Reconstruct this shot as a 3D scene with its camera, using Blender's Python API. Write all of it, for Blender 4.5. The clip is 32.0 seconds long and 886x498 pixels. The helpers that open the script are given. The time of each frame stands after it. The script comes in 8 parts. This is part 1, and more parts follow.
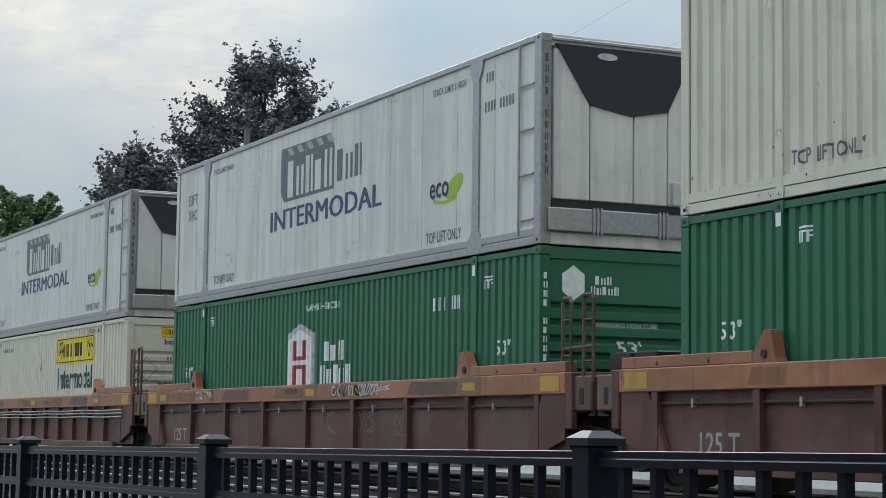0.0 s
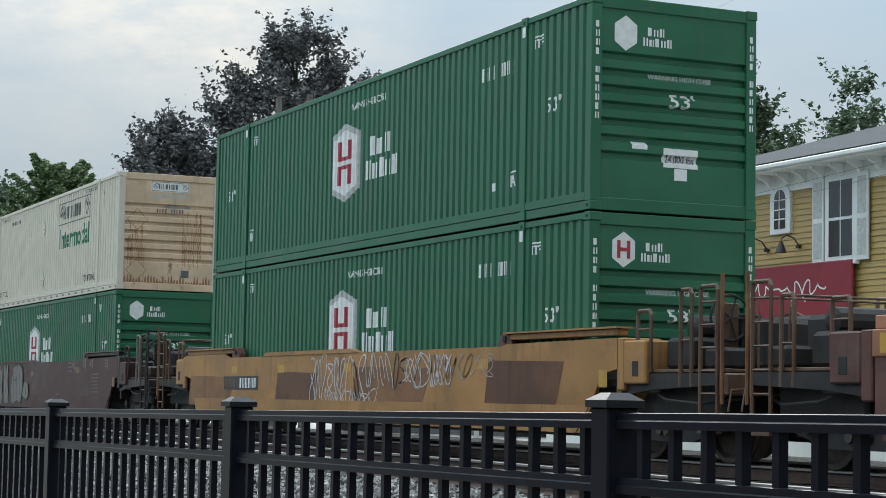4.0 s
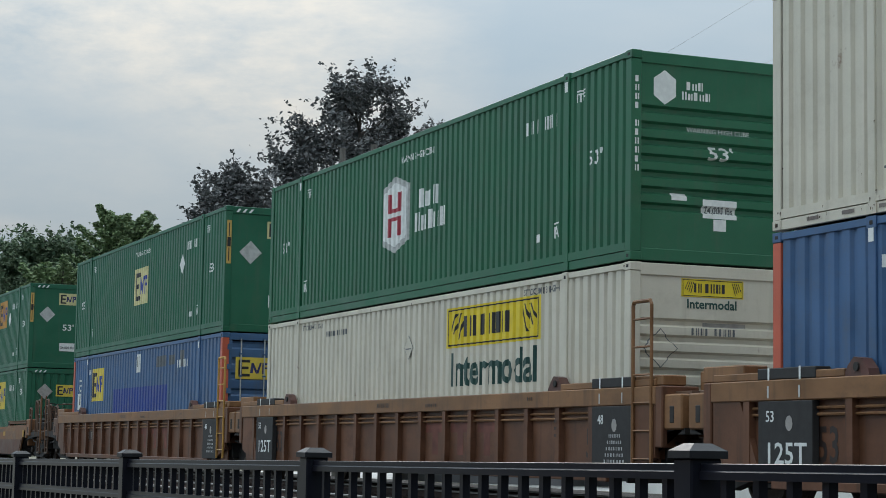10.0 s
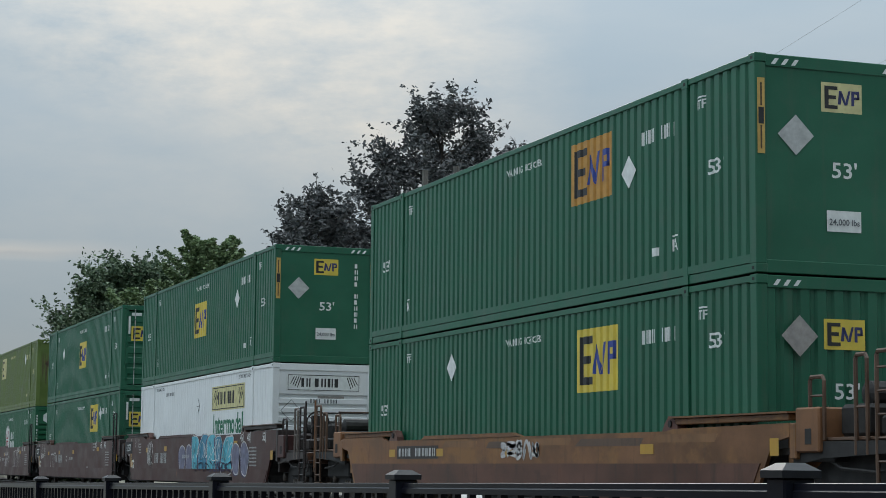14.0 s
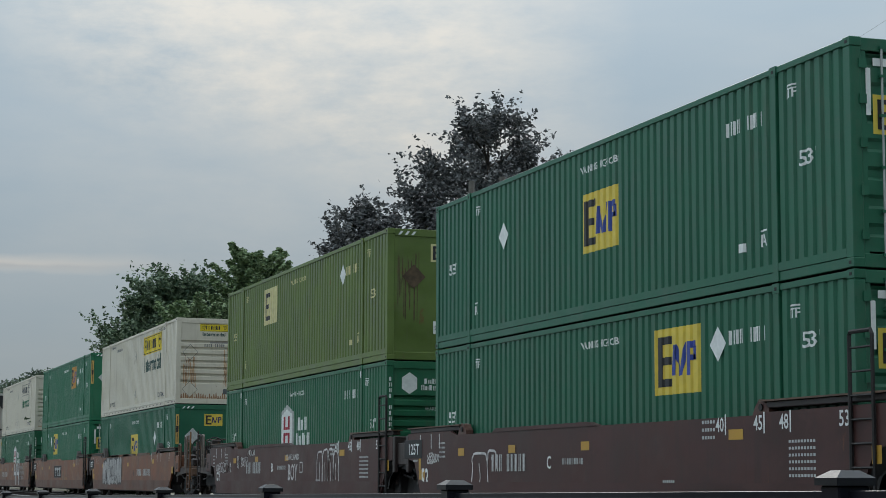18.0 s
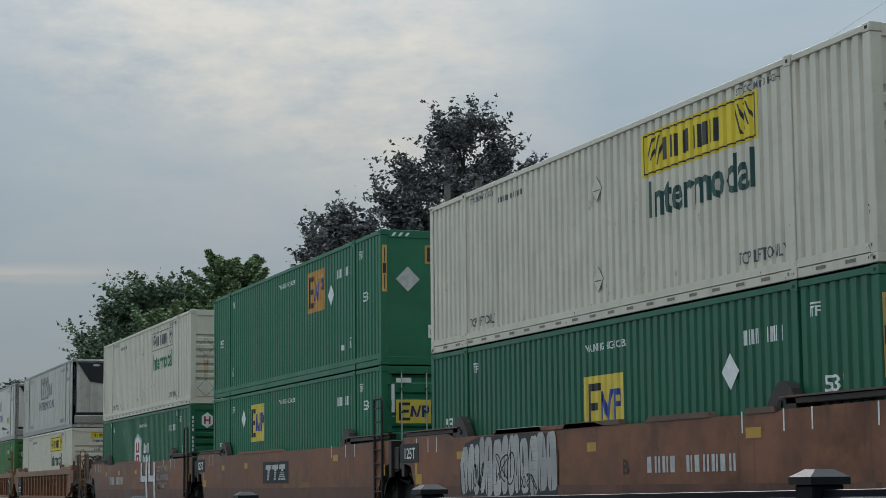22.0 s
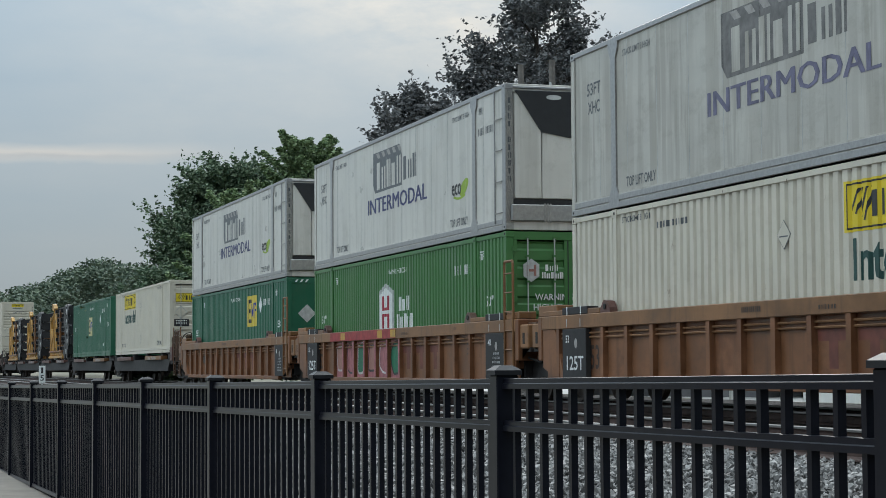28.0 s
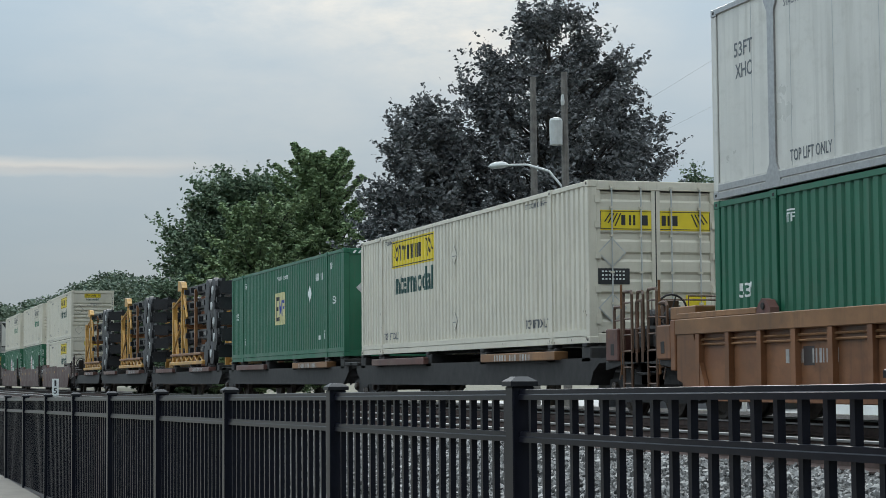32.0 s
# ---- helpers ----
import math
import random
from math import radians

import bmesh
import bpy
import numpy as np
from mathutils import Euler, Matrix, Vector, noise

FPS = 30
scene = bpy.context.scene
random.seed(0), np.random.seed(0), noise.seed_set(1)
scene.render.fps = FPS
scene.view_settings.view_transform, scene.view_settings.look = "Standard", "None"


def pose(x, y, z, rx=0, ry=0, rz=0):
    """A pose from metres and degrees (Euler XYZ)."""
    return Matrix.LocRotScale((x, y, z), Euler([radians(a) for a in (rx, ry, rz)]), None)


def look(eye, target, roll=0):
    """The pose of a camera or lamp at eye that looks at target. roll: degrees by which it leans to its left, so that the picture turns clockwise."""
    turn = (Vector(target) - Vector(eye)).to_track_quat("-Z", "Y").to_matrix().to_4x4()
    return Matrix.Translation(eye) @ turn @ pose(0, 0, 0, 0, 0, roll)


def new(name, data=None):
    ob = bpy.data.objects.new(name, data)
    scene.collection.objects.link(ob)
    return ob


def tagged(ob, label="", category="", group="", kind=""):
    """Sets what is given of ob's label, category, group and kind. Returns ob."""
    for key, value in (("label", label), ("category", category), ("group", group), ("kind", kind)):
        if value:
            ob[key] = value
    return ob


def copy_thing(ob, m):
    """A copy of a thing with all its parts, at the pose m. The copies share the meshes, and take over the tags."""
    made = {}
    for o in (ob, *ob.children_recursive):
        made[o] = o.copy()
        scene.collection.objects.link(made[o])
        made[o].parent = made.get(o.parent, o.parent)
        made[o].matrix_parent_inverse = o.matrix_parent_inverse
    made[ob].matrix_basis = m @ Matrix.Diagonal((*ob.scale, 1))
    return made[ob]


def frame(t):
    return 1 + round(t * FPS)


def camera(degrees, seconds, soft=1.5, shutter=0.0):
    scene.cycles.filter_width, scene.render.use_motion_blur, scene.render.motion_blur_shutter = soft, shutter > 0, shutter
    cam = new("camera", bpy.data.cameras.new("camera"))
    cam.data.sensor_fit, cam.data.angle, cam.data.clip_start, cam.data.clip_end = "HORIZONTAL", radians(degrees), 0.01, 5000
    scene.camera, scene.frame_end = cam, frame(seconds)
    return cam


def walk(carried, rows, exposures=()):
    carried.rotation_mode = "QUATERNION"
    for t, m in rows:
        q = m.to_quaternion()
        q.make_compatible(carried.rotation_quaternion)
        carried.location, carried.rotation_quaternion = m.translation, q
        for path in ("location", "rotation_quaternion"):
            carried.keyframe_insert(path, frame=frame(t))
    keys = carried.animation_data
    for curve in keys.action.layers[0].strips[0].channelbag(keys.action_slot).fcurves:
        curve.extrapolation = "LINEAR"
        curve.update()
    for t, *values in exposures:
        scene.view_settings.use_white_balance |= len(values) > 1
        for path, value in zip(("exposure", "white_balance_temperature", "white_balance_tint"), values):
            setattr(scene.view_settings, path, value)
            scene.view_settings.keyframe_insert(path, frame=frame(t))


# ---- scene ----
EXPOSURES = ((0.0, 0.02), (1.0, 0.26), (2.0, 0.1), (3.5, 0.18), (6.0, -0.05), (7.0, -0.08), (8.0, -0.22), (9.0, -0.1), (10.0, -0.08), (14.0, -0.22), (18.0, -0.26), (19.0, -0.22), (20.0, -0.24), (21.0, -0.29), (22.0, -0.42), (23.0, -0.37), (24.0, 0.03), (25.0, 0.15), (28.0, 0.0), (29.0, -0.15), (30.5, 0.03), (32.0, 0.08))
cam = camera(25.83, 32.0, soft=0.7)

# seconds, place, heading to the left of the far side, pitch, roll
PATH = (
    (0, 0.002, 0.019, 1.265, 64.63, 5.44, -0.70), (0.5, 0.010, 0.031, 1.262, 65.05, 5.13, -0.06), (1, 0.014, 0.039, 1.261, 65.36, 4.88, 0.10),
    (1.5, 0.014, 0.037, 1.257, 65.67, 4.82, 0.22), (2, 0.013, 0.034, 1.251, 65.74, 4.73, -0.02), (2.5, 0.023, 0.034, 1.247, 65.71, 4.53, -0.28),
    (3, 0.029, 0.032, 1.249, 65.67, 4.52, -0.90), (3.5, 0.032, 0.031, 1.247, 65.48, 4.50, -1.12), (5.5, 0.018, 0.011, 1.249, 66.87, 5.06, -0.81),
    (6, 0.011, -0.001, 1.245, 67.85, 5.24, -1.14), (6.5, 0.015, 0.004, 1.249, 67.96, 5.31, -0.92), (7, 0.017, 0.004, 1.252, 67.85, 5.51, -0.97),
    (7.5, 0.018, 0.005, 1.254, 67.60, 5.72, -0.88), (8, 0.017, 0.004, 1.255, 67.30, 5.88, -0.89), (8.5, 0.018, 0.002, 1.251, 67.01, 5.99, -0.78),
    (9, 0.017, 0.000, 1.249, 66.88, 6.02, -0.93), (9.5, 0.014, 0.001, 1.249, 67.15, 5.96, -0.77), (10, 0.011, -0.002, 1.250, 67.45, 5.95, -0.96),
    (10.5, 0.012, -0.003, 1.250, 67.40, 5.93, -1.06), (11, 0.015, -0.001, 1.254, 67.29, 6.04, -1.02), (11.5, 0.017, -0.002, 1.256, 68.19, 6.11, -1.08),
    (12, 0.015, -0.006, 1.257, 68.79, 6.27, -1.19), (12.5, 0.013, -0.006, 1.251, 68.95, 6.38, -1.04), (13, 0.008, -0.012, 1.250, 69.58, 6.43, -0.93),
    (13.5, 0.010, -0.013, 1.249, 69.90, 6.47, -0.64), (14, 0.012, -0.014, 1.250, 69.94, 6.55, -0.56), (14.5, 0.009, -0.014, 1.250, 70.57, 6.59, -0.55),
    (15, 0.004, -0.018, 1.249, 70.54, 6.60, -0.39), (15.5, 0.006, -0.009, 1.251, 70.63, 6.53, -0.17), (17.5, 0.010, -0.020, 1.247, 71.18, 6.85, -0.08),
    (18, 0.015, -0.026, 1.247, 71.33, 6.86, -0.25), (18.5, 0.016, -0.025, 1.247, 71.60, 6.87, -0.08), (19, 0.017, -0.023, 1.247, 71.63, 6.80, -0.02),
    (19.5, 0.016, -0.016, 1.243, 71.58, 6.84, 0.32), (20, 0.013, -0.017, 1.245, 71.58, 6.86, 0.36), (20.5, 0.008, -0.016, 1.244, 71.54, 6.87, 0.40),
    (21, 0.003, -0.005, 1.248, 71.23, 6.91, 0.58), (21.5, -0.003, 0.002, 1.247, 70.92, 6.96, 0.82), (22, -0.013, 0.003, 1.247, 70.65, 6.99, 0.57),
    (22.5, -0.024, -0.001, 1.250, 70.38, 7.07, -0.01), (23, -0.034, -0.000, 1.252, 70.03, 6.99, -0.66), (23.5, -0.033, 0.003, 1.250, 69.83, 6.67, -1.06),
    (24, -0.033, 0.007, 1.247, 70.58, 5.46, -1.56), (24.5, -0.039, -0.003, 1.252, 71.61, 4.40, -1.93), (25, -0.033, 0.006, 1.255, 72.40, 3.83, -1.59),
    (25.5, -0.034, 0.004, 1.255, 72.47, 3.57, -0.68), (27.5, -0.033, 0.006, 1.251, 72.75, 3.36, 0.41), (28, -0.031, 0.004, 1.253, 72.85, 3.45, 0.36),
    (28.5, -0.029, -0.001, 1.255, 72.91, 3.60, 0.31), (29, -0.025, -0.004, 1.256, 73.16, 3.72, 0.36), (29.5, -0.023, -0.007, 1.252, 73.22, 3.77, 0.27),
    (30, -0.022, -0.008, 1.250, 73.18, 3.75, 0.42), (30.5, -0.020, -0.010, 1.251, 73.21, 3.80, 0.45), (31, -0.018, -0.007, 1.249, 73.21, 3.85, 0.40),
    (31.5, -0.019, -0.008, 1.248, 73.18, 3.88, 0.42), (32, -0.021, -0.011, 1.249, 73.21, 3.82, 0.45),
)
walk(cam, [(t, pose(x, y, z, 90 + pitch, 0, yaw) @ pose(0, 0, 0, 0, 0, -roll)) for t, x, y, z, yaw, pitch, roll in PATH],
     exposures=EXPOSURES)

# ---- world and light ----
world = bpy.data.worlds.new("world")
scene.world = world
world.use_nodes = True


def build_sky():
    nt = world.node_tree
    nt.nodes.clear()
    N, Lk = nt.nodes.new, nt.links.new
    out, bg = N("ShaderNodeOutputWorld"), N("ShaderNodeBackground")
    co, sep = N("ShaderNodeTexCoord"), N("ShaderNodeSeparateXYZ")
    Lk(co.outputs["Generated"], sep.inputs[0])

    def math(op, a, b=None, clamp=False):
        n = N("ShaderNodeMath")
        n.operation, n.use_clamp = op, clamp
        for i, v in enumerate((a, b)):
            if v is None:
                continue
            if isinstance(v, (int, float)):
                n.inputs[i].default_value = v
            else:
                Lk(v, n.inputs[i])
        return n.outputs[0]

    def ramp(v, stops):
        n = N("ShaderNodeValToRGB")
        while len(n.color_ramp.elements) < len(stops):
            n.color_ramp.elements.new(0.5)
        for e, (p, c) in zip(n.color_ramp.elements, stops):
            e.position, e.color = p, (*c, 1)
        Lk(v, n.inputs[0])
        return n.outputs[0]

    def mix(f, a, b, how="MIX"):
        n = N("ShaderNodeMix")
        n.data_type, n.blend_type = "RGBA", how
        for s, v in ((n.inputs[0], f), (n.inputs[6], a), (n.inputs[7], b)):
            if isinstance(v, (int, float)):
                s.default_value = v
            elif isinstance(v, tuple):
                s.default_value = (*v, 1)
            else:
                Lk(v, s)
        return n.outputs[2]

    def noise_at(scale, stretch, detail, rough=0.55, seed=0.0):
        m, n = N("ShaderNodeMapping"), N("ShaderNodeTexNoise")
        m.inputs["Scale"].default_value = stretch
        m.inputs["Location"].default_value = (seed, seed * 0.7, seed * 0.3)
        Lk(co.outputs["Generated"], m.inputs[0])
        Lk(m.outputs[0], n.inputs["Vector"])
        n.inputs["Scale"].default_value, n.inputs["Detail"].default_value = scale, detail
        n.inputs["Roughness"].default_value = rough
        return n.outputs["Fac"]

    z = math("MAXIMUM", sep.outputs["Z"], 0.0)
    sky = N("ShaderNodeTexSky")
    sky.sky_type, sky.sun_disc = "NISHITA", False
    sky.sun_elevation, sky.sun_rotation = radians(32), radians(-75)
    # overcast: grey-blue layers with a bright thin place towards the hidden sun
    bands = noise_at(2.4, (1.0, 1.0, 4.5), 4, 0.45, 2.3)
    fine = noise_at(9.0, (1.0, 1.0, 3.5), 6, 0.6, 5.1)
    bands = math("ADD", math("MULTIPLY", bands, 0.84), math("MULTIPLY", fine, 0.16))
    cloud = ramp(bands, ((0.30, SKY_DARK), (0.5, SKY_MID), (0.72, SKY_LIGHT)))
    dot = N("ShaderNodeVectorMath")
    dot.operation = "DOT_PRODUCT"
    glow_dir = Vector((-math_sin(76) * math_cos(12.5), math_cos(76) * math_cos(12.5), math_sin(12.5)))
    dot.inputs[1].default_value = glow_dir
    Lk(co.outputs["Generated"], dot.inputs[0])
    near = math("MULTIPLY", math("SUBTRACT", dot.outputs["Value"], 0.984), 1 / 0.013, True)
    # its lower edge falls slantwise into the duller blue-grey layer below
    edge = math("ADD", math("SUBTRACT", 0.2416, math("MULTIPLY", sep.outputs["Y"], 0.315)), math("MULTIPLY", math("ADD", fine, -0.5), 0.055))
    above = math("ADD", math("MULTIPLY", math("SUBTRACT", z, edge), 1 / 0.040), 0.5, True)
    ripple = noise_at(30.0, (1.0, 1.0, 2.2), 5, 0.62, 8.4)
    thin = math("MULTIPLY", near, math("ADD", math("MULTIPLY", math("ADD", math("MULTIPLY", fine, 0.60), math("MULTIPLY", ripple, 0.40)), 3.2), -0.92), True)
    thin = math("MULTIPLY", thin, math("ADD", math("MULTIPLY", above, 0.78), 0.22))
    cloud = mix(math("MULTIPLY", thin, 0.85), cloud, SKY_GLOW)
    # one pale streak low over the horizon
    el = math("ADD", z, math("MULTIPLY", math("ADD", fine, -0.5), 0.012))
    streak = math("SUBTRACT", 1.0, math("MULTIPLY", math("ABSOLUTE", math("SUBTRACT", el, 0.109)), 1 / 0.006), True)
    side = math("MULTIPLY", math("SUBTRACT", math("MULTIPLY", sep.outputs["X"], -1.0), 0.974), 1 / 0.015, True)
    cloud = mix(math("MULTIPLY", math("MULTIPLY", streak, side), 0.75), cloud, (0.86, 0.82, 0.76))
    core = math("SUBTRACT", 1.0, math("MULTIPLY", math("ABSOLUTE", math("SUBTRACT", el, 0.1075)), 1 / 0.0026), True)
    cloud = mix(math("MULTIPLY", math("MULTIPLY", core, side), math("MULTIPLY", ripple, 0.9)), cloud, (0.47, 0.52, 0.57))
    # the cloud cover overhead is whiter than the low sky
    cloud = mix(math("MULTIPLY", math("SUBTRACT", z, 0.27), 1.6, True), cloud, (0.535, 0.605, 0.648))
    lift = math("ADD", math("ADD", SKY_LOW, math("MULTIPLY", z, SKY_RISE)), math("MULTIPLY", math("MULTIPLY", z, z), SKY_ZENITH))
    full = mix(1.0, cloud, lift, "MULTIPLY")
    blue = mix(1.0, sky.outputs[0], (0.006, 0.006, 0.006), "MULTIPLY")
    total = mix(1.0, full, blue, "ADD")
    # duller on the side away from the hidden sun, brighter behind the walk
    away = math("MULTIPLY", math("ADD", sep.outputs["X"], 0.35), 0.5, True)
    behind = math("MULTIPLY", sep.outputs["Y"], -0.9, True)
    total = mix(1.0, total, math("ADD", math("SUBTRACT", 1.0, math("MULTIPLY", away, SKY_AWAY)), math("MULTIPLY", behind, SKY_BEHIND)), "MULTIPLY")
    Lk(total, bg.inputs["Color"])
    bg.inputs["Strength"].default_value = SKY_STRENGTH
    Lk(bg.outputs[0], out.inputs[0])


def math_sin(a):
    return math.sin(radians(a))


def math_cos(a):
    return math.cos(radians(a))


SKY_DARK, SKY_MID, SKY_LIGHT, SKY_GLOW = (0.318, 0.455, 0.568), (0.425, 0.543, 0.637), (0.555, 0.628, 0.675), (0.88, 0.845, 0.765)
SKY_LOW, SKY_RISE, SKY_ZENITH, SKY_STRENGTH = 0.50, 1.85, 2.0, 1.0
SKY_AWAY, SKY_BEHIND = 0.80, 0.36
build_sky()

sun = new("sun", bpy.data.lights.new("sun", "SUN"))
sun.data.energy, sun.data.angle, sun.data.color = 0.8, radians(25), (1.0, 0.96, 0.9)
sun.matrix_world = look((-30 * math_sin(75), 30 * math_cos(75), 20), (0, 0, 0))


# ---- materials ----
class Nodes:
    """A principled material under construction."""

    def __init__(self, name):
        self.mat = bpy.data.materials.new(name)
        self.mat.use_nodes = True
        self.nt = self.mat.node_tree
        self.bsdf = self.nt.nodes["Principled BSDF"]
        self.co = self.nt.nodes.new("ShaderNodeTexCoord")
        self.info = self.nt.nodes.new("ShaderNodeObjectInfo")
        add = self.nt.nodes.new("ShaderNodeVectorMath")
        add.operation = "MULTIPLY_ADD"
        self.link(self.info.outputs["Random"], add.inputs[0])
        add.inputs[1].default_value = (37.0, 19.0, 11.0)
        self.link(self.co.outputs["Object"], add.inputs[2])
        self.place = add.outputs[0]

    def link(self, a, b):
        self.nt.links.new(a, b)

    def noise(self, scale, stretch=(1, 1, 1), detail=4, rough=0.55):
        m = self.nt.nodes.new("ShaderNodeMapping")
        m.inputs["Scale"].default_value = stretch
        self.link(self.place, m.inputs[0])
        n = self.nt.nodes.new("ShaderNodeTexNoise")
        n.inputs["Scale"].default_value, n.inputs["Detail"].default_value = scale, detail
        n.inputs["Roughness"].default_value = rough
        self.link(m.outputs[0], n.inputs["Vector"])
        return n.outputs["Fac"]

    def ramp(self, v, lo, hi, a=0.0, b=1.0):
        n = self.nt.nodes.new("ShaderNodeMapRange")
        n.inputs["From Min"].default_value, n.inputs["From Max"].default_value = lo, hi
        n.inputs["To Min"].default_value, n.inputs["To Max"].default_value = a, b
        self.link(v, n.inputs["Value"])
        return n.outputs[0]

    def times(self, a, b):
        n = self.nt.nodes.new("ShaderNodeMath")
        n.operation = "MULTIPLY"
        for i, v in enumerate((a, b)):
            if isinstance(v, (int, float)):
                n.inputs[i].default_value = v
            else:
                self.link(v, n.inputs[i])
        return n.outputs[0]

    def mix(self, f, a, b, how="MIX"):
        n = self.nt.nodes.new("ShaderNodeMix")
        n.data_type, n.blend_type = "RGBA", how
        for s, v in ((n.inputs[0], f), (n.inputs[6], a), (n.inputs[7], b)):
            if isinstance(v, (int, float)):
                s.default_value = v
            elif isinstance(v, tuple):
                s.default_value = (*v, 1)
            else:
                self.link(v, s)
        return n.outputs[2]

    def finish(self, colour, rough=0.5, metal=0.0, bump=None, strength=0.2, depth=0.01):
        if isinstance(colour, tuple):
            self.bsdf.inputs["Base Color"].default_value = (*colour, 1)
        else:
            self.link(colour, self.bsdf.inputs["Base Color"])
        if isinstance(rough, (int, float)):
            self.bsdf.inputs["Roughness"].default_value = rough
        else:
            self.link(rough, self.bsdf.inputs["Roughness"])
        self.bsdf.inputs["Metallic"].default_value = metal
        if bump is not None:
            b = self.nt.nodes.new("ShaderNodeBump")
            b.inputs["Strength"].default_value, b.inputs["Distance"].default_value = strength, depth
            self.link(bump, b.inputs["Height"])
            self.link(b.outputs[0], self.bsdf.inputs["Normal"])
        return self.mat


def paint(name, rgb, dirt=(0.12, 0.10, 0.08), grime=0.35, rust=0.0, fade=0.10, rough=0.42, spec=0.45, mottle=None, film=None):
    """Weathered paint on steel: faded patches, streaks that run down, specks of rust; film: a road film that rain has washed off in narrow runs."""
    n = Nodes(name)
    patches = n.noise(0.9, (1, 1, 1.4), 5)
    streaks = n.noise(5.0, (1, 1, 0.09), 4, 0.6)
    grain = n.noise(60.0, (1, 1, 1), 2)
    smudge = n.noise(3.2, (0.6, 1, 1), 9, 0.72)
    pale = tuple(min(1.0, c * (1 + fade * 0.6) + 0.05 * fade) for c in rgb)
    deep = tuple(c * (1 - fade) for c in rgb)
    c = n.mix(n.ramp(patches, 0.35, 0.65), deep, pale)
    if mottle:
        blots = n.noise(0.7, (0.8, 1, 1.3), 9, 0.68)
        c = n.mix(n.ramp(blots, 0.50, 0.60, 0.0, 0.7), c, mottle)
    c = n.mix(n.times(n.ramp(streaks, 0.55, 0.8), grime), c, dirt)
    if film:
        runs, cover = n.noise(4.2, (1, 1, 0.045), 3, 0.5), n.noise(0.45, (1, 1, 0.8), 3)
        c = n.mix(n.times(n.ramp(runs, 0.47, 0.56), n.ramp(cover, 0.38, 0.62, 0.15, 0.75)), c, film)
    c = n.mix(n.times(n.ramp(smudge, 0.52, 0.72), 0.55 * grime), c, dirt)
    c = n.mix(n.ramp(grain, 0.3, 0.7, 0.0, 0.08), c, dirt)
    if rust:
        spots = n.noise(2.3, (1, 1, 0.55), 8, 0.72)
        c = n.mix(n.ramp(spots, 0.66 - 0.14 * rust, 0.74 - 0.1 * rust, 0, 0.85), c, (0.16, 0.065, 0.03))
    n.bsdf.inputs["Specular IOR Level"].default_value = spec
    return n.finish(c, n.ramp(patches, 0.3, 0.7, rough - 0.08, rough + 0.14), 0.0, grain, 0.12, 0.004)


def plain(name, rgb, rough=0.6, metal=0.0, vary=0.2, scale=8.0, bump=0.1):
    n = Nodes(name)
    v = n.noise(scale, (1, 1, 1), 5)
    lo, hi = tuple(c * (1 - vary) for c in rgb), tuple(min(1, c * (1 + vary)) for c in rgb)
    return n.finish(n.mix(n.ramp(v, 0.3, 0.7), lo, hi), rough, metal, v, bump, 0.01)


shield_green = paint("shield_green_paint", (0.010, 0.120, 0.056), grime=0.25)
square_green = paint("square_green_paint", (0.008, 0.115, 0.060), grime=0.25)
# brighter variant of square_green for a single stack
brighter_green = paint("brighter_green_paint", (0.008, 0.140, 0.068), grime=0.18, spec=0.40)
light_green = paint("light_green_paint", (0.042, 0.165, 0.04), grime=0.2)
olive_paint = paint("olive_paint", (0.105, 0.16, 0.03), grime=0.4, rust=0.25, fade=0.2)
cream_end = paint("rust_tinted_cream_paint", (0.65, 0.485, 0.335), dirt=(0.30, 0.20, 0.11), grime=0.55, rust=0.3, fade=0.2)
blue_paint = paint("blue_paint", (0.044, 0.114, 0.245), dirt=(0.10, 0.10, 0.10), grime=0.45, fade=0.18)
patch_blue = paint("patch_blue_paint", (0.012, 0.048, 0.26), grime=0.15)
red_post = paint("red_post_paint", (0.55, 0.11, 0.06), grime=0.3)
white_paint = paint("cream_white_paint", (0.62, 0.58, 0.48), dirt=(0.28, 0.23, 0.165), grime=0.36, rust=0.08, fade=0.06)
bright_white = paint("bright_white_paint", (0.78, 0.80, 0.80), dirt=(0.4, 0.4, 0.4), grime=0.2, fade=0.05)
reefer_white = paint("reefer_panel_white", (0.615, 0.598, 0.548), dirt=(0.30, 0.28, 0.23), grime=0.55, rough=0.34, fade=0.06, film=(0.47, 0.455, 0.415))
reefer_worn = paint("reefer_panel_dull", (0.50, 0.485, 0.435), dirt=(0.24, 0.215, 0.17), grime=0.8, rough=0.4, film=(0.33, 0.305, 0.26))
steel = plain("brushed_steel", (0.38, 0.375, 0.37), 0.34, 0.85, 0.13, 16)
reefer_black = plain("black_grille", (0.012, 0.013, 0.015), 0.45)
tan_car = paint("orange_tan_car_paint", (0.138, 0.058, 0.029), dirt=(0.040, 0.027, 0.022), grime=0.85, rust=0.45, fade=0.3, mottle=(0.096, 0.042, 0.026), spec=0.25)
tan_fresh_car = paint("bright_tan_car_paint", (0.215, 0.092, 0.040), dirt=(0.060, 0.038, 0.028), grime=0.7, rust=0.35, fade=0.3, mottle=(0.165, 0.070, 0.036), spec=0.25)
tan_rail = paint("tan_top_chord_paint", (0.24, 0.118, 0.05), dirt=(0.08, 0.05, 0.035), grime=0.7, rust=0.35, fade=0.3, spec=0.25)
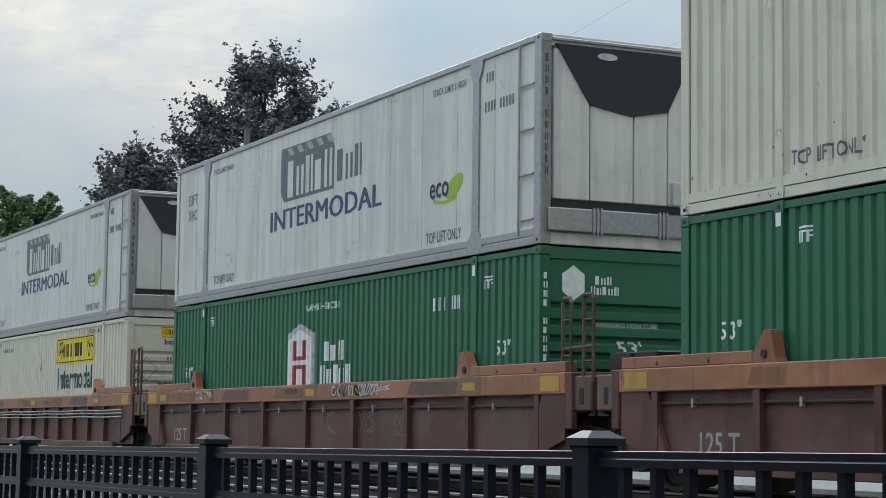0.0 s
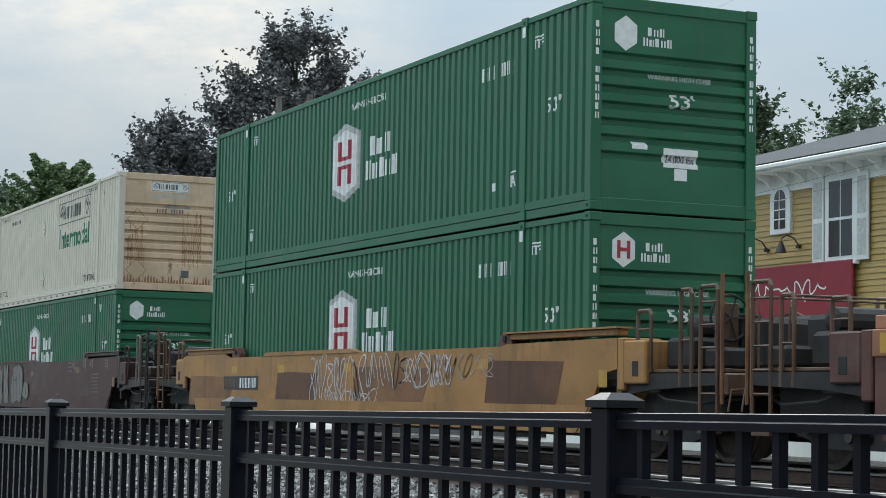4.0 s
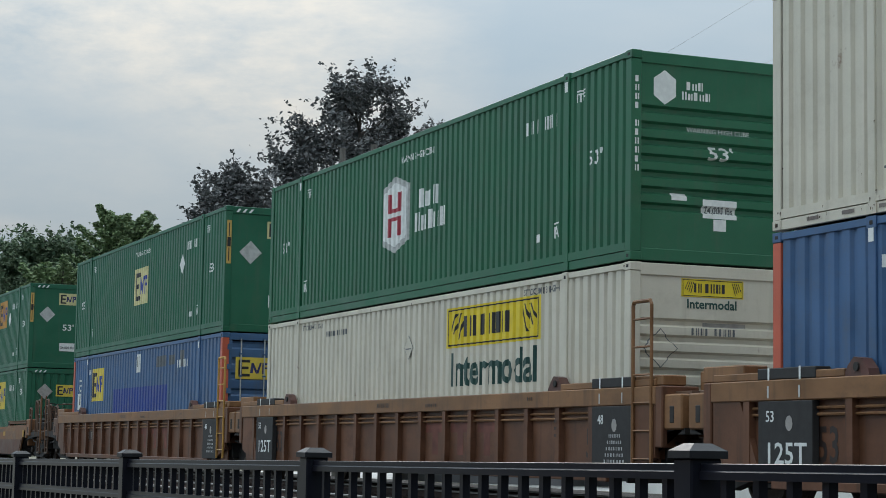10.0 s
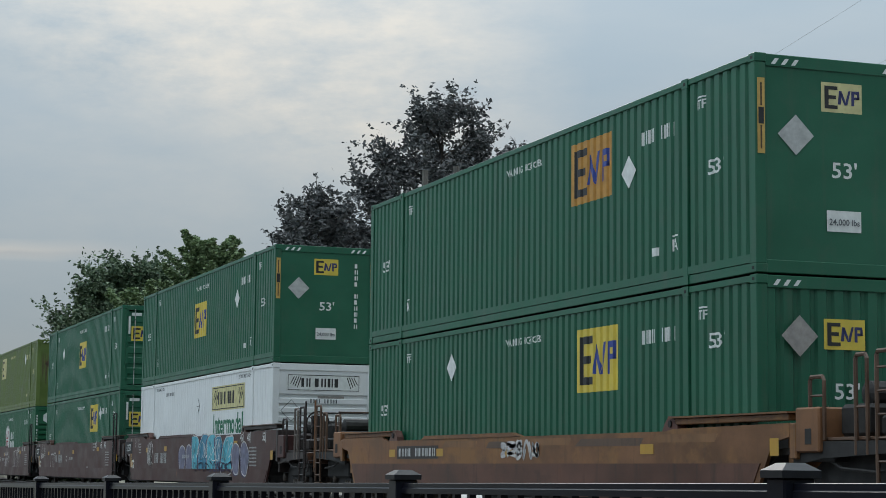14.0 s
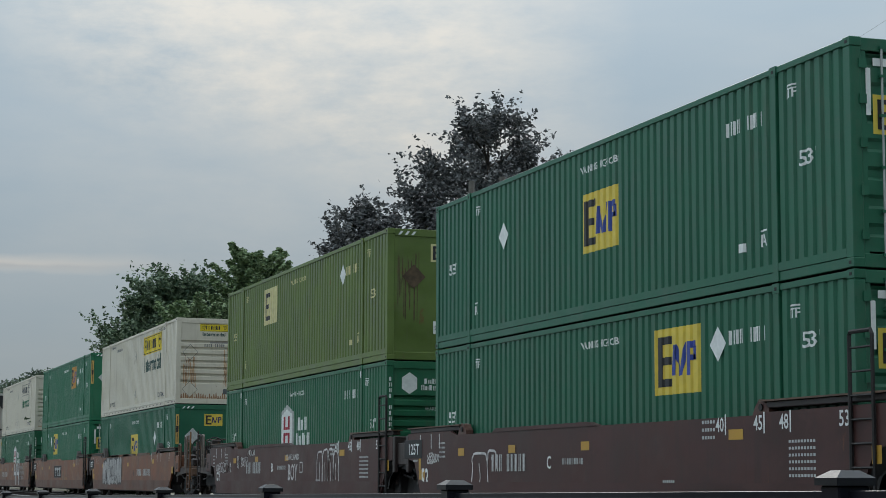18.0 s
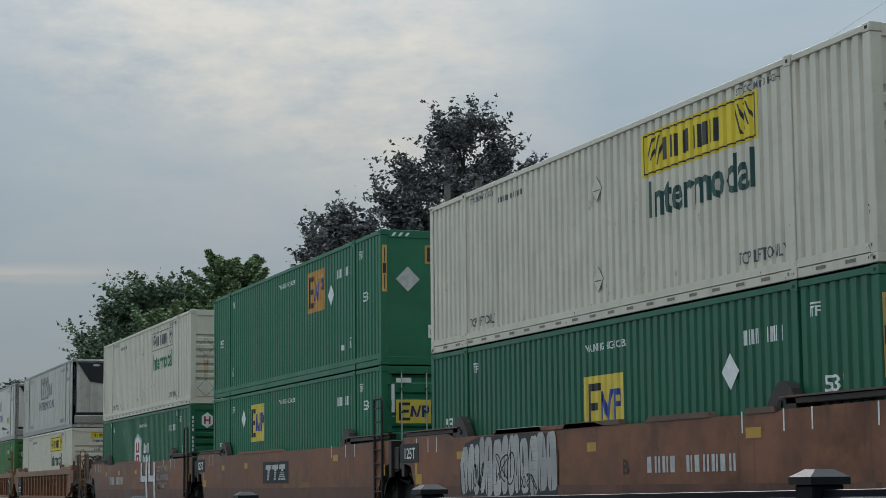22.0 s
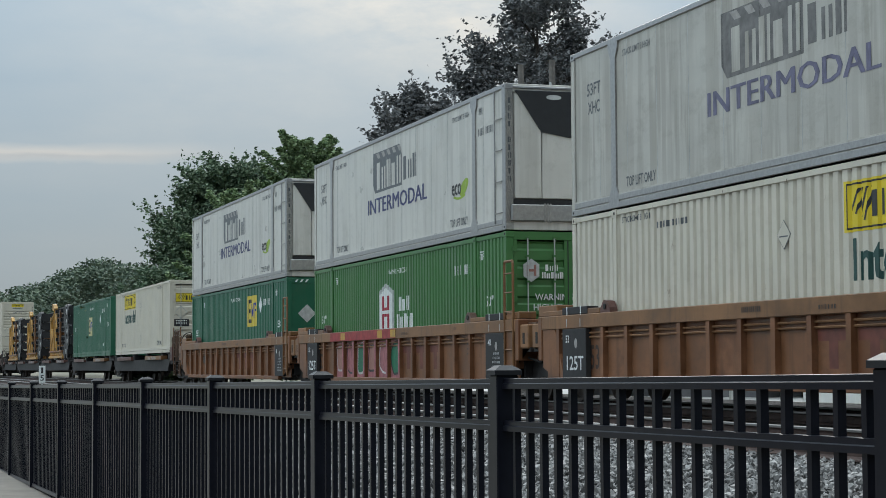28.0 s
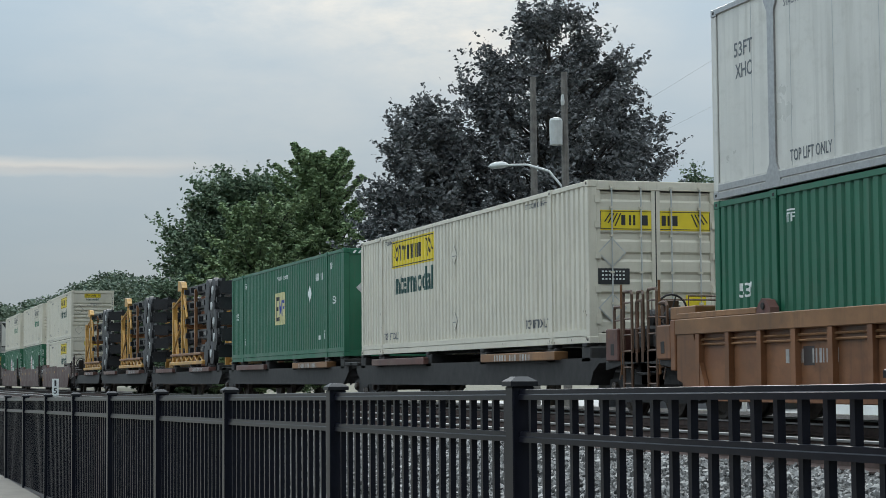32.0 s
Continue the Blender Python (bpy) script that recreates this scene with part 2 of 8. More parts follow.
rust_car = paint("rusty_brown_car_paint", (0.115, 0.050, 0.040), dirt=(0.04, 0.03, 0.026), grime=0.8, rust=0.4, fade=0.25, mottle=(0.15, 0.095, 0.075), spec=0.25)
salmon_rail = paint("faded_red_chord_paint", (0.36, 0.15, 0.085), dirt=(0.12, 0.07, 0.045), grime=0.7, rust=0.3, fade=0.28, mottle=(0.27, 0.15, 0.07), spec=0.25)
brown_car = paint("dark_brown_car_paint", (0.068, 0.028, 0.025), dirt=(0.04, 0.03, 0.028), grime=0.6, rust=0.2, fade=0.25, mottle=(0.080, 0.036, 0.031), spec=0.25)
red_brown_car = paint("red_brown_car_paint", (0.19, 0.074, 0.040), dirt=(0.048, 0.033, 0.026), grime=0.75, rust=0.45, fade=0.38, mottle=(0.245, 0.108, 0.050), spec=0.25)
splashed_shaded_brown = paint("splashed_shaded_red_brown_paint", (0.125, 0.055, 0.036), dirt=(0.04, 0.03, 0.025), grime=0.9, rust=0.4, fade=0.3, spec=0.25)
ochre_car = paint("ochre_car_paint", (0.20, 0.09, 0.038), dirt=(0.08, 0.05, 0.035), grime=0.7, rust=0.5, fade=0.35, mottle=(0.30, 0.145, 0.05), spec=0.25)
yellow_car = paint("orange_yellow_car_paint", (0.36, 0.185, 0.062), dirt=(0.09, 0.055, 0.035), grime=0.7, rust=0.3, fade=0.25, spec=0.25)
soot_brown = paint("sooty_brown_paint", (0.030, 0.020, 0.018), dirt=(0.015, 0.013, 0.012), grime=0.6, rust=0.35)
grimy_tan = paint("grimy_tan_paint", (0.115, 0.062, 0.036), dirt=(0.03, 0.022, 0.018), grime=0.9, rust=0.4, fade=0.3)
dull_yellow = paint("dull_yellow_tape", (0.19, 0.11, 0.05), grime=0.6)
black_steel = plain("sooty_steel", (0.022, 0.02, 0.019), 0.7, 0.1, 0.4, 5, 0.3)
wheel_steel = plain("wheel_steel", (0.07, 0.055, 0.045), 0.5, 0.5, 0.3, 10)
dark_panel = plain("black_stencil_panel", (0.026, 0.025, 0.025), 0.75)
safety_yellow = paint("safety_yellow_paint", (0.50, 0.28, 0.035), grime=0.5)
mustard = paint("worn_mustard_paint", (0.50, 0.27, 0.06), dirt=(0.12, 0.07, 0.03), grime=0.6, rust=0.3, fade=0.25)
banner_yellow = plain("banner_yellow", (0.72, 0.55, 0.02), 0.5, 0, 0.06, 4, 0.02)
square_yellow = plain("decal_yellow", (0.68, 0.52, 0.07), 0.5, 0, 0.1, 4, 0.02)
strip_amber = plain("amber_warning_strip", (0.56, 0.36, 0.10), 0.5, 0, 0.15, 6, 0.02)
square_orange = plain("faded_decal_orange", (0.50, 0.25, 0.045), 0.55, 0, 0.15, 6, 0.02)
square_cream = plain("faded_decal_cream", (0.60, 0.55, 0.28), 0.55, 0, 0.15, 6, 0.02)
ink = plain("black_ink", (0.02, 0.02, 0.022), 0.5, 0, 0.2, 10, 0.02)
ink_green = plain("dark_green_ink", (0.012, 0.06, 0.05), 0.5, 0, 0.2, 10, 0.02)
ink_bright_green = plain("green_ink", (0.01, 0.15, 0.075), 0.5, 0, 0.2, 10, 0.02)
ink_blue = plain("navy_ink", (0.03, 0.035, 0.13), 0.5, 0, 0.2, 10, 0.02)
ink_blue2 = plain("blue_ink", (0.03, 0.06, 0.30), 0.5, 0, 0.2, 10, 0.02)
ink_grey = plain("grey_ink", (0.10, 0.11, 0.12), 0.5, 0, 0.2, 10, 0.02)
ink_pale = plain("pale_grey_ink", (0.45, 0.46, 0.45), 0.5, 0, 0.2, 10, 0.02)
ink_red = plain("red_ink", (0.35, 0.03, 0.05), 0.5, 0, 0.2, 10, 0.02)
ink_faded_red = plain("faded_red_ink", (0.33, 0.15, 0.12), 0.5, 0, 0.2, 10, 0.02)
ink_white = plain("white_ink", (0.72, 0.74, 0.72), 0.5, 0, 0.1, 10, 0.02)
ink_lime = plain("lime_ink", (0.28, 0.42, 0.03), 0.5, 0, 0.15, 10, 0.02)
faded_mark = plain("faded_red_mark", (0.15, 0.045, 0.030), 0.6, 0, 0.35, 3, 0.02)
worn_tape = plain("worn_reflective_tape", (0.17, 0.14, 0.12), 0.5, 0, 0.3, 10, 0.02)
reefer_letters = plain("washed_out_letters", (0.135, 0.130, 0.205), 0.6, 0, 0.35, 5, 0.02)
reefer_block = plain("washed_out_block", (0.155, 0.15, 0.145), 0.6, 0, 0.35, 5, 0.02)
tape_grey = plain("grey_tape", (0.33, 0.31, 0.29), 0.5, 0, 0.2, 10, 0.02)
spray_white = plain("white_spray", (0.55, 0.53, 0.52), 0.6, 0, 0.3, 7, 0.02)
spray_blue = plain("blue_spray", (0.10, 0.42, 0.52), 0.6, 0, 0.35, 4, 0.02)
spray_violet = plain("violet_grey_spray", (0.15, 0.15, 0.22), 0.6, 0, 0.35, 5, 0.02)
spray_deep = plain("deep_blue_spray", (0.045, 0.22, 0.34), 0.6, 0, 0.35, 4, 0.02)
spray_dark = plain("dark_spray", (0.05, 0.04, 0.10), 0.6, 0, 0.3, 7, 0.02)
spray_red = plain("red_spray", (0.30, 0.035, 0.035), 0.6, 0, 0.3, 7, 0.02)
spray_pink = plain("pink_spray", (0.36, 0.13, 0.14), 0.6, 0, 0.35, 5, 0.02)
brown_stain = plain("dark_rust_stain", (0.085, 0.055, 0.03), 0.7, 0, 0.4, 9, 0.1)
spray_dull = paint("dull_grey_spray", (0.165, 0.155, 0.140), dirt=(0.055, 0.038, 0.034), grime=0.7, fade=0.3)
spray_silver = paint("silver_spray", (0.42, 0.41, 0.40), dirt=(0.2, 0.16, 0.14), grime=0.5, fade=0.25)
rust_stain = plain("rust_stain", (0.30, 0.16, 0.08), 0.7, 0, 0.35, 9, 0.1)
rust_soft = plain("faint_rust_stain", (0.47, 0.31, 0.18), 0.7, 0, 0.2, 5, 0.05)
fence_black = plain("black_powder_coat", (0.0092, 0.0104, 0.0165), 0.28, 0, 0.15, 30, 0.02)
fence_cap = plain("dull_black_cap", (0.011, 0.0118, 0.015), 0.42, 0, 0.25, 20, 0.05)
fence_black.node_tree.nodes["Principled BSDF"].inputs["Specular IOR Level"].default_value = 0.16
fence_cap.node_tree.nodes["Principled BSDF"].inputs["Specular IOR Level"].default_value = 0.3
rail_steel = plain("rail_head_steel", (0.30, 0.29, 0.28), 0.38, 0.9, 0.2, 4)
rail_rust = plain("rail_rust", (0.065, 0.038, 0.030), 0.75, 0, 0.35, 9, 0.2)
tie_wood = plain("creosoted_wood", (0.06, 0.045, 0.035), 0.85, 0, 0.4, 6, 0.3)
concrete = plain("pale_concrete", (0.17, 0.15, 0.125), 0.8, 0, 0.2, 2.5, 0.2)
lot_paving = plain("pale_lot_paving", (0.44, 0.432, 0.415), 0.8, 0, 0.2, 0.6, 0.1)
unseen_wall = plain("unseen_wall_dull_brown", (0.10, 0.06, 0.05), 0.85, 0, 0.25, 3, 0.3)
gravel_bed = plain("gravel_bed", (0.075, 0.072, 0.07), 0.9, 0, 0.6, 22, 0.8)
asphalt = plain("asphalt", (0.07, 0.07, 0.07), 0.85, 0, 0.25, 15, 0.3)
dry_ground = plain("dry_ground", (0.15, 0.14, 0.10), 0.9, 0, 0.4, 0.8, 0.4)
bark = plain("bark", (0.05, 0.042, 0.035), 0.85, 0, 0.35, 6, 0.5)
pole_wood = plain("weathered_pole_wood", (0.13, 0.12, 0.11), 0.85, 0, 0.3, 5, 0.3)
lamp_grey = plain("lamp_grey_metal", (0.45, 0.46, 0.45), 0.5, 0.2, 0.1, 6)
siding_yellow = paint("yellow_siding_paint", (0.42, 0.285, 0.095), dirt=(0.2, 0.15, 0.08), grime=0.25)
trim_white = paint("white_trim_paint", (0.74, 0.76, 0.76), dirt=(0.35, 0.35, 0.33), grime=0.25)
roof_shingle = plain("grey_shingles", (0.06, 0.065, 0.07), 0.9, 0, 0.3, 9, 0.4)
sign_red = plain("sign_dark_red", (0.24, 0.02, 0.035), 0.45, 0, 0.1, 3, 0.02)
stop_red = plain("stop_red", (0.38, 0.02, 0.03), 0.45, 0, 0.1, 3, 0.02)
house_grey = plain("grey_house_siding", (0.17, 0.17, 0.18), 0.8, 0, 0.1, 3, 0.1)
flag_red = plain("flag_red_cloth", (0.36, 0.04, 0.06), 0.8, 0, 0.15, 9, 0.1)
flag_blue = plain("flag_blue_cloth", (0.03, 0.035, 0.12), 0.8, 0, 0.15, 9, 0.1)


def glass_dark():
    n = Nodes("dark_window_glass")
    n.bsdf.inputs["IOR"].default_value = 1.5
    return n.finish((0.03, 0.035, 0.04), 0.06)


glass = glass_dark()


def leaf_material(name, a, b, light=0.0):
    n = Nodes(name)
    geo = n.nt.nodes.new("ShaderNodeNewGeometry")
    c = n.mix(geo.outputs["Random Per Island"], a, b)
    n.bsdf.inputs["Transmission Weight"].default_value = 0.0
    n.bsdf.inputs["Specular IOR Level"].default_value = 0.25
    return n.finish(c, 0.6)


# haze over the dark trees is put into their leaves as lifted grey
leaf_dark = leaf_material("hazed_dark_leaves", (0.078, 0.086, 0.090), (0.185, 0.185, 0.185))
leaf_green = leaf_material("green_leaves", (0.062, 0.105, 0.066), (0.170, 0.225, 0.135))
leaf_light = leaf_material("light_green_leaves", (0.108, 0.170, 0.088), (0.25, 0.325, 0.160))
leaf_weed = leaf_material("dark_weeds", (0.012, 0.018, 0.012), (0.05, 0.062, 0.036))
leaf_far = leaf_material("far_leaves", (0.075, 0.112, 0.085), (0.150, 0.190, 0.125))
stone_mat = leaf_material("ballast_stones", (0.050, 0.049, 0.048), (0.36, 0.352, 0.34))


# ---- mesh helpers ----
SMALL_MARKS = ("marking", "lettering", "glazing_bars", "reflective_tape", "banner_scroll", "banner_sign", "banner_frame", "hazard_band", "rod_bracket", "hinge", "rust_stain",
               "graffiti", "paint_patch", "bumper_strap", "logo_name", "logo_shadow", "logo_slant", "logo_mark", "logo_block", "logo_zigzag", "name_blocks", "spring")


def part(name, bm, material, parent=None, label=""):
    """Link a bmesh (or a ready mesh) as one mesh object under a thing or part."""
    if isinstance(bm, bmesh.types.BMesh):
        me = bpy.data.meshes.new(name)
        bm.to_mesh(me)
        bm.free()
    else:
        me = bm
    if material is not None and not me.materials:
        me.materials.append(material)
    ob = new(name, me)
    if parent is not None:
        ob.parent = parent
    return tagged(ob, label, kind="stuff" if name in SMALL_MARKS else "")


def quad_box(bm, x0, x1, y0, y1, z0, z1):
    v = [bm.verts.new((x, y, z)) for z in (z0, z1) for x, y in ((x0, y0), (x1, y0), (x1, y1), (x0, y1))]
    for f in ((3, 2, 1, 0), (4, 5, 6, 7), (0, 1, 5, 4), (1, 2, 6, 5), (2, 3, 7, 6), (3, 0, 4, 7)):
        bm.faces.new([v[i] for i in f])
    return v


def box(x0, x1, y0, y1, z0, z1, bevel=0.0):
    bm = bmesh.new()
    quad_box(bm, x0, x1, y0, y1, z0, z1)
    if bevel:
        bmesh.ops.bevel(bm, geom=bm.edges[:], offset=bevel, segments=1, affect="EDGES")
    return bm


def extrude_xz(points, y0, y1, bm=None):
    """A prism: an outline in x and z, from y0 to y1."""
    bm = bm or bmesh.new()
    a = [bm.verts.new((x, y0, z)) for x, z in points]
    b = [bm.verts.new((x, y1, z)) for x, z in points]
    bm.faces.new(a)
    bm.faces.new(b[::-1])
    for i in range(len(points)):
        j = (i + 1) % len(points)
        bm.faces.new((a[j], a[i], b[i], b[j]))
    bmesh.ops.recalc_face_normals(bm, faces=bm.faces[:])
    return bm


def tube(points, r, sides=6, bm=None):
    """A round bar along points."""
    bm = bm or bmesh.new()
    rings = []
    pts = [Vector(p) for p in points]
    for i, p in enumerate(pts):
        d = (pts[min(i + 1, len(pts) - 1)] - pts[max(i - 1, 0)]).normalized()
        u = d.orthogonal().normalized()
        if i and rings:
            u = (rings[-1][1] - d * rings[-1][1].dot(d)).normalized()
        w = d.cross(u)
        rr = r[i] if isinstance(r, (list, tuple)) else r
        rings.append(([bm.verts.new(p + (u * math.cos(2 * math.pi * k / sides) + w * math.sin(2 * math.pi * k / sides)) * rr)
                       for k in range(sides)], u))
    for (a, _), (b, _) in zip(rings, rings[1:]):
        for k in range(sides):
            bm.faces.new((a[k], a[(k + 1) % sides], b[(k + 1) % sides], b[k]))
    bm.faces.new(rings[0][0][::-1])
    bm.faces.new(rings[-1][0])
    return bm


def lathe_y(profile, sides=20, at=(0, 0, 0), bm=None):
    """A turned shape about the y axis: (radius, y) pairs."""
    bm = bm or bmesh.new()
    rings = []
    for r, y in profile:
        rings.append([bm.verts.new((at[0] + r * math.cos(2 * math.pi * k / sides), at[1] + y, at[2] + r * math.sin(2 * math.pi * k / sides)))
                      for k in range(sides)])
    for a, b in zip(rings, rings[1:]):
        for k in range(sides):
            bm.faces.new((a[k], a[(k + 1) % sides], b[(k + 1) % sides], b[k]))
    bm.faces.new(rings[0][::-1])
    bm.faces.new(rings[-1])
    bmesh.ops.recalc_face_normals(bm, faces=bm.faces[:])
    return bm


def empty(name, label, category, group="", kind=""):
    return tagged(new(name), label, category, group, kind)


TEXTS = {}


def text_outline(words):
    """Flat triangles of a word in the built-in font, one unit high, centred: vertices and faces."""
    if words not in TEXTS:
        cu = bpy.data.curves.new("words", "FONT")
        cu.body, cu.size, cu.resolution_u, cu.offset = words, 1.0, 2, 0.0 if "MO" in words else (0.026 if words == "Intermodal" else 0.014)
        cu.align_x, cu.align_y = "CENTER", "CENTER"
        ob = new("words", cu)
        me = ob.to_mesh()
        vs = [(v.co.x, v.co.y) for v in me.vertices]
        fs = [tuple(p.vertices) for p in me.polygons]
        ob.to_mesh_clear()
        bpy.data.objects.remove(ob)
        xs, ys = [v[0] for v in vs], [v[1] for v in vs]
        w, h = max(xs) - min(xs), max(ys) - min(ys)
        cx, cy = (max(xs) + min(xs)) / 2, (max(ys) + min(ys)) / 2
        TEXTS[words] = ([((x - cx) / h, (y - cy) / h) for x, y in vs], fs, w / h)
    return TEXTS[words]


def word_shape(words, width, height):
    vs, fs, ratio = text_outline(words)
    kx = width / ratio
    return [(x * kx, y * height) for x, y in vs], fs


def letter_blocks(n, w, h):
    """Plain upright bars, which stand for one sign of a name."""
    t = 0.34 * w
    if n % 3 == 0:
        return [rect(0, 0.8 * w, -h / 2, h / 2)]
    if n % 3 == 1:
        return [rect(0, t, -h / 2, h / 2), rect(w - t, w, -h / 2, h / 2)]
    return [rect(0, 0.52 * w, -h / 2, h / 2), rect(w - 0.26 * w, w, -h / 2, h / 2)]


def bar_shape(n, width, height, gap=0.42, rows=1, skip=()):
    """Writing that is not spelled: n upright bars in a row."""
    vs, fs = [], []
    for r in range(rows):
        z1 = height / 2 - r * height / rows
        z0 = z1 - height / rows * (0.42 if rows > 1 else 1)
        for i in range(n):
            if i in skip:
                continue
            x0 = -width / 2 + width * i / n
            x1 = x0 + width / n * (1 - gap)
            if rows == 1 and n > 2:
                for p in letter_blocks(i, x1 - x0, height):
                    k = len(vs)
                    vs += [(x0 + u, v) for u, v in p]
                    fs.append(tuple(range(k, k + len(p))))
                continue
            k = len(vs)
            vs += [(x0, z0), (x1, z0), (x1, z1), (x0, z1)]
            fs.append((k, k + 1, k + 2, k + 3))
    return vs, fs


def poly_shape(*polys):
    vs, fs = [], []
    for p in polys:
        k = len(vs)
        vs += list(p)
        fs.append(tuple(range(k, k + len(p))))
    return vs, fs


def rect(x0, x1, z0, z1):
    return ((x0, z0), (x1, z0), (x1, z1), (x0, z1))


def chip(x, z, w, h):
    """A spot of bare metal with a short drip under it."""
    return ((x - w, z), (x - 0.5 * w, z - w), (x - 0.15 * w, z - h), (x + 0.15 * w, z - h), (x + 0.5 * w, z - w), (x + w, z + 0.2 * w), (x + 0.4 * w, z + w), (x - 0.6 * w, z + 0.8 * w))


def diamond(r):
    return poly_shape(((0, -r), (r, 0), (0, r), (-r, 0)))


def stroke_shape(points, width):
    """A ribbon along flat points, as of a spray can or brush."""
    vs, fs = [], []
    pts = [Vector(p) for p in points]
    for i, p in enumerate(pts):
        d = (pts[min(i + 1, len(pts) - 1)] - pts[max(i - 1, 0)])
        d = d.normalized() if d.length > 1e-6 else Vector((1, 0))
        nrm = Vector((-d.y, d.x)) * width / 2
        vs += [tuple(p + nrm), tuple(p - nrm)]
    for i in range(len(pts) - 1):
        fs.append((2 * i, 2 * i + 1, 2 * i + 3, 2 * i + 2))
    return vs, fs


def flat_decal(shape, at, facing, lift=0.004, cuts=(), relief=None):
    """A painted mark: a flat shape laid on the side (facing 's': x along, z up) or the end (facing 'e': y along, z up).
    cuts: places along the side where the sheet folds; relief: how deep the sheet lies there."""
    vs, fs = shape
    bm = bmesh.new()
    ax, ay, az = at
    bv = [bm.verts.new((ax + x, 0, az + z)) for x, z in vs] if facing == "s" else [bm.verts.new((0, ay + x, az + z)) for x, z in vs]
    for f in fs:
        try:
            bm.faces.new([bv[i] for i in f])
        except ValueError:
            pass
    axis = Vector((1, 0, 0)) if facing == "s" else Vector((0, 0, 1))
    if len(cuts):
        lo = min(v.co.dot(axis) for v in bm.verts)
        hi = max(v.co.dot(axis) for v in bm.verts)
        for c in cuts:
            if lo < c < hi:
                bmesh.ops.bisect_plane(bm, geom=bm.verts[:] + bm.edges[:] + bm.faces[:], dist=1e-5, plane_co=axis * c, plane_no=axis)
    for v in bm.verts:
        d = relief(v.co.dot(axis)) if relief else 0.0
        if facing == "s":
            v.co.y = ay + d - lift
        else:
            v.co.x = ax - d + lift
    want = Vector((0, -1, 0)) if facing == "s" else Vector((1, 0, 0))
    bm.normal_update()
    for f in bm.faces[:]:
        if f.normal.dot(want) < 0:
            f.normal_flip()
    return bm


# ---- ground and track ----
RAIL = 0.58          # top of rail
TRAIN_Y = 13.56      # middle of the track with the train
NEAR_Y = 9.05        # middle of the empty track


def grid_sheet(name, xs, ys, height, material, label, category):
    bm = bmesh.new()
    vs = [[bm.verts.new((x, y, height(x, y))) for y in ys] for x in xs]
    for i in range(len(xs) - 1):
        for j in range(len(ys) - 1):
            bm.faces.new((vs[i][j], vs[i + 1][j], vs[i + 1][j + 1], vs[i][j + 1]))
    return tagged(part(name, bm, material), label, category, kind="structure")


def spaced(a, b, n):
    return [a + (b - a) * i / (n - 1) for i in range(n)]


def bed_height(x, y):
    if y < 3.2:
        return 0.0
    if y < 6.6:
        return 0.36 * (y - 3.2) / 3.4
    if y < 14.9:
        return 0.36
    if y < 15.5:
        return 0.36 + 0.28 * (y - 14.9) / 0.6
    if y < 17.2:
        return 0.64 - 0.54 * (y - 15.5) / 1.7
    return 0.10


def ground_height(x, y):
    b = bed_height(x, y) - 0.05
    return b + (0.02 * noise.noise((x * 0.7, y * 0.7, 0)) if abs(x) < 80 and -5 < y < 60 else 0.0)


grid_sheet("ground", [-4000, -1500, -700] + spaced(-400, 60, 116) + [400, 4000],
           [-4000, -500, -60, -10, -2, 0, 2, 3.2, 4, 5, 6, 6.6, 8, 12, 14.9, 15.5, 16.4, 17.2, 19, 22, 27, 35, 60, 150, 600, 4000],
           ground_height, dry_ground, "dry earth and thin grass around the railway", "ground")
grid_sheet("pavement", spaced(-200, 30, 24), [-3.0, -1.5, 0.0, 1.0, 1.9], lambda x, y: 0.012, concrete, "pale concrete walk beside the black fence", "pavement")
grid_sheet("road", spaced(-88, 60, 31), [17.4, 19.2, 21.0, 26.0, 40.0, 70.0], lambda x, y: 0.13, lot_paving, "pale paved street and lot behind the tracks", "road")
# wall added out of view to darken reflections in the fence and low parts
tagged(part("wall_south", box(-30, 40, -9.4, -9.0, -0.1, 5.5), unseen_wall), "unseen dull brown wall added behind the walk to block light", "wall", kind="structure")
grid_sheet("ballast_bed", spaced(-420, 40, 232), spaced(3.4, 16.6, 34),
           lambda x, y: bed_height(x, y) + 0.03 * noise.noise((x * 3, y * 3, 2)), gravel_bed, "grey crushed-stone track bed", "ballast")


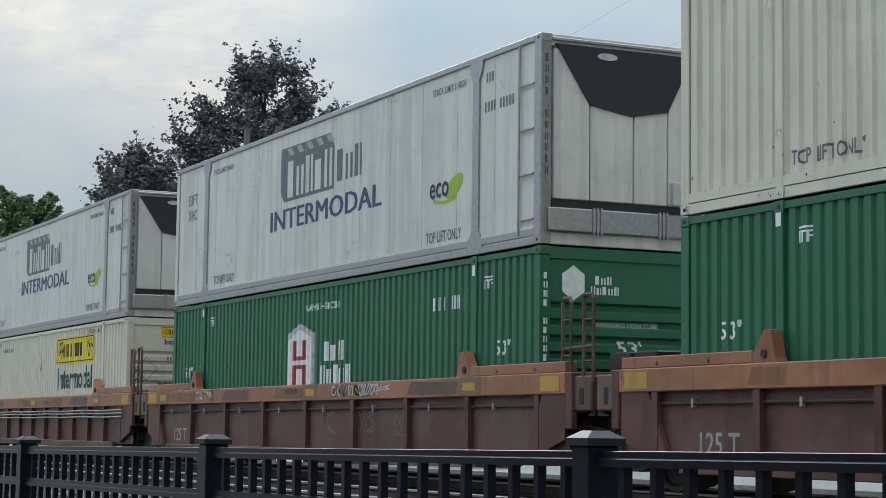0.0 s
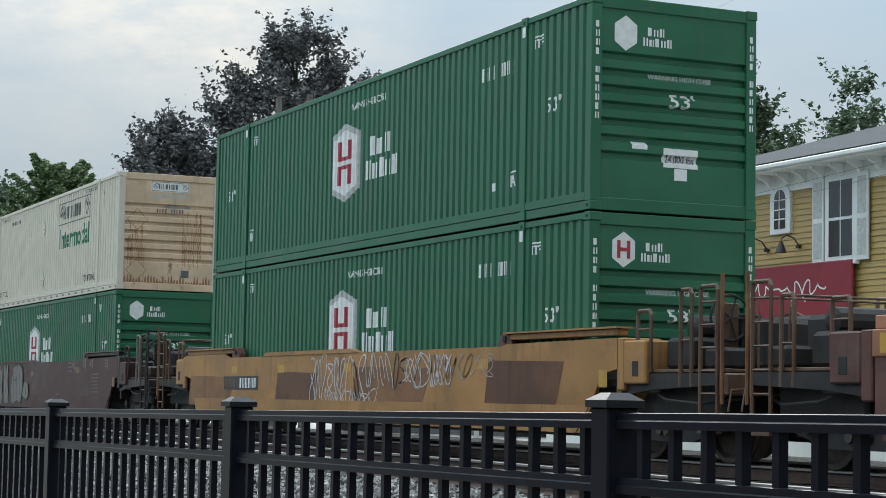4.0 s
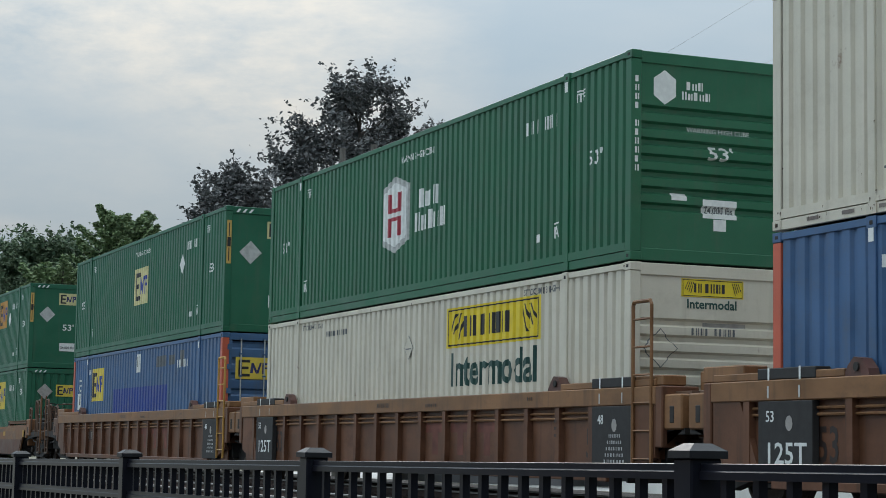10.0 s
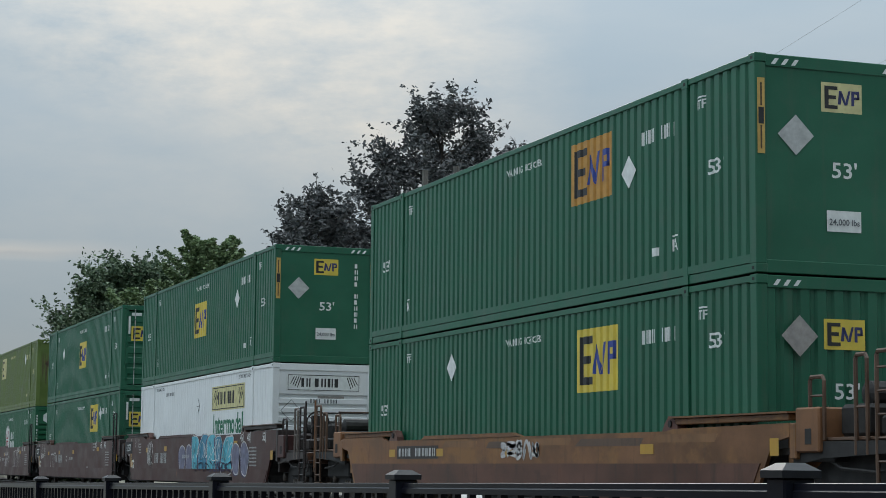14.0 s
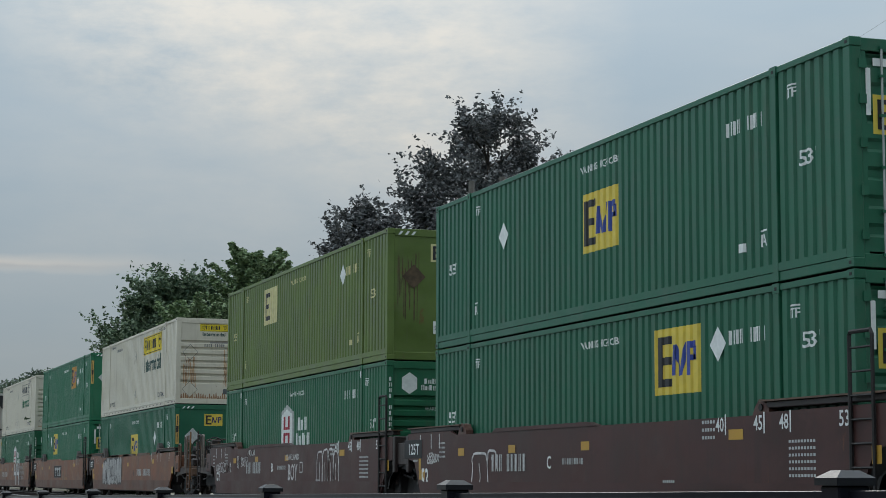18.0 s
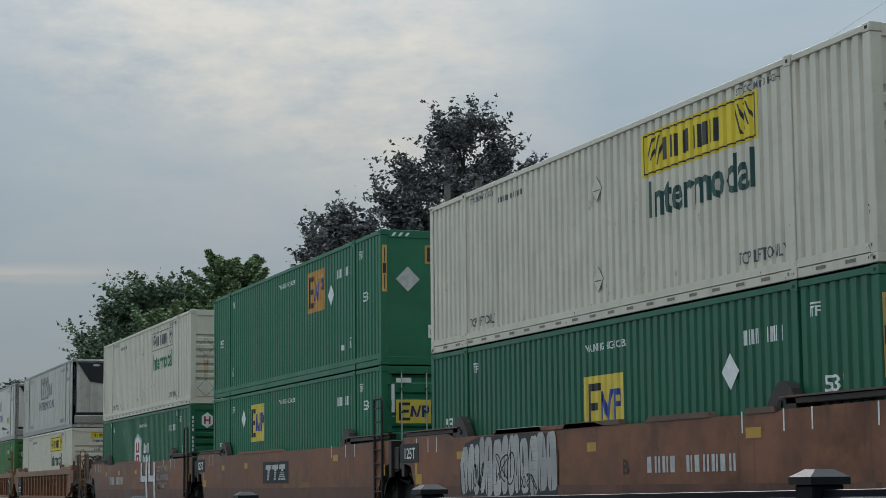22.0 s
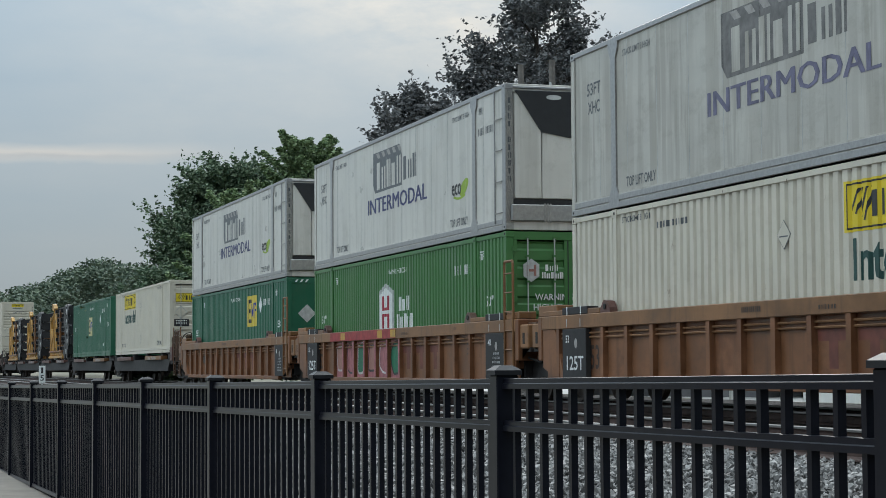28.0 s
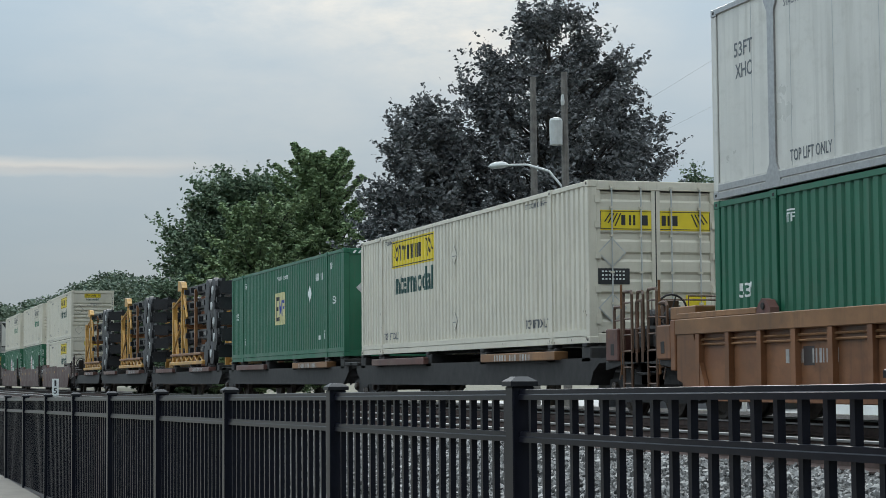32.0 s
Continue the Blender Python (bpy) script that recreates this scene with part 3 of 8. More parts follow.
def stones(name, n, x0, x1, y0, y1, seed):
    """Loose crushed stones as one heap of small uneven blocks."""
    rng = np.random.default_rng(seed)
    base = np.array([(1, 0, 0), (0, 1, 0), (-1, 0, 0), (0, -1, 0), (0, 0, 1), (0, 0, -1)], float)
    faces = np.array([(0, 1, 4), (1, 2, 4), (2, 3, 4), (3, 0, 4), (1, 0, 5), (2, 1, 5), (3, 2, 5), (0, 3, 5)])
    u = rng.random(n)
    px = x1 + (x0 - x1) * u ** 1.6
    py = y0 + (y1 - y0) * rng.random(n)
    pz = np.array([bed_height(0, y) for y in py]) + rng.uniform(0.0, 0.055, n)
    size = rng.uniform(0.016, 0.040, n)
    v = base[None] + rng.uniform(-0.35, 0.35, (n, 6, 3))
    v *= size[:, None, None] * rng.uniform(0.6, 1.3, (n, 1, 3))
    q = rng.normal(size=(n, 4))
    q /= np.linalg.norm(q, axis=1)[:, None]
    w, a, b, c = q.T
    rot = np.stack([1 - 2 * (b * b + c * c), 2 * (a * b - c * w), 2 * (a * c + b * w), 2 * (a * b + c * w), 1 - 2 * (a * a + c * c),
                    2 * (b * c - a * w), 2 * (a * c - b * w), 2 * (b * c + a * w), 1 - 2 * (a * a + b * b)], 1).reshape(n, 3, 3)
    v = np.einsum("nij,nkj->nki", rot, v) + np.stack([px, py, pz], 1)[:, None, :]
    f = (faces[None] + 6 * np.arange(n)[:, None, None]).reshape(-1, 3)
    me = bpy.data.meshes.new(name)
    me.from_pydata(v.reshape(-1, 3).tolist(), [], f.tolist())
    return tagged(part(name, me, stone_mat), "grey crushed stones heaped along the track", "ballast", kind="stuff")


def rail_mesh(x0, x1, y):
    web = bmesh.new()
    pts = [(-0.07, -0.17), (0.07, -0.17), (0.07, -0.155), (0.012, -0.13), (0.010, -0.045), (0.036, -0.035), (-0.036, -0.035), (-0.010, -0.045),
           (-0.012, -0.13), (-0.07, -0.155)]
    a = [web.verts.new((x0, y + u, RAIL + w)) for u, w in pts]
    b = [web.verts.new((x1, y + u, RAIL + w)) for u, w in pts]
    for i in range(len(pts)):
        j = (i + 1) % len(pts)
        web.faces.new((a[i], a[j], b[j], b[i]))
    head = box(x0, x1, y - 0.036, y + 0.036, RAIL - 0.034, RAIL, 0.006)
    return web, head


def track(name, y, label):
    base = empty(name, label, "railway track", kind="structure")
    for side in (-0.7535, 0.7535):
        web, head = rail_mesh(-700, 60, y + side)
        part("rail", web, rail_rust, base, "rusty rail web and foot")
        part("rail_head", head, rail_steel, base, "worn shiny rail head")
    me = bpy.data.meshes.new("tie")
    bm = box(-0.115, 0.115, -1.28, 1.28, -0.16, 0.0, 0.012)
    bm.to_mesh(me)
    bm.free()
    for i in range(150):
        t = part("tie", me, tie_wood, base)
        t.location = (12 - 0.54 * i + 0.03 * math.sin(i * 7.1), y + 0.03 * math.sin(i * 3.7), RAIL - 0.175)
    return base


track("track_far", TRAIN_Y, "steel railway track under the train on dark ties")
track("track_near", NEAR_Y, "empty steel railway track on dark ties and ballast")

# ---- fence ----
POST_STEP = Vector((-2.437, -0.031, -0.022))
POST_ZERO = Vector((-3.607, 2.097, 1.272))


def fence():
    base = empty("fence", "black powder-coated metal picket fence with square posts", "fence")
    post_me, cap_me, pick_me = None, None, None
    for k in range(-1, 13):
        p = POST_ZERO + POST_STEP * k
        h = p.z - 0.03
        bm = box(-0.038, 0.038, -0.038, 0.038, -h, 0, 0.004)
        post = part("post", bm, fence_black, base)
        post.location = (p.x, p.y, h)
        if cap_me is None:
            bm = bmesh.new()
            quad_box(bm, -0.047, 0.047, -0.047, 0.047, 0, 0.016)
            v = [bm.verts.new((x, y, 0.016)) for x, y in ((-0.047, -0.047), (0.047, -0.047), (0.047, 0.047), (-0.047, 0.047))]
            w = [bm.verts.new((x, y, 0.032)) for x, y in ((-0.022, -0.022), (0.022, -0.022), (0.022, 0.022), (-0.022, 0.022))]
            for i in range(4):
                bm.faces.new((v[i], v[(i + 1) % 4], w[(i + 1) % 4], w[i]))
            bm.faces.new(w)
            cap_me = bpy.data.meshes.new("cap")
            bm.to_mesh(cap_me)
            bm.free()
        cap = part("cap", cap_me, fence_cap, post)
        cap.location = (0, 0, 0.0)
    for k in range(-1, 12):
        a, b = POST_ZERO + POST_STEP * k, POST_ZERO + POST_STEP * (k + 1)
        d = (b - a).normalized()
        for drop, tall in ((0.058, 0.034), (0.195, 0.034), (1.08, 0.034)):
            bm = bmesh.new()
            n = Vector((-d.y, d.x, 0)).normalized()
            s, e = a + d * 0.038, b - d * 0.038
            ring = ((-0.019, -0.017), (0.019, -0.017), (0.019, -0.001), (0.0150, 0.0022), (0.0148, 0.0158), (0.0126, 0.017), (-0.0126, 0.017),
                    (-0.0148, 0.0158), (-0.0150, 0.0022), (-0.019, -0.001))
            va = [bm.verts.new(s + n * u + Vector((0, 0, w - drop))) for u, w in ring]
            vb = [bm.verts.new(e + n * u + Vector((0, 0, w - drop))) for u, w in ring]
            for i in range(10):
                bm.faces.new((va[i], va[(i + 1) % 10], vb[(i + 1) % 10], vb[i]))
            bmesh.ops.recalc_face_normals(bm, faces=bm.faces[:])
            part("rail", bm, fence_black, base)
        if pick_me is None:
            bm = box(-0.0112, 0.0112, -0.0105, 0.0105, -1.14, -0.06)
            pick_me = bpy.data.meshes.new("picket")
            bm.to_mesh(pick_me)
            bm.free()
        count = 19
        for i in range(count):
            p = a.lerp(b, (i + 1) / (count + 1))
            q = part("picket", pick_me, fence_black, base)
            q.location = p
    return base


fence()

# ---- containers ----
LEN, WID, TALL = 16.154, 2.59, 2.885
POST_W = 0.19
LIFT_A, LIFT_B = -1.98, -14.17


class Sheet:
    """A corrugated sheet: depth as a function of the place along it."""

    def __init__(self, start, end, pitch, depth, shape=(0.52, 0.13, 0.22, 0.13)):
        self.n = max(1, round((end - start) / pitch))
        self.start, self.end, self.pitch, self.depth = start, end, (end - start) / self.n, depth
        self.shape = shape
        self.knots = [start]
        for i in range(self.n):
            x = start + i * self.pitch
            for s in shape:
                x += s * self.pitch
                self.knots.append(x)

    def relief(self, x):
        if not self.depth or x <= self.start or x >= self.end:
            return 0.0
        u = ((x - self.start) / self.pitch) % 1.0
        a, b, c, _ = self.shape
        if u < a:
            return 0.0
        if u < a + b:
            return self.depth * (u - a) / b
        if u < a + b + c:
            return self.depth
        return self.depth * (1 - (u - a - b - c) / (1 - a - b - c))


def side_sheet_mesh(sheet, y, z0, z1):
    bm = bmesh.new()
    rows = [[bm.verts.new((x, y + sheet.relief(x), z)) for x in sheet.knots] for z in (z0, z1)]
    for i in range(len(sheet.knots) - 1):
        bm.faces.new((rows[0][i], rows[0][i + 1], rows[1][i + 1], rows[1][i]))
    return bm


def end_sheet_mesh(x, y0, y1, z0, z1, sheet, along):
    bm = bmesh.new()
    if along == "z":
        rows = [[bm.verts.new((x - sheet.relief(z), y, z)) for z in sheet.knots] for y in (y0, y1)]
        for i in range(len(sheet.knots) - 1):
            bm.faces.new((rows[0][i], rows[1][i], rows[1][i + 1], rows[0][i + 1]))
    else:
        rows = [[bm.verts.new((x - sheet.relief(y), y, z)) for y in sheet.knots] for z in (z0, z1)]
        for i in range(len(sheet.knots) - 1):
            bm.faces.new((rows[0][i], rows[0][i + 1], rows[1][i + 1], rows[1][i]))
    return bm


class Box:
    """A 53-foot container under construction. Its leading end is at x = 0, its side towards the camera at y = 0, its floor at z = 0."""

    def __init__(self, label, colour, pitch=0.26, depth=0.03, end="ribs", end_colour=None, post_colour=None, bottom=0.24, reefer=False, casting=None):
        self.top = empty("container", label, "shipping container", "containers on the train")
        self.colour = colour
        post_colour = post_colour or colour
        end_colour = end_colour or colour
        t = self.top
        self.inset = 0.022
        self.sheet = Sheet(-LEN + POST_W, -POST_W, pitch, depth) if not reefer else Sheet(-LEN + POST_W, -POST_W, 1.22, 0.0)
        z0, z1 = bottom, TALL - 0.09
        part("side_panel", side_sheet_mesh(self.sheet, self.inset, z0, z1), colour, t)
        far = Sheet(-LEN + POST_W, -POST_W, 1.2, 0.03)
        bm = side_sheet_mesh(far, WID - 0.05, z0, z1)
        bmesh.ops.reverse_faces(bm, faces=bm.faces[:])
        part("side_panel", bm, colour, t)
        # rails along the top and the bottom
        for y in (0.0, WID - 0.07):
            part("top_rail", box(-LEN + 0.16, -0.16, y + 0.006, y + 0.076 - 0.012, TALL - 0.095, TALL - 0.010, 0.006), colour, t)
            bm = box(-LEN + 0.16, -0.16, y + 0.008, y + 0.06, 0.002, bottom * 0.52, 0.005)
            quad_box(bm, -LEN + 0.17, -0.17, y + 0.002, y + 0.05, bottom * 0.56, bottom + 0.005)
            part("bottom_rail", bm, colour, t)
        part("roof", box(-LEN + 0.03, -0.03, 0.02, WID - 0.02, TALL - 0.06, TALL - 0.02), colour, t)
        part("floor", box(-LEN + 0.05, -0.05, 0.06, WID - 0.06, 0.03, 0.10), black_steel, t)
        cast = casting or post_colour
        for x in (-LEN, -0.17):
            for y in (0.0, WID - 0.16):
                bm = box(x, x + 0.17, y, y + 0.16, 0.115, TALL - 0.12, 0.01)
                if y:
                    quad_box(bm, x - 0.004, x + 0.174, y - 0.004, y + 0.166, 0.0, 0.118)
                    quad_box(bm, x - 0.004, x + 0.174, y - 0.004, y + 0.166, TALL - 0.118, TALL)
                    part("corner_post", bm, post_colour, t)
                    continue
                part("corner_post", bm, post_colour, t)
                for z in (0.0, TALL - 0.118):
                    bm = box(x - 0.004, x + 0.178, y - 0.004, y + 0.166, z, z + 0.118, 0.008)
                    c = part("corner_casting", bm, cast, t)
                    hx = x + 0.087
                    part("casting_hole", box(hx - 0.04, hx + 0.04, y - 0.007, y + 0.02, z + 0.03, z + 0.09, 0.012), black_steel, c)
        for x in (LIFT_A, LIFT_B):
            if reefer:
                continue
            bm = box(x - 0.07, x + 0.07, -0.004, 0.06, 0.0, TALL - 0.004, 0.008)
            quad_box(bm, x - 0.09, x + 0.09, -0.010, 0.1, TALL - 0.13, TALL)
            quad_box(bm, x - 0.09, x + 0.09, -0.010, 0.1, 0.0, 0.12)
            lp = part("lift_post", bm, colour, t)
            part("casting_hole", box(x - 0.035, x + 0.035, -0.014, 0.02, TALL - 0.10, TALL - 0.04, 0.01), black_steel, lp)
            if colour in (shield_green, blue_paint):
                part("label", flat_decal(poly_shape(rect(-0.05, 0.05, -0.075, 0.075)), (x, -0.010, TALL - 0.205), "s", 0.003), ink_white, lp)
        part("end_panel", box(-LEN + 0.02, -LEN + 0.06, 0.15, WID - 0.15, 0.1, TALL - 0.1), colour, t)
        self.end_face(end, end_colour, cast)

    def end_face(self, end, col, cast):
        t = self.top
        y0, y1 = 0.155, WID - 0.155
        part("end_header", box(-0.12, -0.006, y0, y1, TALL - 0.17, TALL - 0.006, 0.008), col, t)
        part("end_sill", box(-0.12, -0.004, y0, y1, 0.0, 0.17, 0.008), col, t)
        self.end_cuts, self.end_relief, self.end_x = (), None, -0.03
        if end == "ribs":
            sh = Sheet(0.58, 2.14, 0.223, 0.055, (0.46, 0.14, 0.26, 0.14))
            ks = [0.15] + sh.knots + [TALL - 0.15]
            bm = bmesh.new()
            rows = [[bm.verts.new((-0.03 - sh.relief(z), y, z)) for z in ks] for y in (y0, y1)]
            for i in range(len(ks) - 1):
                bm.faces.new((rows[0][i], rows[1][i], rows[1][i + 1], rows[0][i + 1]))
            part("end_panel", bm, col, t)
            self.end_cuts, self.end_relief = sh.knots, sh.relief
        elif end == "flat":
            part("end_panel", box(-0.08, -0.025, y0, y1, 0.15, TALL - 0.15), col, t)
            self.end_x = -0.025
        elif end == "upright":
            sh = Sheet(y0, y1, 0.25, 0.035)
            part("end_panel", end_sheet_mesh(-0.03, y0, y1, 0.15, TALL - 0.15, sh, "y"), col, t)
        elif end == "doors":
            mid = (y0 + y1) / 2
            for a, b in ((y0 + 0.01, mid - 0.012), (mid + 0.012, y1 - 0.01)):
                sh = Sheet(0.2, TALL - 0.2, 0.36, 0.035, (0.5, 0.12, 0.26, 0.12))
                bm = end_sheet_mesh(-0.03, a, b, 0, 0, sh, "z")
                for p, q in ((a, a + 0.07), (b - 0.07, b)):
                    quad_box(bm, -0.06, -0.02, p, q, 0.17, TALL - 0.17)
                leaf = part("door", bm, col, t)
                for yy in (a + 0.28, b - 0.28):
                    part("lock_rod", tube([(0.012, yy, 0.14), (0.012, yy, TALL - 0.1)], 0.015, 8), lamp_grey, leaf)
                    bm = bmesh.new()
                    for zz in (0.16, 0.7, 1.25, 1.9, 2.4, TALL - 0.12):
                        quad_box(bm, -0.03, 0.03, yy - 0.035, yy + 0.035, zz - 0.018, zz + 0.018)
                    part("rod_bracket", bm, col, leaf)
                hinge_y = a + 0.005 if a < mid - 0.1 else b - 0.005
                hb = bmesh.new()
                for zz in (0.4, 0.95, 1.55, 2.1, 2.55):
                    quad_box(hb, -0.04, 0.02, hinge_y - 0.05, hinge_y + 0.05, zz - 0.06, zz + 0.06)
                part("hinge", hb, col, leaf)
            part("door_gasket", box(-0.06, -0.022, mid - 0.010, mid + 0.010, 0.17, TALL - 0.17), ink, t)
        elif end == "reefer":
            self.reefer_front(col)

    def reefer_front(self, col):
        t = self.top
        part("end_panel", box(-0.12, -0.05, 0.15, WID - 0.15, 0.1, TALL - 0.1), col, t)
        # three white cabinet doors, the black grille above and the steel bumper below
        for a, b in ((0.19, 0.74), (0.755, 1.43), (1.445, 1.98), (1.995, WID - 0.19)):
            part("cabinet_door", box(-0.07, 0.03, a, b, 0.62, 2.68, 0.012), col, t)
        bm = bmesh.new()
        out = [(0.20, 2.74), (0.74, 1.93), (1.40, 1.82), (1.98, 1.93), (WID - 0.20, 2.74)]
        a = [bm.verts.new((0.055, y, z)) for y, z in out]
        b = [bm.verts.new((0.0, y, z)) for y, z in out]
        bm.faces.new(a)
        for i in range(5):
            j = (i + 1) % 5
            bm.faces.new((a[j], a[i], b[i], b[j]))
        bmesh.ops.recalc_face_normals(bm, faces=bm.faces[:])
        g = part("grille", bm, reefer_black, t, "black six-sided cooling grille")
        part("badge", flat_decal(poly_shape([(0.16 * math.cos(k * math.pi / 8), 0.05 * math.sin(k * math.pi / 8)) for k in range(16)]),
                                 (0.058, 1.0, 2.62), "e"), ink_pale, g)
        part("bumper", box(-0.06, 0.06, 0.10, WID - 0.10, 0.17, 0.50, 0.02), steel, t, "brushed steel bumper across the lower end")
        part("shadow_gap", box(-0.05, -0.012, 0.18, WID - 0.18, 0.505, 0.615), reefer_black, t)
        for y in (0.85, 1.9):
            bm = bmesh.new()
            for k in (-0.06, 0.0, 0.06):
                quad_box(bm, 0.05, 0.075, y + k - 0.015, y + k + 0.015, 0.15, 0.52)
            part("bumper_strap", bm, steel, t)
        part("header_bar", box(-0.02, 0.03, 0.16, WID - 0.16, TALL - 0.10, TALL - 0.05, 0.01), steel, t)
        part("control_box", box(0.03, 0.10, WID - 0.55, WID - 0.30, 0.62, 0.95, 0.01), lamp_grey, t)
        # ladder beside the corner on the long side
        bm = tube([(-0.62, -0.012, 0.15), (-0.62, -0.012, TALL - 0.1)], 0.018, 6)
        for k in range(4):
            z = 0.35 + 0.62 * k
            tube([(-0.62, -0.012, z), (-0.19, -0.012, z)], 0.014, 6, bm)
        part("ladder", bm, steel, t)
        for y in (0.0, WID - 0.17):
            part("corner_rail", box(-0.2, 0.0, y - 0.006, y + 0.17, 0.0, TALL + 0.0, 0.015), steel, t, "bare steel corner post")
        for x in (LIFT_A, LIFT_B):
            pts = [(-0.25, 0.05), (-0.21, 0.2), (-0.1, 0.36), (-0.1, TALL - 0.36), (-0.2, TALL - 0.2), (-0.22, TALL - 0.03), (0.22, TALL - 0.03), (0.2, TALL - 0.2),
                   (0.1, TALL - 0.36), (0.1, 0.36), (0.21, 0.2), (0.25, 0.05)]
            part("lift_post", extrude_xz([(x + u, w) for u, w in pts], -0.008, 0.05), steel, t, "dull metal lifting post")
        for z in (0.0, 0.12):
            part("bottom_trim", box(-LEN + 0.17, -0.2, -0.006, 0.03, z, z + 0.10, 0.006), steel, t)
        part("top_trim", box(-LEN + 0.17, -0.2, -0.006, 0.03, TALL - 0.09, TALL - 0.005, 0.006), steel, t)
        # seams between the wall panels
        for k in range(1, 13):
            x = -0.2 - k * 1.22
            if abs(x - LIFT_A) > 0.2 and abs(x - LIFT_B) > 0.2:
                part("panel_seam", box(x - 0.006, x + 0.006, self.inset - 0.003, self.inset + 0.01, 0.26, TALL - 0.1), ink_pale, t)

    def side(self, name, shape, x, z, material, lift=0.004, label=""):
        bm = flat_decal(shape, (x, self.inset, z), "s", lift, self.sheet.knots if self.sheet.depth else (), self.sheet.relief)
        return part(name, bm, material, self.top, label)

    def plate(self, name, shape, x, z, material, lift=0.006):
        """A stiff plate that stands on the crests of the sheet."""
        return part(name, flat_decal(shape, (x, self.inset, z), "s", lift), material, self.top)

    def end(self, name, shape, y, z, material, lift=0.004, label="", x=None):
        bm = flat_decal(shape, (self.end_x if x is None else x, y, z), "e", lift, self.end_cuts, self.end_relief if x is None else None)
        return part(name, bm, material, self.top, label)

    def words(self, where, words, a, z, width, height, material):
        return (self.side if where == "s" else self.end)("lettering", word_shape(words, width, height), a, z, material)

    def bars(self, where, n, a, z, width, height, material, **k):
        return (self.side if where == "s" else self.end)("marking", bar_shape(n, width, height, **k), a, z, material)

    def column(self, n, y, z, material, height=1.2, width=0.06):
        """An upright row of signs on the corner post of the end."""
        vs, fs = [], []
        for i in range(n):
            z1 = height / 2 - height * i / n
            if i == 4:
                continue
            hh = height / n * 0.7
            for p in letter_blocks(i, width, hh):
                k = len(vs)
                vs += [(u - width / 2, z1 - hh / 2 + v) for u, v in p]
                fs.append(tuple(range(k, k + len(p))))
        return part("marking", flat_decal((vs, fs), (0.0, y, z), "e", 0.005), material, self.top)


def banner_marks(b, where, a, z, w, h, ground, line, fill=True):
    """A framed banner with seven bars and two slanted end pieces."""
    f = b.side if where == "s" else b.end
    if fill:
        f("banner", poly_shape(rect(-w / 2, w / 2, -h / 2, h / 2)), a, z, ground, 0.004)
    e = 0.035 * h
    x0, x1, z0, z1 = -w / 2 + 0.02 * w, w / 2 - 0.02 * w, -h / 2 + 0.05 * h, h / 2 - 0.05 * h
    f("banner_frame", poly_shape(rect(x0, x1, z1 - e, z1), rect(x0, x1, z0, z0 + e), rect(x0, x0 + e, z0, z1), rect(x1 - e, x1, z0, z1)), a, z, line, 0.008)
    sl = []
    for s in (-1, 1):
        for k in range(4):
            x = s * (0.36 * w + 0.03 * w * k)
            sl.append(((x, -0.30 * h + 0.07 * h * k), (x + 0.012 * w, -0.30 * h + 0.07 * h * k), (x + 0.012 * w - s * 0.05 * w, 0.34 * h), (x - s * 0.05 * w, 0.34 * h)))
    f("banner_scroll", poly_shape(*sl), a, z, line, 0.008)
    vs, fs = [], []
    x = -0.30 * w
    for n, wide in enumerate((0.045, 0.055, 0.0, 0.065, 0.065, 0.07, 0.06)):
        if not wide:
            x += 0.035 * w
            continue
        for p in letter_blocks(n, wide * w, 0.5 * h):
            k = len(vs)
            vs += [(x + u, v) for u, v in p]
            fs.append(tuple(range(k, k + len(p))))
        x += (wide + 0.022) * w
    f("banner_sign", (vs, fs), a, z, line, 0.008)


def name_blocks(counts, w, h, slant=0.0):
    """Rows of notched blocks for a name that is not spelled."""
    vs, fs = [], []
    rows = len(counts)
    for r, (n, wide, off) in enumerate(counts):
        hh = h / rows * 0.82
        zc = h / 2 - (r + 0.5) * h / rows
        for i in range(n):
            cw = wide * w / n
            x = -w / 2 + off * w + i * cw
            for p in letter_blocks(i + r, cw * 0.78, hh * (1.0 if i % 2 == 0 else 0.8)):
                k = len(vs)
                vs += [(x + u + slant * v, zc + v - (0.0 if i % 2 == 0 else 0.1 * hh)) for u, v in p]
                fs.append(tuple(range(k, k + len(p))))
    return vs, fs


def shield_logo(b, x, z, h):
    """A tall white six-sided house shape with two red posts, and pale blocks beside it."""
    w = 1.13 * h
    for k, tone in ((1.0, ink_pale), (0.84, ink_white)):
        b.side("logo_shield", poly_shape(((-w * 0.42 * k, -h * 0.36 * k), (0, -h / 2 * k), (w * 0.42 * k, -h * 0.36 * k), (w * 0.42 * k, h * 0.36 * k), (0, h / 2 * k), (-w * 0.42 * k, h * 0.36 * k))), x, z, tone, 0.003 if k == 1.0 else 0.0055)
    b.side("logo_mark", poly_shape(rect(-w * 0.21, -w * 0.09, 0.03 * h, h * 0.28), rect(w * 0.09, w * 0.21, 0.03 * h, h * 0.28), rect(-w * 0.21, -w * 0.09, -h * 0.28, -0.03 * h),
                                   rect(w * 0.09, w * 0.21, -h * 0.28, -0.03 * h), rect(-w * 0.09, w * 0.09, 0.03 * h, 0.08 * h), rect(-w * 0.09, w * 0.09, -0.08 * h, -0.03 * h)), x, z, ink_red, 0.008)
    b.side("logo_name", name_blocks(((3, 0.62, 0.12), (5, 1.0, 0.0)), 1.40, 0.80), x + 1.68, z - 0.04, ink_white, 0.004)


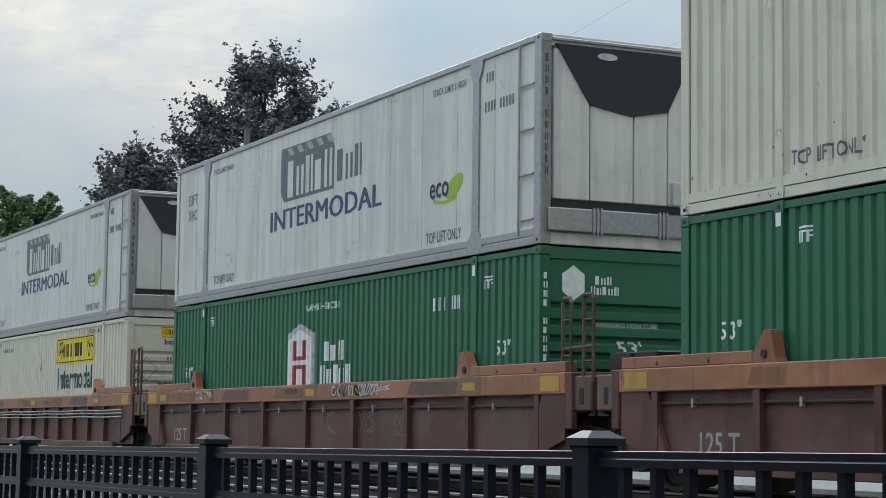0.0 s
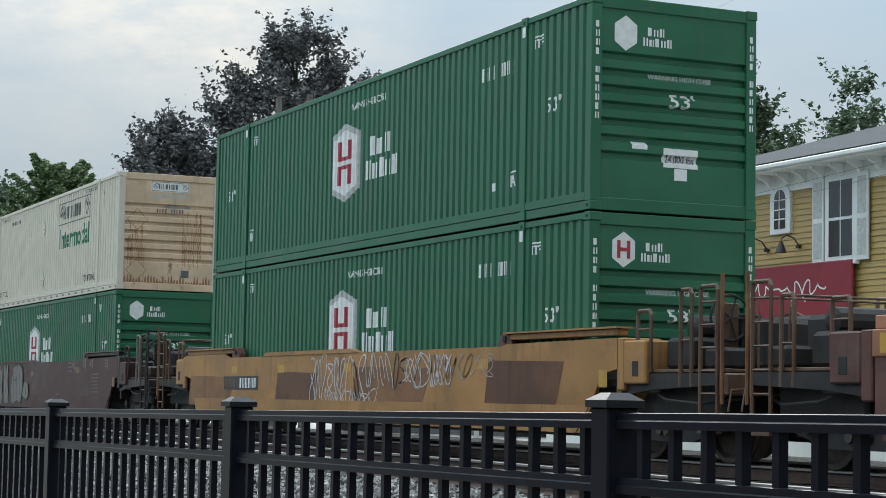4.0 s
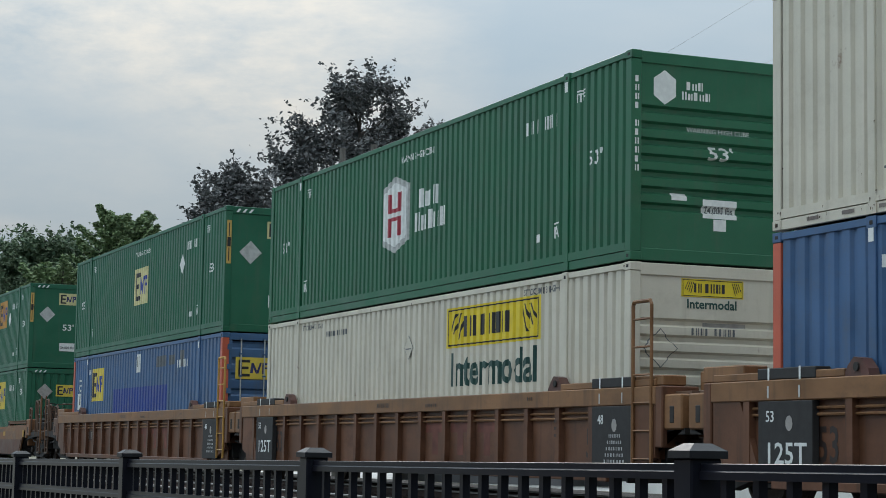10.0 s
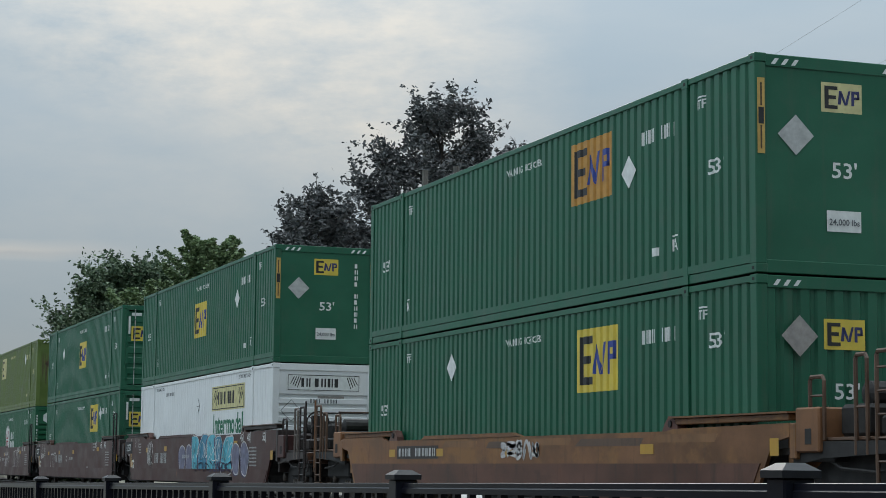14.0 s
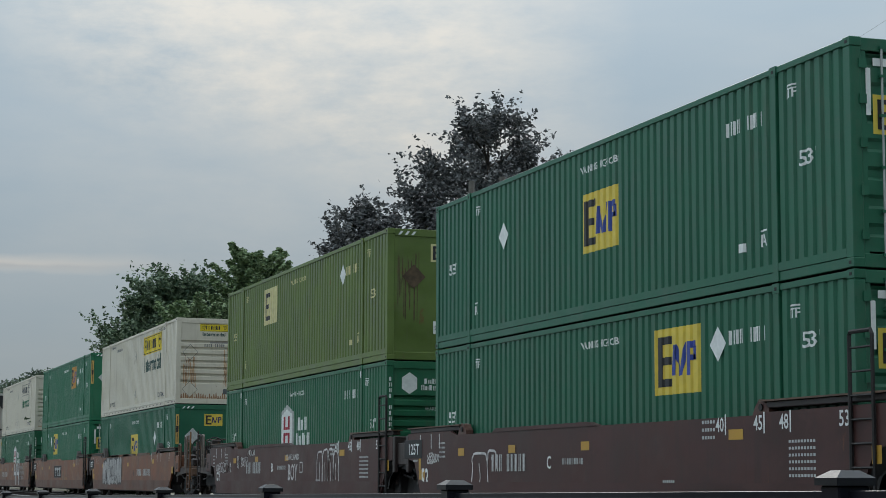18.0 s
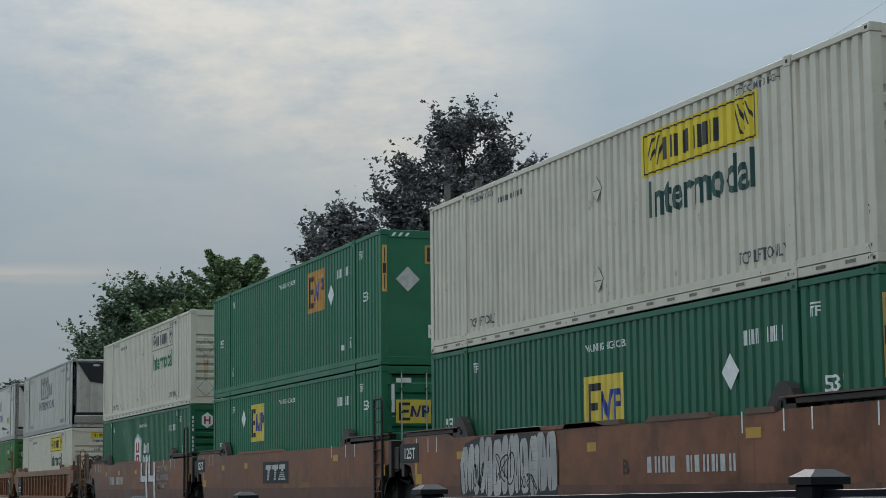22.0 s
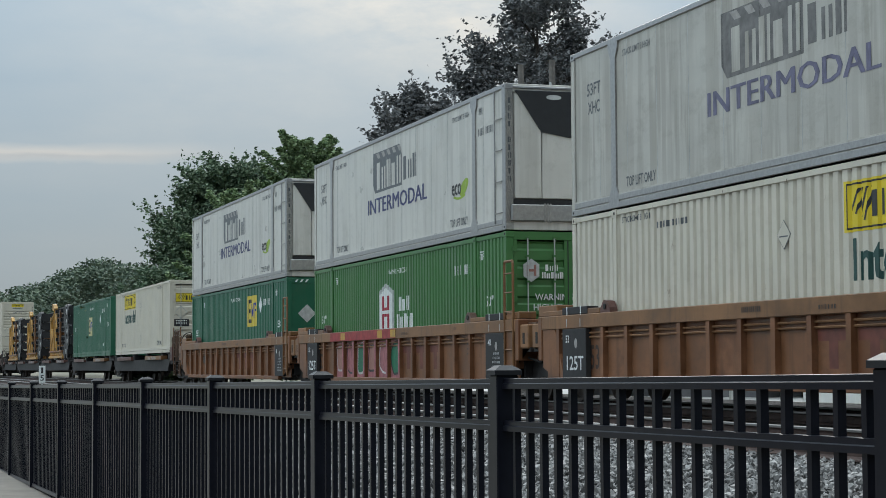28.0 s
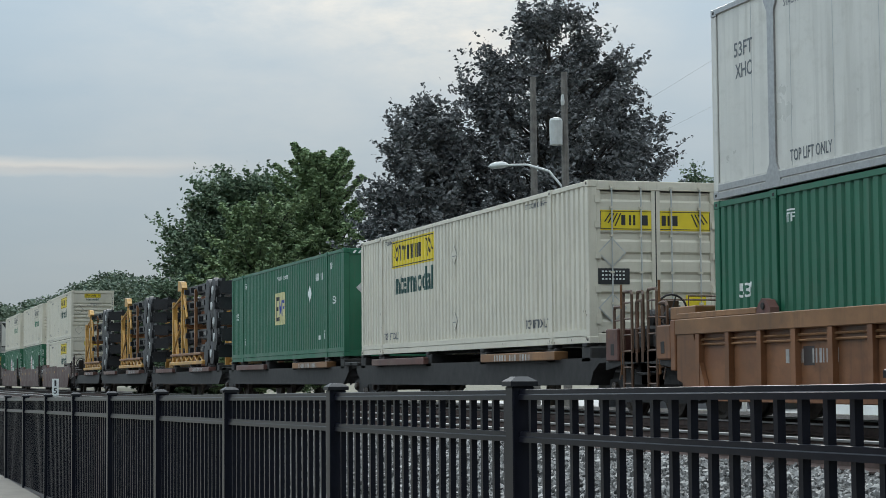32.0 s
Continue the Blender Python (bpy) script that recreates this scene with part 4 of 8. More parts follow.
def shield_end(b, mark):
    hexa = [(0.20 * math.sin(k * math.pi / 3), 0.24 * math.cos(k * math.pi / 3)) for k in range(6)]
    b.end("logo_hexagon", poly_shape(hexa), 0.53, 2.40, ink_white, 0.004)
    if mark:
        b.end("logo_mark", poly_shape(rect(-0.10, -0.05, -0.12, 0.12), rect(0.05, 0.10, -0.12, 0.12), rect(-0.05, 0.05, -0.025, 0.025)), 0.53, 2.40, mark, 0.008)
    b.end("logo_name", name_blocks(((3, 0.6, 0.15), (5, 1.0, 0.0)), 0.46, 0.28), 1.03, 2.38, ink_white, 0.004)
    b.words("e", "WARNING HIGH CUBE", 1.40, 1.85, 1.0, 0.07, ink_white)
    b.words("e", "53'", 1.42, 1.54, 0.40, 0.20, ink_white)
    b.end("label", poly_shape(rect(-0.27, 0.27, -0.13, 0.13)), 1.40, 0.76, ink_white, 0.004)
    b.words("e", "24,000 lbs", 1.40, 0.74, 0.46, 0.12, ink_grey).location.x += 0.005
    b.end("label", poly_shape(rect(-0.10, 0.10, -0.08, 0.08)), 1.40, 0.54, ink_white, 0.004)
    b.end("vent_plate", poly_shape(rect(-0.12, 0.12, -0.05, 0.05)), 0.76, 0.90, ink_white, 0.004)
    b.column(11, 0.085, 1.85, ink_white, 1.35)
    b.column(11, WID - 0.085, 1.85, ink_white, 1.35)


def small_marks(b, col, lower_letter=True, mark_z=1.55):
    b.words("s", "53'", LIFT_A + 0.85, mark_z, 0.42, 0.22, col)
    b.words("s", "53'", LIFT_B - 1.0, 1.52, 0.42, 0.22, col)
    b.bars("s", 7, LIFT_A - 0.85, TALL - 0.62, 1.15, 0.20, col, skip=(3,))
    for x in (LIFT_A + 0.42, LIFT_B + 0.42):
        b.words("s", "ITF", x, TALL - 0.42, 0.26, 0.13, col)
        b.side("marking", poly_shape(rect(-0.13, 0.13, -0.012, 0.012)), x, TALL - 0.32, col)
    b.words("s", "WARNING HIGH CUBE", -7.9, TALL - 0.40, 1.55, 0.12, col)
    if lower_letter:
        for x in (LIFT_A - 0.36, LIFT_B + 0.36):
            b.words("s", "IA", x, 0.60, 0.20, 0.17, col)
            b.side("marking", poly_shape(rect(-0.10, 0.10, -0.012, 0.012)), x, 0.73, col)
        b.side("plate", poly_shape(rect(-0.09, 0.09, -0.06, 0.06)), LIFT_A - 1.0, 0.56, col)


def shield_box(label, colour=None, mark=None, end="ribs"):
    b = Box(label, colour or shield_green, 0.215, 0.034, end)
    shield_logo(b, -8.90, 1.55, 1.38)
    if end == "doors":
        b.end("logo_hexagon", poly_shape([(0.19 * math.sin(k * math.pi / 3), 0.23 * math.cos(k * math.pi / 3)) for k in range(6)]), 0.52, 2.12, ink_pale, 0.03)
        b.end("logo_mark", poly_shape(rect(-0.10, -0.05, -0.11, 0.11), rect(0.05, 0.10, -0.11, 0.11), rect(-0.05, 0.05, -0.025, 0.025)), 0.52, 2.12, ink_faded_red, 0.036)
        b.words("e", "WARNING", 1.0, 1.60, 0.80, 0.13, ink_white)
        b.words("e", "HIGH CUBE", 1.0, 1.40, 0.86, 0.13, ink_white)
        b.end("logo_name", name_blocks(((3, 0.6, 0.15), (5, 1.0, 0.0)), 0.46, 0.30), 0.98, 2.10, ink_white, 0.01)
    else:
        shield_end(b, mark)
    small_marks(b, ink_white)
    return b.top


def square_panel(b, where, a, z, w, h, ground):
    f = b.side if where == "s" else b.end
    f("logo_panel", poly_shape(rect(-w / 2, w / 2, -h / 2, h / 2)), a, z, ground, 0.004)
    t = 0.10 * w
    f("logo_block", poly_shape(rect(-0.42 * w, -0.42 * w + t, -0.38 * h, 0.38 * h), rect(-0.42 * w + t, -0.10 * w, 0.26 * h, 0.38 * h),
                              rect(-0.42 * w + t, -0.10 * w, -0.38 * h, -0.26 * h), rect(-0.42 * w + t, -0.14 * w, -0.05 * h, 0.07 * h)), a, z, ink, 0.008)
    if b.colour is olive_paint:
        return
    blue = ink_blue2 if where == "s" else ink_blue
    f("logo_zigzag", poly_shape(((-0.10 * w, -0.22 * h), (-0.02 * w, -0.22 * h), (0.0, 0.24 * h), (-0.06 * w, 0.24 * h)),
                                ((0.0, 0.24 * h), (0.09 * w, -0.1 * h), (0.07 * w, -0.24 * h), (-0.04 * w, 0.12 * h)),
                                ((0.07 * w, -0.24 * h), (0.17 * w, 0.26 * h), (0.22 * w, 0.26 * h), (0.14 * w, -0.22 * h)),
                                rect(0.24 * w, 0.31 * w, -0.24 * h, 0.26 * h), rect(0.31 * w, 0.43 * w, 0.16 * h, 0.26 * h), rect(0.38 * w, 0.44 * w, -0.02 * h, 0.18 * h), rect(0.31 * w, 0.43 * w, -0.02 * h, 0.06 * h)), a, z, blue, 0.008)


def square_box(label, colour=None, panel=None, logo_x=-8.8, logo_z=1.55, end="flat", end_panel=None, diamond_x=None, pale=None, stripe=True):
    b = Box(label, colour or square_green, 0.24, 0.032, end)
    panel = panel or square_yellow
    square_panel(b, "s", logo_x, logo_z, 1.5, 0.98, panel)
    pale = pale or ink_white
    small_marks(b, pale, True, 2.10 if end in ("upright", "doors") and panel is square_yellow and logo_z > 1.9 else 1.55)
    if colour is olive_paint:
        rng = random.Random(17)
        vs, fs = [], []
        for k in range(15):
            x, w, z1, h = 0.25 + k * 0.034, rng.uniform(0.004, 0.016), 2.35 + rng.uniform(-0.6, 0.1), rng.uniform(0.3, 1.1)
            i = len(vs)
            vs += [(x - w, z1 - h), (x - w * 0.2, z1 - h - 0.1), (x + w * 0.7, z1 - h), (x + w, z1 - 0.1), (x, z1), (x - w * 0.8, z1 - 0.05)]
            fs.append(tuple(range(i, i + 6)))
        b.end("rust_stain", (vs, fs), 0.0, 0.0, brown_stain, 0.003, "dark rust runs down the end")
    if diamond_x is not None:
        b.plate("placard", diamond(0.25), diamond_x, 2.2 if logo_z > 1.9 and panel is not square_orange else 1.84, ink_white, 0.006)
    if end in ("flat", "upright"):
        square_panel(b, "e", 1.31, 2.14 if end == "upright" else 2.37, 0.62, 0.40, end_panel or panel)
        b.end("placard", diamond(0.27), 0.61, 2.10 if end == "upright" else 1.83, brown_stain if colour is olive_paint else (tape_grey if end == "upright" else ink_pale), 0.05 if end == "upright" else 0.006, x=-0.02)
        b.words("e", "53'", 1.34, 1.40, 0.38, 0.22, pale)
        b.end("label", poly_shape(rect(-0.26, 0.26, -0.14, 0.14)), 1.32, 0.72, ink_white, 0.006, x=-0.02)
        b.words("e", "24,000 lbs", 1.32, 0.70, 0.46, 0.10, ink_grey).location.x += 0.02
        b.column(11, 2.08, 1.65, pale, 1.65, 0.085)
        if stripe:
            for y in (0.085, WID - 0.085):
                part("warning_strip", flat_decal(poly_shape(rect(-0.055, 0.055, -0.5, 0.5)), (0, y, 2.05), "e", 0.005), strip_amber, b.top)
                part("marking", flat_decal(poly_shape(rect(-0.012, 0.012, 0.13, 0.44), rect(-0.012, 0.012, -0.44, -0.13)), (0, y, 2.05), "e", 0.008), brown_stain, b.top)
                part("marking", flat_decal(poly_shape(rect(-0.04, 0.04, -0.11, 0.11)), (0, y, 2.05), "e", 0.008), ink, b.top)
        hz = bmesh.new()
        for y in (0.3, 0.45, 0.6, WID - 0.6, WID - 0.45, WID - 0.3):
            vs = [hz.verts.new((0.0, y + u, TALL - 0.10 + w)) for u, w in ((-0.06, -0.04), (0.0, -0.04), (0.06, 0.04), (0.0, 0.04))]
            hz.faces.new(vs)
        part("hazard_band", hz, ink_white, b.top)
    else:
        square_panel(b, "e", 0.72, 1.92, 0.78, 0.5, end_panel or panel)
        for y, z, w, h in ((0.5, 2.58, 0.17, 0.05), (0.26, 2.2, 0.035, 0.3)):
            b.end("label", poly_shape(rect(-w, w, -h, h)), y, z, ink_white, 0.02)
        b.bars("e", 3, 1.5, 1.9, 0.1, 0.34, pale, rows=3)
    return b.top


def banner_box(label, yellow=True, end="ribs", rusty=False, tan_end=False, logo_x=-4.62, logo_z=2.30, bright=False, side_mark=True, dashes=True, scuffed=False):
    col = bright_white if bright else white_paint
    b = Box(label, col, 0.25, 0.038 if not bright else 0.012, end, end_colour=cream_end if tan_end else None)
    ground = banner_yellow if yellow else (square_cream if bright else ink_white)
    banner_marks(b, "s", logo_x, logo_z, 3.6, 0.66, ground, ink if yellow or bright else ink_grey, yellow or bright)
    if side_mark:
        b.words("s", "Intermodal", logo_x + 0.02, logo_z - 0.69, 3.25, 0.55, ink_green if yellow else ink_bright_green)
    b.words("s", "TOP LIFT ONLY", LIFT_A - 0.85, 0.42, 1.3, 0.17, ink_grey)
    b.words("s", "TOP LIFT ONLY", LIFT_B + 0.85, 0.42, 1.3, 0.17, ink_grey)
    for x in (LIFT_B + 0.86, LIFT_A - 0.86):
        b.words("s", "STACK LIMIT 3 HIGH", x, TALL - 0.20, 1.15, 0.10, ink_grey)
    b.bars("s", 10, LIFT_B + 2.32, TALL - 0.38, 1.2, 0.10, ink_grey, skip=(4,))
    for z in (2.06, 0.63):
        b.plate("placard", diamond(0.21), -8.1, z, ink_grey, 0.005)
        b.plate("placard", diamond(0.195), -8.1, z, col, 0.009)
        b.plate("placard_slot", poly_shape(rect(-0.13, 0.13, -0.012, 0.006)), -8.1, z - 0.02, ink_grey, 0.012)
    if dashes:
        tape = bmesh.new()
        for k in range(22):
            x = -0.5 - k * 0.70
            vs = [tape.verts.new((x + u, 0.003, 0.075 + w)) for u, w in ((-0.24, -0.022), (0.0, -0.022), (0.0, 0.022), (-0.24, 0.022))]
            tape.faces.new(vs)
        part("reflective_tape", tape, worn_tape, b.top)
    # chipped paint with rust at the feet of the posts, the rails and, on the worse boxes, on the wall
    rng = random.Random(len(label) + int(logo_x * 10) + (3 if rusty else 0))
    chips = []
    for k in range(70 if not bright else 20):
        x = rng.choice((-0.1, LIFT_A, LIFT_B, -LEN + 0.1, rng.uniform(-LEN, 0), rng.uniform(-LEN, 0))) + rng.gauss(0, 0.10)
        z, w, hh = rng.choice((0.06, 0.2, 0.05, TALL - 0.06, rng.uniform(0.2, 1.0))) + rng.uniform(-0.03, 0.05), rng.uniform(0.006, 0.03), rng.uniform(0.01, 0.05)
        if -LEN + 0.05 < x < -0.05:
            chips.append(chip(x, z, w * 0.6, hh))
    part("rust_stain", flat_decal(poly_shape(*chips), (0, -0.008, 0), "s", 0.004), brown_stain, b.top, "small chips of rusted paint")
    if scuffed:
        marks = []
        for cx, cz, n in ((-13.1, 0.55, 6), (-12.5, 0.48, 4), (-9.3, 0.62, 3), (-8.1, 0.72, 5), (-5.7, 0.86, 3), (-6.6, 0.8, 2), (-3.0, 1.9, 2)):
            for k in range(n):
                x, z, w, hh = cx + rng.gauss(0, 0.22), cz + rng.gauss(0, 0.05), rng.uniform(0.015, 0.04), rng.uniform(0.05, 0.16)
                marks.append(chip(x, z, w * 0.55, hh))
        b.side("rust_stain", poly_shape(*marks), 0.0, 0.0, brown_stain, 0.004, "dark scuffs through the paint")
    if end == "ribs":
        if bright:
            banner_marks(b, "e", WID / 2, 2.42, 1.9, 0.42, ink_white, ink)
        else:
            banner_marks(b, "e", 1.29, 2.57, 0.98, 0.25, ground, ink if yellow else ink_grey)
            b.words("e", "Intermodal", 1.28, 2.35, 0.78, 0.13, ink_green if yellow else ink_pale)
        for z in (1.73, 0.48):
            b.end("placard", diamond(0.27), 0.48, z, ink_grey if not tan_end else rust_stain, 0.005)
            b.end("placard", diamond(0.252), 0.48, z, cream_end if tan_end else col, 0.009)
        b.bars("e", 10, 1.32, 1.97, 0.72, 0.10, ink_grey, skip=(4,))
        b.end("vent_plate", poly_shape(rect(-0.10, 0.10, -0.09, 0.09)), 1.72, 0.42, ink_grey, 0.005)
        b.end("vent_plate", poly_shape(rect(-0.34, 0.34, -0.03, 0.03)), 1.5, 2.07, tape_grey, 0.006)
        b.column(11, WID - 0.085, 1.8, ink_grey, 1.3, 0.05)
        if rusty and not yellow and not tan_end:
            # one narrow run of rust from placard to placard, and a tan line on the sill
            rng = random.Random(19)
            soft, runs = [], []
            for k in range(7):
                y, w, z1 = 0.42 + 0.022 * k, rng.uniform(0.008, 0.0105), rng.uniform(1.15, 1.62)
                soft.append(((y - w, z1), (y + w, z1 - 0.03), (y + w * 0.7, z1 - rng.uniform(0.25, 0.6)), (y - w * 0.6, z1 - 0.45)))
            for k in range(9):
                y, z1, w = 0.44 + 0.013 * k, rng.choice((0.86, 1.02, 1.24, 1.36)) + rng.uniform(-0.04, 0.04), rng.uniform(0.004, 0.006)
                runs.append(((y - w, z1), (y + w, z1), (y + w, z1 - rng.uniform(0.05, 0.2)), (y - w, z1 - 0.08)))
            b.end("rust_stain", poly_shape(*soft), 0, 0, rust_soft, 0.004)
            b.end("rust_stain", poly_shape(*runs), 0, 0, rust_stain, 0.007, "brown rust running down the end wall")
            b.end("sill_stain", poly_shape(rect(0.18, WID - 0.18, 0.19, 0.23)), 0, 0, rust_soft, 0.004, "tan rust line along the sill")
        elif rusty:
            rng = random.Random(7)
            # runs of rust below the placards and the vents, side by side, and a ragged band of it above the sill
            wide, strips = [], []
            for cy, n in ((0.47, 8), (1.88, 9)):
                for k in range(n):
                    y = cy + (k - (n - 1) / 2) * 0.056
                    z1, hgt = rng.uniform(1.0, 2.05), rng.uniform(0.5, 1.3)
                    w = rng.uniform(0.016, 0.027)
                    wide.append(((y - w, z1), (y + w, z1 - 0.05), (y + w * 0.8, max(0.2, z1 - hgt)), (y - w * 0.5, max(0.18, z1 - hgt * 1.1))))
                for k in range(2 * n):
                    y = cy + (k - (2 * n - 1) / 2) * 0.028 + rng.uniform(-0.004, 0.004)
                    if rng.random() < 0.8:
                        z1, hgt, w = rng.uniform(0.9, 2.0), rng.uniform(0.2, 0.9), rng.uniform(0.005, 0.012)
                        strips.append(((y - w, z1), (y + w, z1 - 0.03), (y + w * 0.4, max(0.2, z1 - hgt)), (y - w * 0.3, max(0.2, z1 - hgt * 0.9))))
            for k in range(30):
                y, h = 0.20 + k * 0.074, rng.uniform(0.03, 0.22)
                strips.append(((y - 0.03, 0.18), (y + 0.034, 0.18), (y + 0.012, 0.18 + h), (y - 0.014, 0.18 + h * 0.8)))
            b.end("rust_stain", poly_shape(*wide), 0, 0, rust_soft, 0.004)
            b.end("rust_stain", poly_shape(*strips), 0, 0, rust_stain, 0.007, "brown rust running down the end wall")
    elif end == "doors":
        banner_marks(b, "e", WID / 2, 2.18, 2.2, 0.36, banner_yellow, ink)
        for z in (1.6, 0.62):
            b.end("placard", diamond(0.27), 0.45, z, ink_pale, 0.012)
            b.end("placard", diamond(0.24), 0.45, z, col, 0.016)
        b.end("notice", poly_shape(rect(-0.30, 0.30, -0.14, 0.14)), 0.48, 1.18, ink, 0.012)
        b.bars("e", 7, 0.48, 1.18, 0.46, 0.2, ink_white, rows=3).location.x += 0.014
        b.end("notice", poly_shape(rect(-0.2, 0.2, -0.25, 0.25)), 2.05, 0.60, banner_yellow, 0.012)
        b.bars("e", 4, 2.05, 0.50, 0.34, 0.26, ink, rows=2).location.x += 0.014
        b.end("vent_plate", poly_shape(rect(-0.12, 0.12, -0.12, 0.12)), 1.62, 0.55, ink_grey, 0.03)
    return b.top


def blue_box(label, doors=False):
    b = Box(label, blue_paint, 0.30, 0.034, "doors" if doors else "upright", post_colour=blue_paint, casting=blue_paint)
    for c in b.top.children:
        if c.name.startswith("corner_post"):
            c.data.materials.clear()
            c.data.materials.append(red_post)
    square_panel(b, "s", -12.9, 2.0, 1.5, 0.94, square_yellow)
    b.side("paint_patch", poly_shape(rect(-2.95, 2.95, -0.5, 0.5)), -7.92, 1.32, patch_blue, 0.003, "darker blue painted-over rectangle")
    if doors:
        for x, w, h in ((-5.6, 0.5, 0.14), (-4.55, 0.28, 0.12), (-3.6, 0.22, 0.2)):
            b.side("paint_patch", poly_shape(rect(-w, w, -h, h)), x, 2.42, ink_grey, 0.003, "grey smear over old lettering")
    b.bars("s", 8, -3.5, 2.30, 1.05, 0.19, ink_white, skip=(3,))
    number_x = LIFT_B - 1.12 if doors else LIFT_A + 0.95
    b.words("s", "53", number_x, 2.02, 0.40, 0.36, ink_white)
    for x, z in ((-8.0, 2.45), (number_x, 1.55)):
        b.side("plate", poly_shape(rect(-0.22, 0.22, -0.24, 0.24)), x, z, ink_white, 0.004)
        b.words("s", "11", x - 0.02, z + 0.04, 0.22, 0.28, ink).location.y -= 0.005
    if doors:
        square_panel(b, "e", 0.76, 2.08, 0.86, 0.5, square_yellow)
        square_panel(b, "e", 1.86, 2.08, 0.86, 0.5, square_yellow)
    else:
        b.words("e", "53", 1.30, 2.05, 0.38, 0.36, ink_white)
        b.end("plate", poly_shape(rect(-0.22, 0.22, -0.24, 0.24)), 1.30, 1.55, ink_white, 0.01, x=-0.02)
    b.column(11, WID - 0.42, 1.1, ink_white, 1.2)
    b.bars("s", 3, LIFT_B + 0.3, TALL - 0.5, 0.3, 0.14, ink_white)
    return b.top


def reefer_box(label, col=None, eco=True):
    col = col or reefer_white
    b = Box(label, col, end="reefer", reefer=True, end_colour=col, casting=steel)
    dull = col is reefer_worn
    block, word = (reefer_block, reefer_letters) if dull else (ink_grey, ink_blue)
    # a heavy slanted block with pale uprights in it, and a shorter dark row beside it
    b.side("logo_shadow", poly_shape(((-1.22, -0.42), (1.16, -0.42), (1.16, 0.30), (0.98, 0.56), (-1.40, 0.56), (-1.40, -0.22))), -8.60, 1.98, block, 0.003)
    b.side("logo_slant", poly_shape(*[((-0.94 + 0.47 * i, 0.40), (-0.72 + 0.47 * i, 0.40), (-0.86 + 0.47 * i, 0.535), (-1.10 + 0.47 * i, 0.535)) for i in range(5)]), -8.60, 1.98, tape_grey, 0.006)
    b.side("logo_name", name_blocks(((5, 1.0, 0.0),), 2.22, 0.80), -8.54, 1.95, col, 0.006)
    b.side("logo_name", name_blocks(((3, 1.0, 0.0),), 1.15, 0.66), -6.74, 1.93, block, 0.003)
    for shift in (-0.022, 0.022):
        b.words("s", "INTERMODAL", -7.95 + shift, 1.25, 5.06, 0.37, word).location.y -= 0.001 + 0.02 * max(0.0, shift)
    b.words("s", "TOP LIFT ONLY", LIFT_A - 1.10, 0.37, 1.22, 0.17, ink_grey)
    b.words("s", "TOP LIFT ONLY", LIFT_B + 1.10, 0.40, 1.22, 0.17, ink_grey)
    b.words("s", "STACK LIMIT 3 HIGH", LIFT_A - 0.95, TALL - 0.32, 1.15, 0.11, ink_grey)
    b.words("s", "STACK LIMIT 3 HIGH", LIFT_B + 0.95, TALL - 0.32, 1.15, 0.11, ink_grey)
    b.words("s", "53FT", LIFT_B - 0.93, 2.15, 0.62, 0.22, ink_grey)
    b.words("s", "XHC", LIFT_B - 0.93, 1.83, 0.55, 0.22, ink_grey)
    b.bars("s", 10, LIFT_A + 0.72, 2.1, 0.95, 0.15, ink_grey, skip=(4,))
    b.bars("s", 3, LIFT_A + 0.42, TALL - 0.36, 0.26, 0.14, ink_grey)
    if eco and not dull:
        b.side("eco_leaf", poly_shape([(0.30 * math.cos(k * math.pi / 8), 0.15 * math.sin(k * math.pi / 8) + 0.10 * math.cos(k * math.pi / 8)) for k in range(16)]), -2.72, 1.08, ink_lime, 0.003)
        b.side("eco_leaf", stroke_shape([(-0.5 + 0.1 * k, -0.10 - 0.05 * math.sin(k * math.pi / 8)) for k in range(9)], 0.05), -2.95, 1.02, ink_lime, 0.003)
        b.words("s", "eco", -3.24, 1.07, 0.66, 0.24, ink).location.y -= 0.004
    b.column(11, 0.085, 1.75, ink_grey, 1.7, 0.05)
    return b.top

# ---- railway cars (x = 0 in the middle of the load, y = 0 in the middle of the track, z = 0 on the rail) ----
HALF_W = 1.50        # outer face of the car's side
JOINT = 9.83         # where two units share a truck


def sideframe_outline():
    return [(-1.25, 0.42), (-1.22, 0.62), (-0.75, 0.66), (-0.42, 0.86), (0.42, 0.86), (0.75, 0.66), (1.22, 0.62), (1.25, 0.42), (0.95, 0.34), (0.55, 0.24), (-0.55, 0.24), (-0.95, 0.34)]


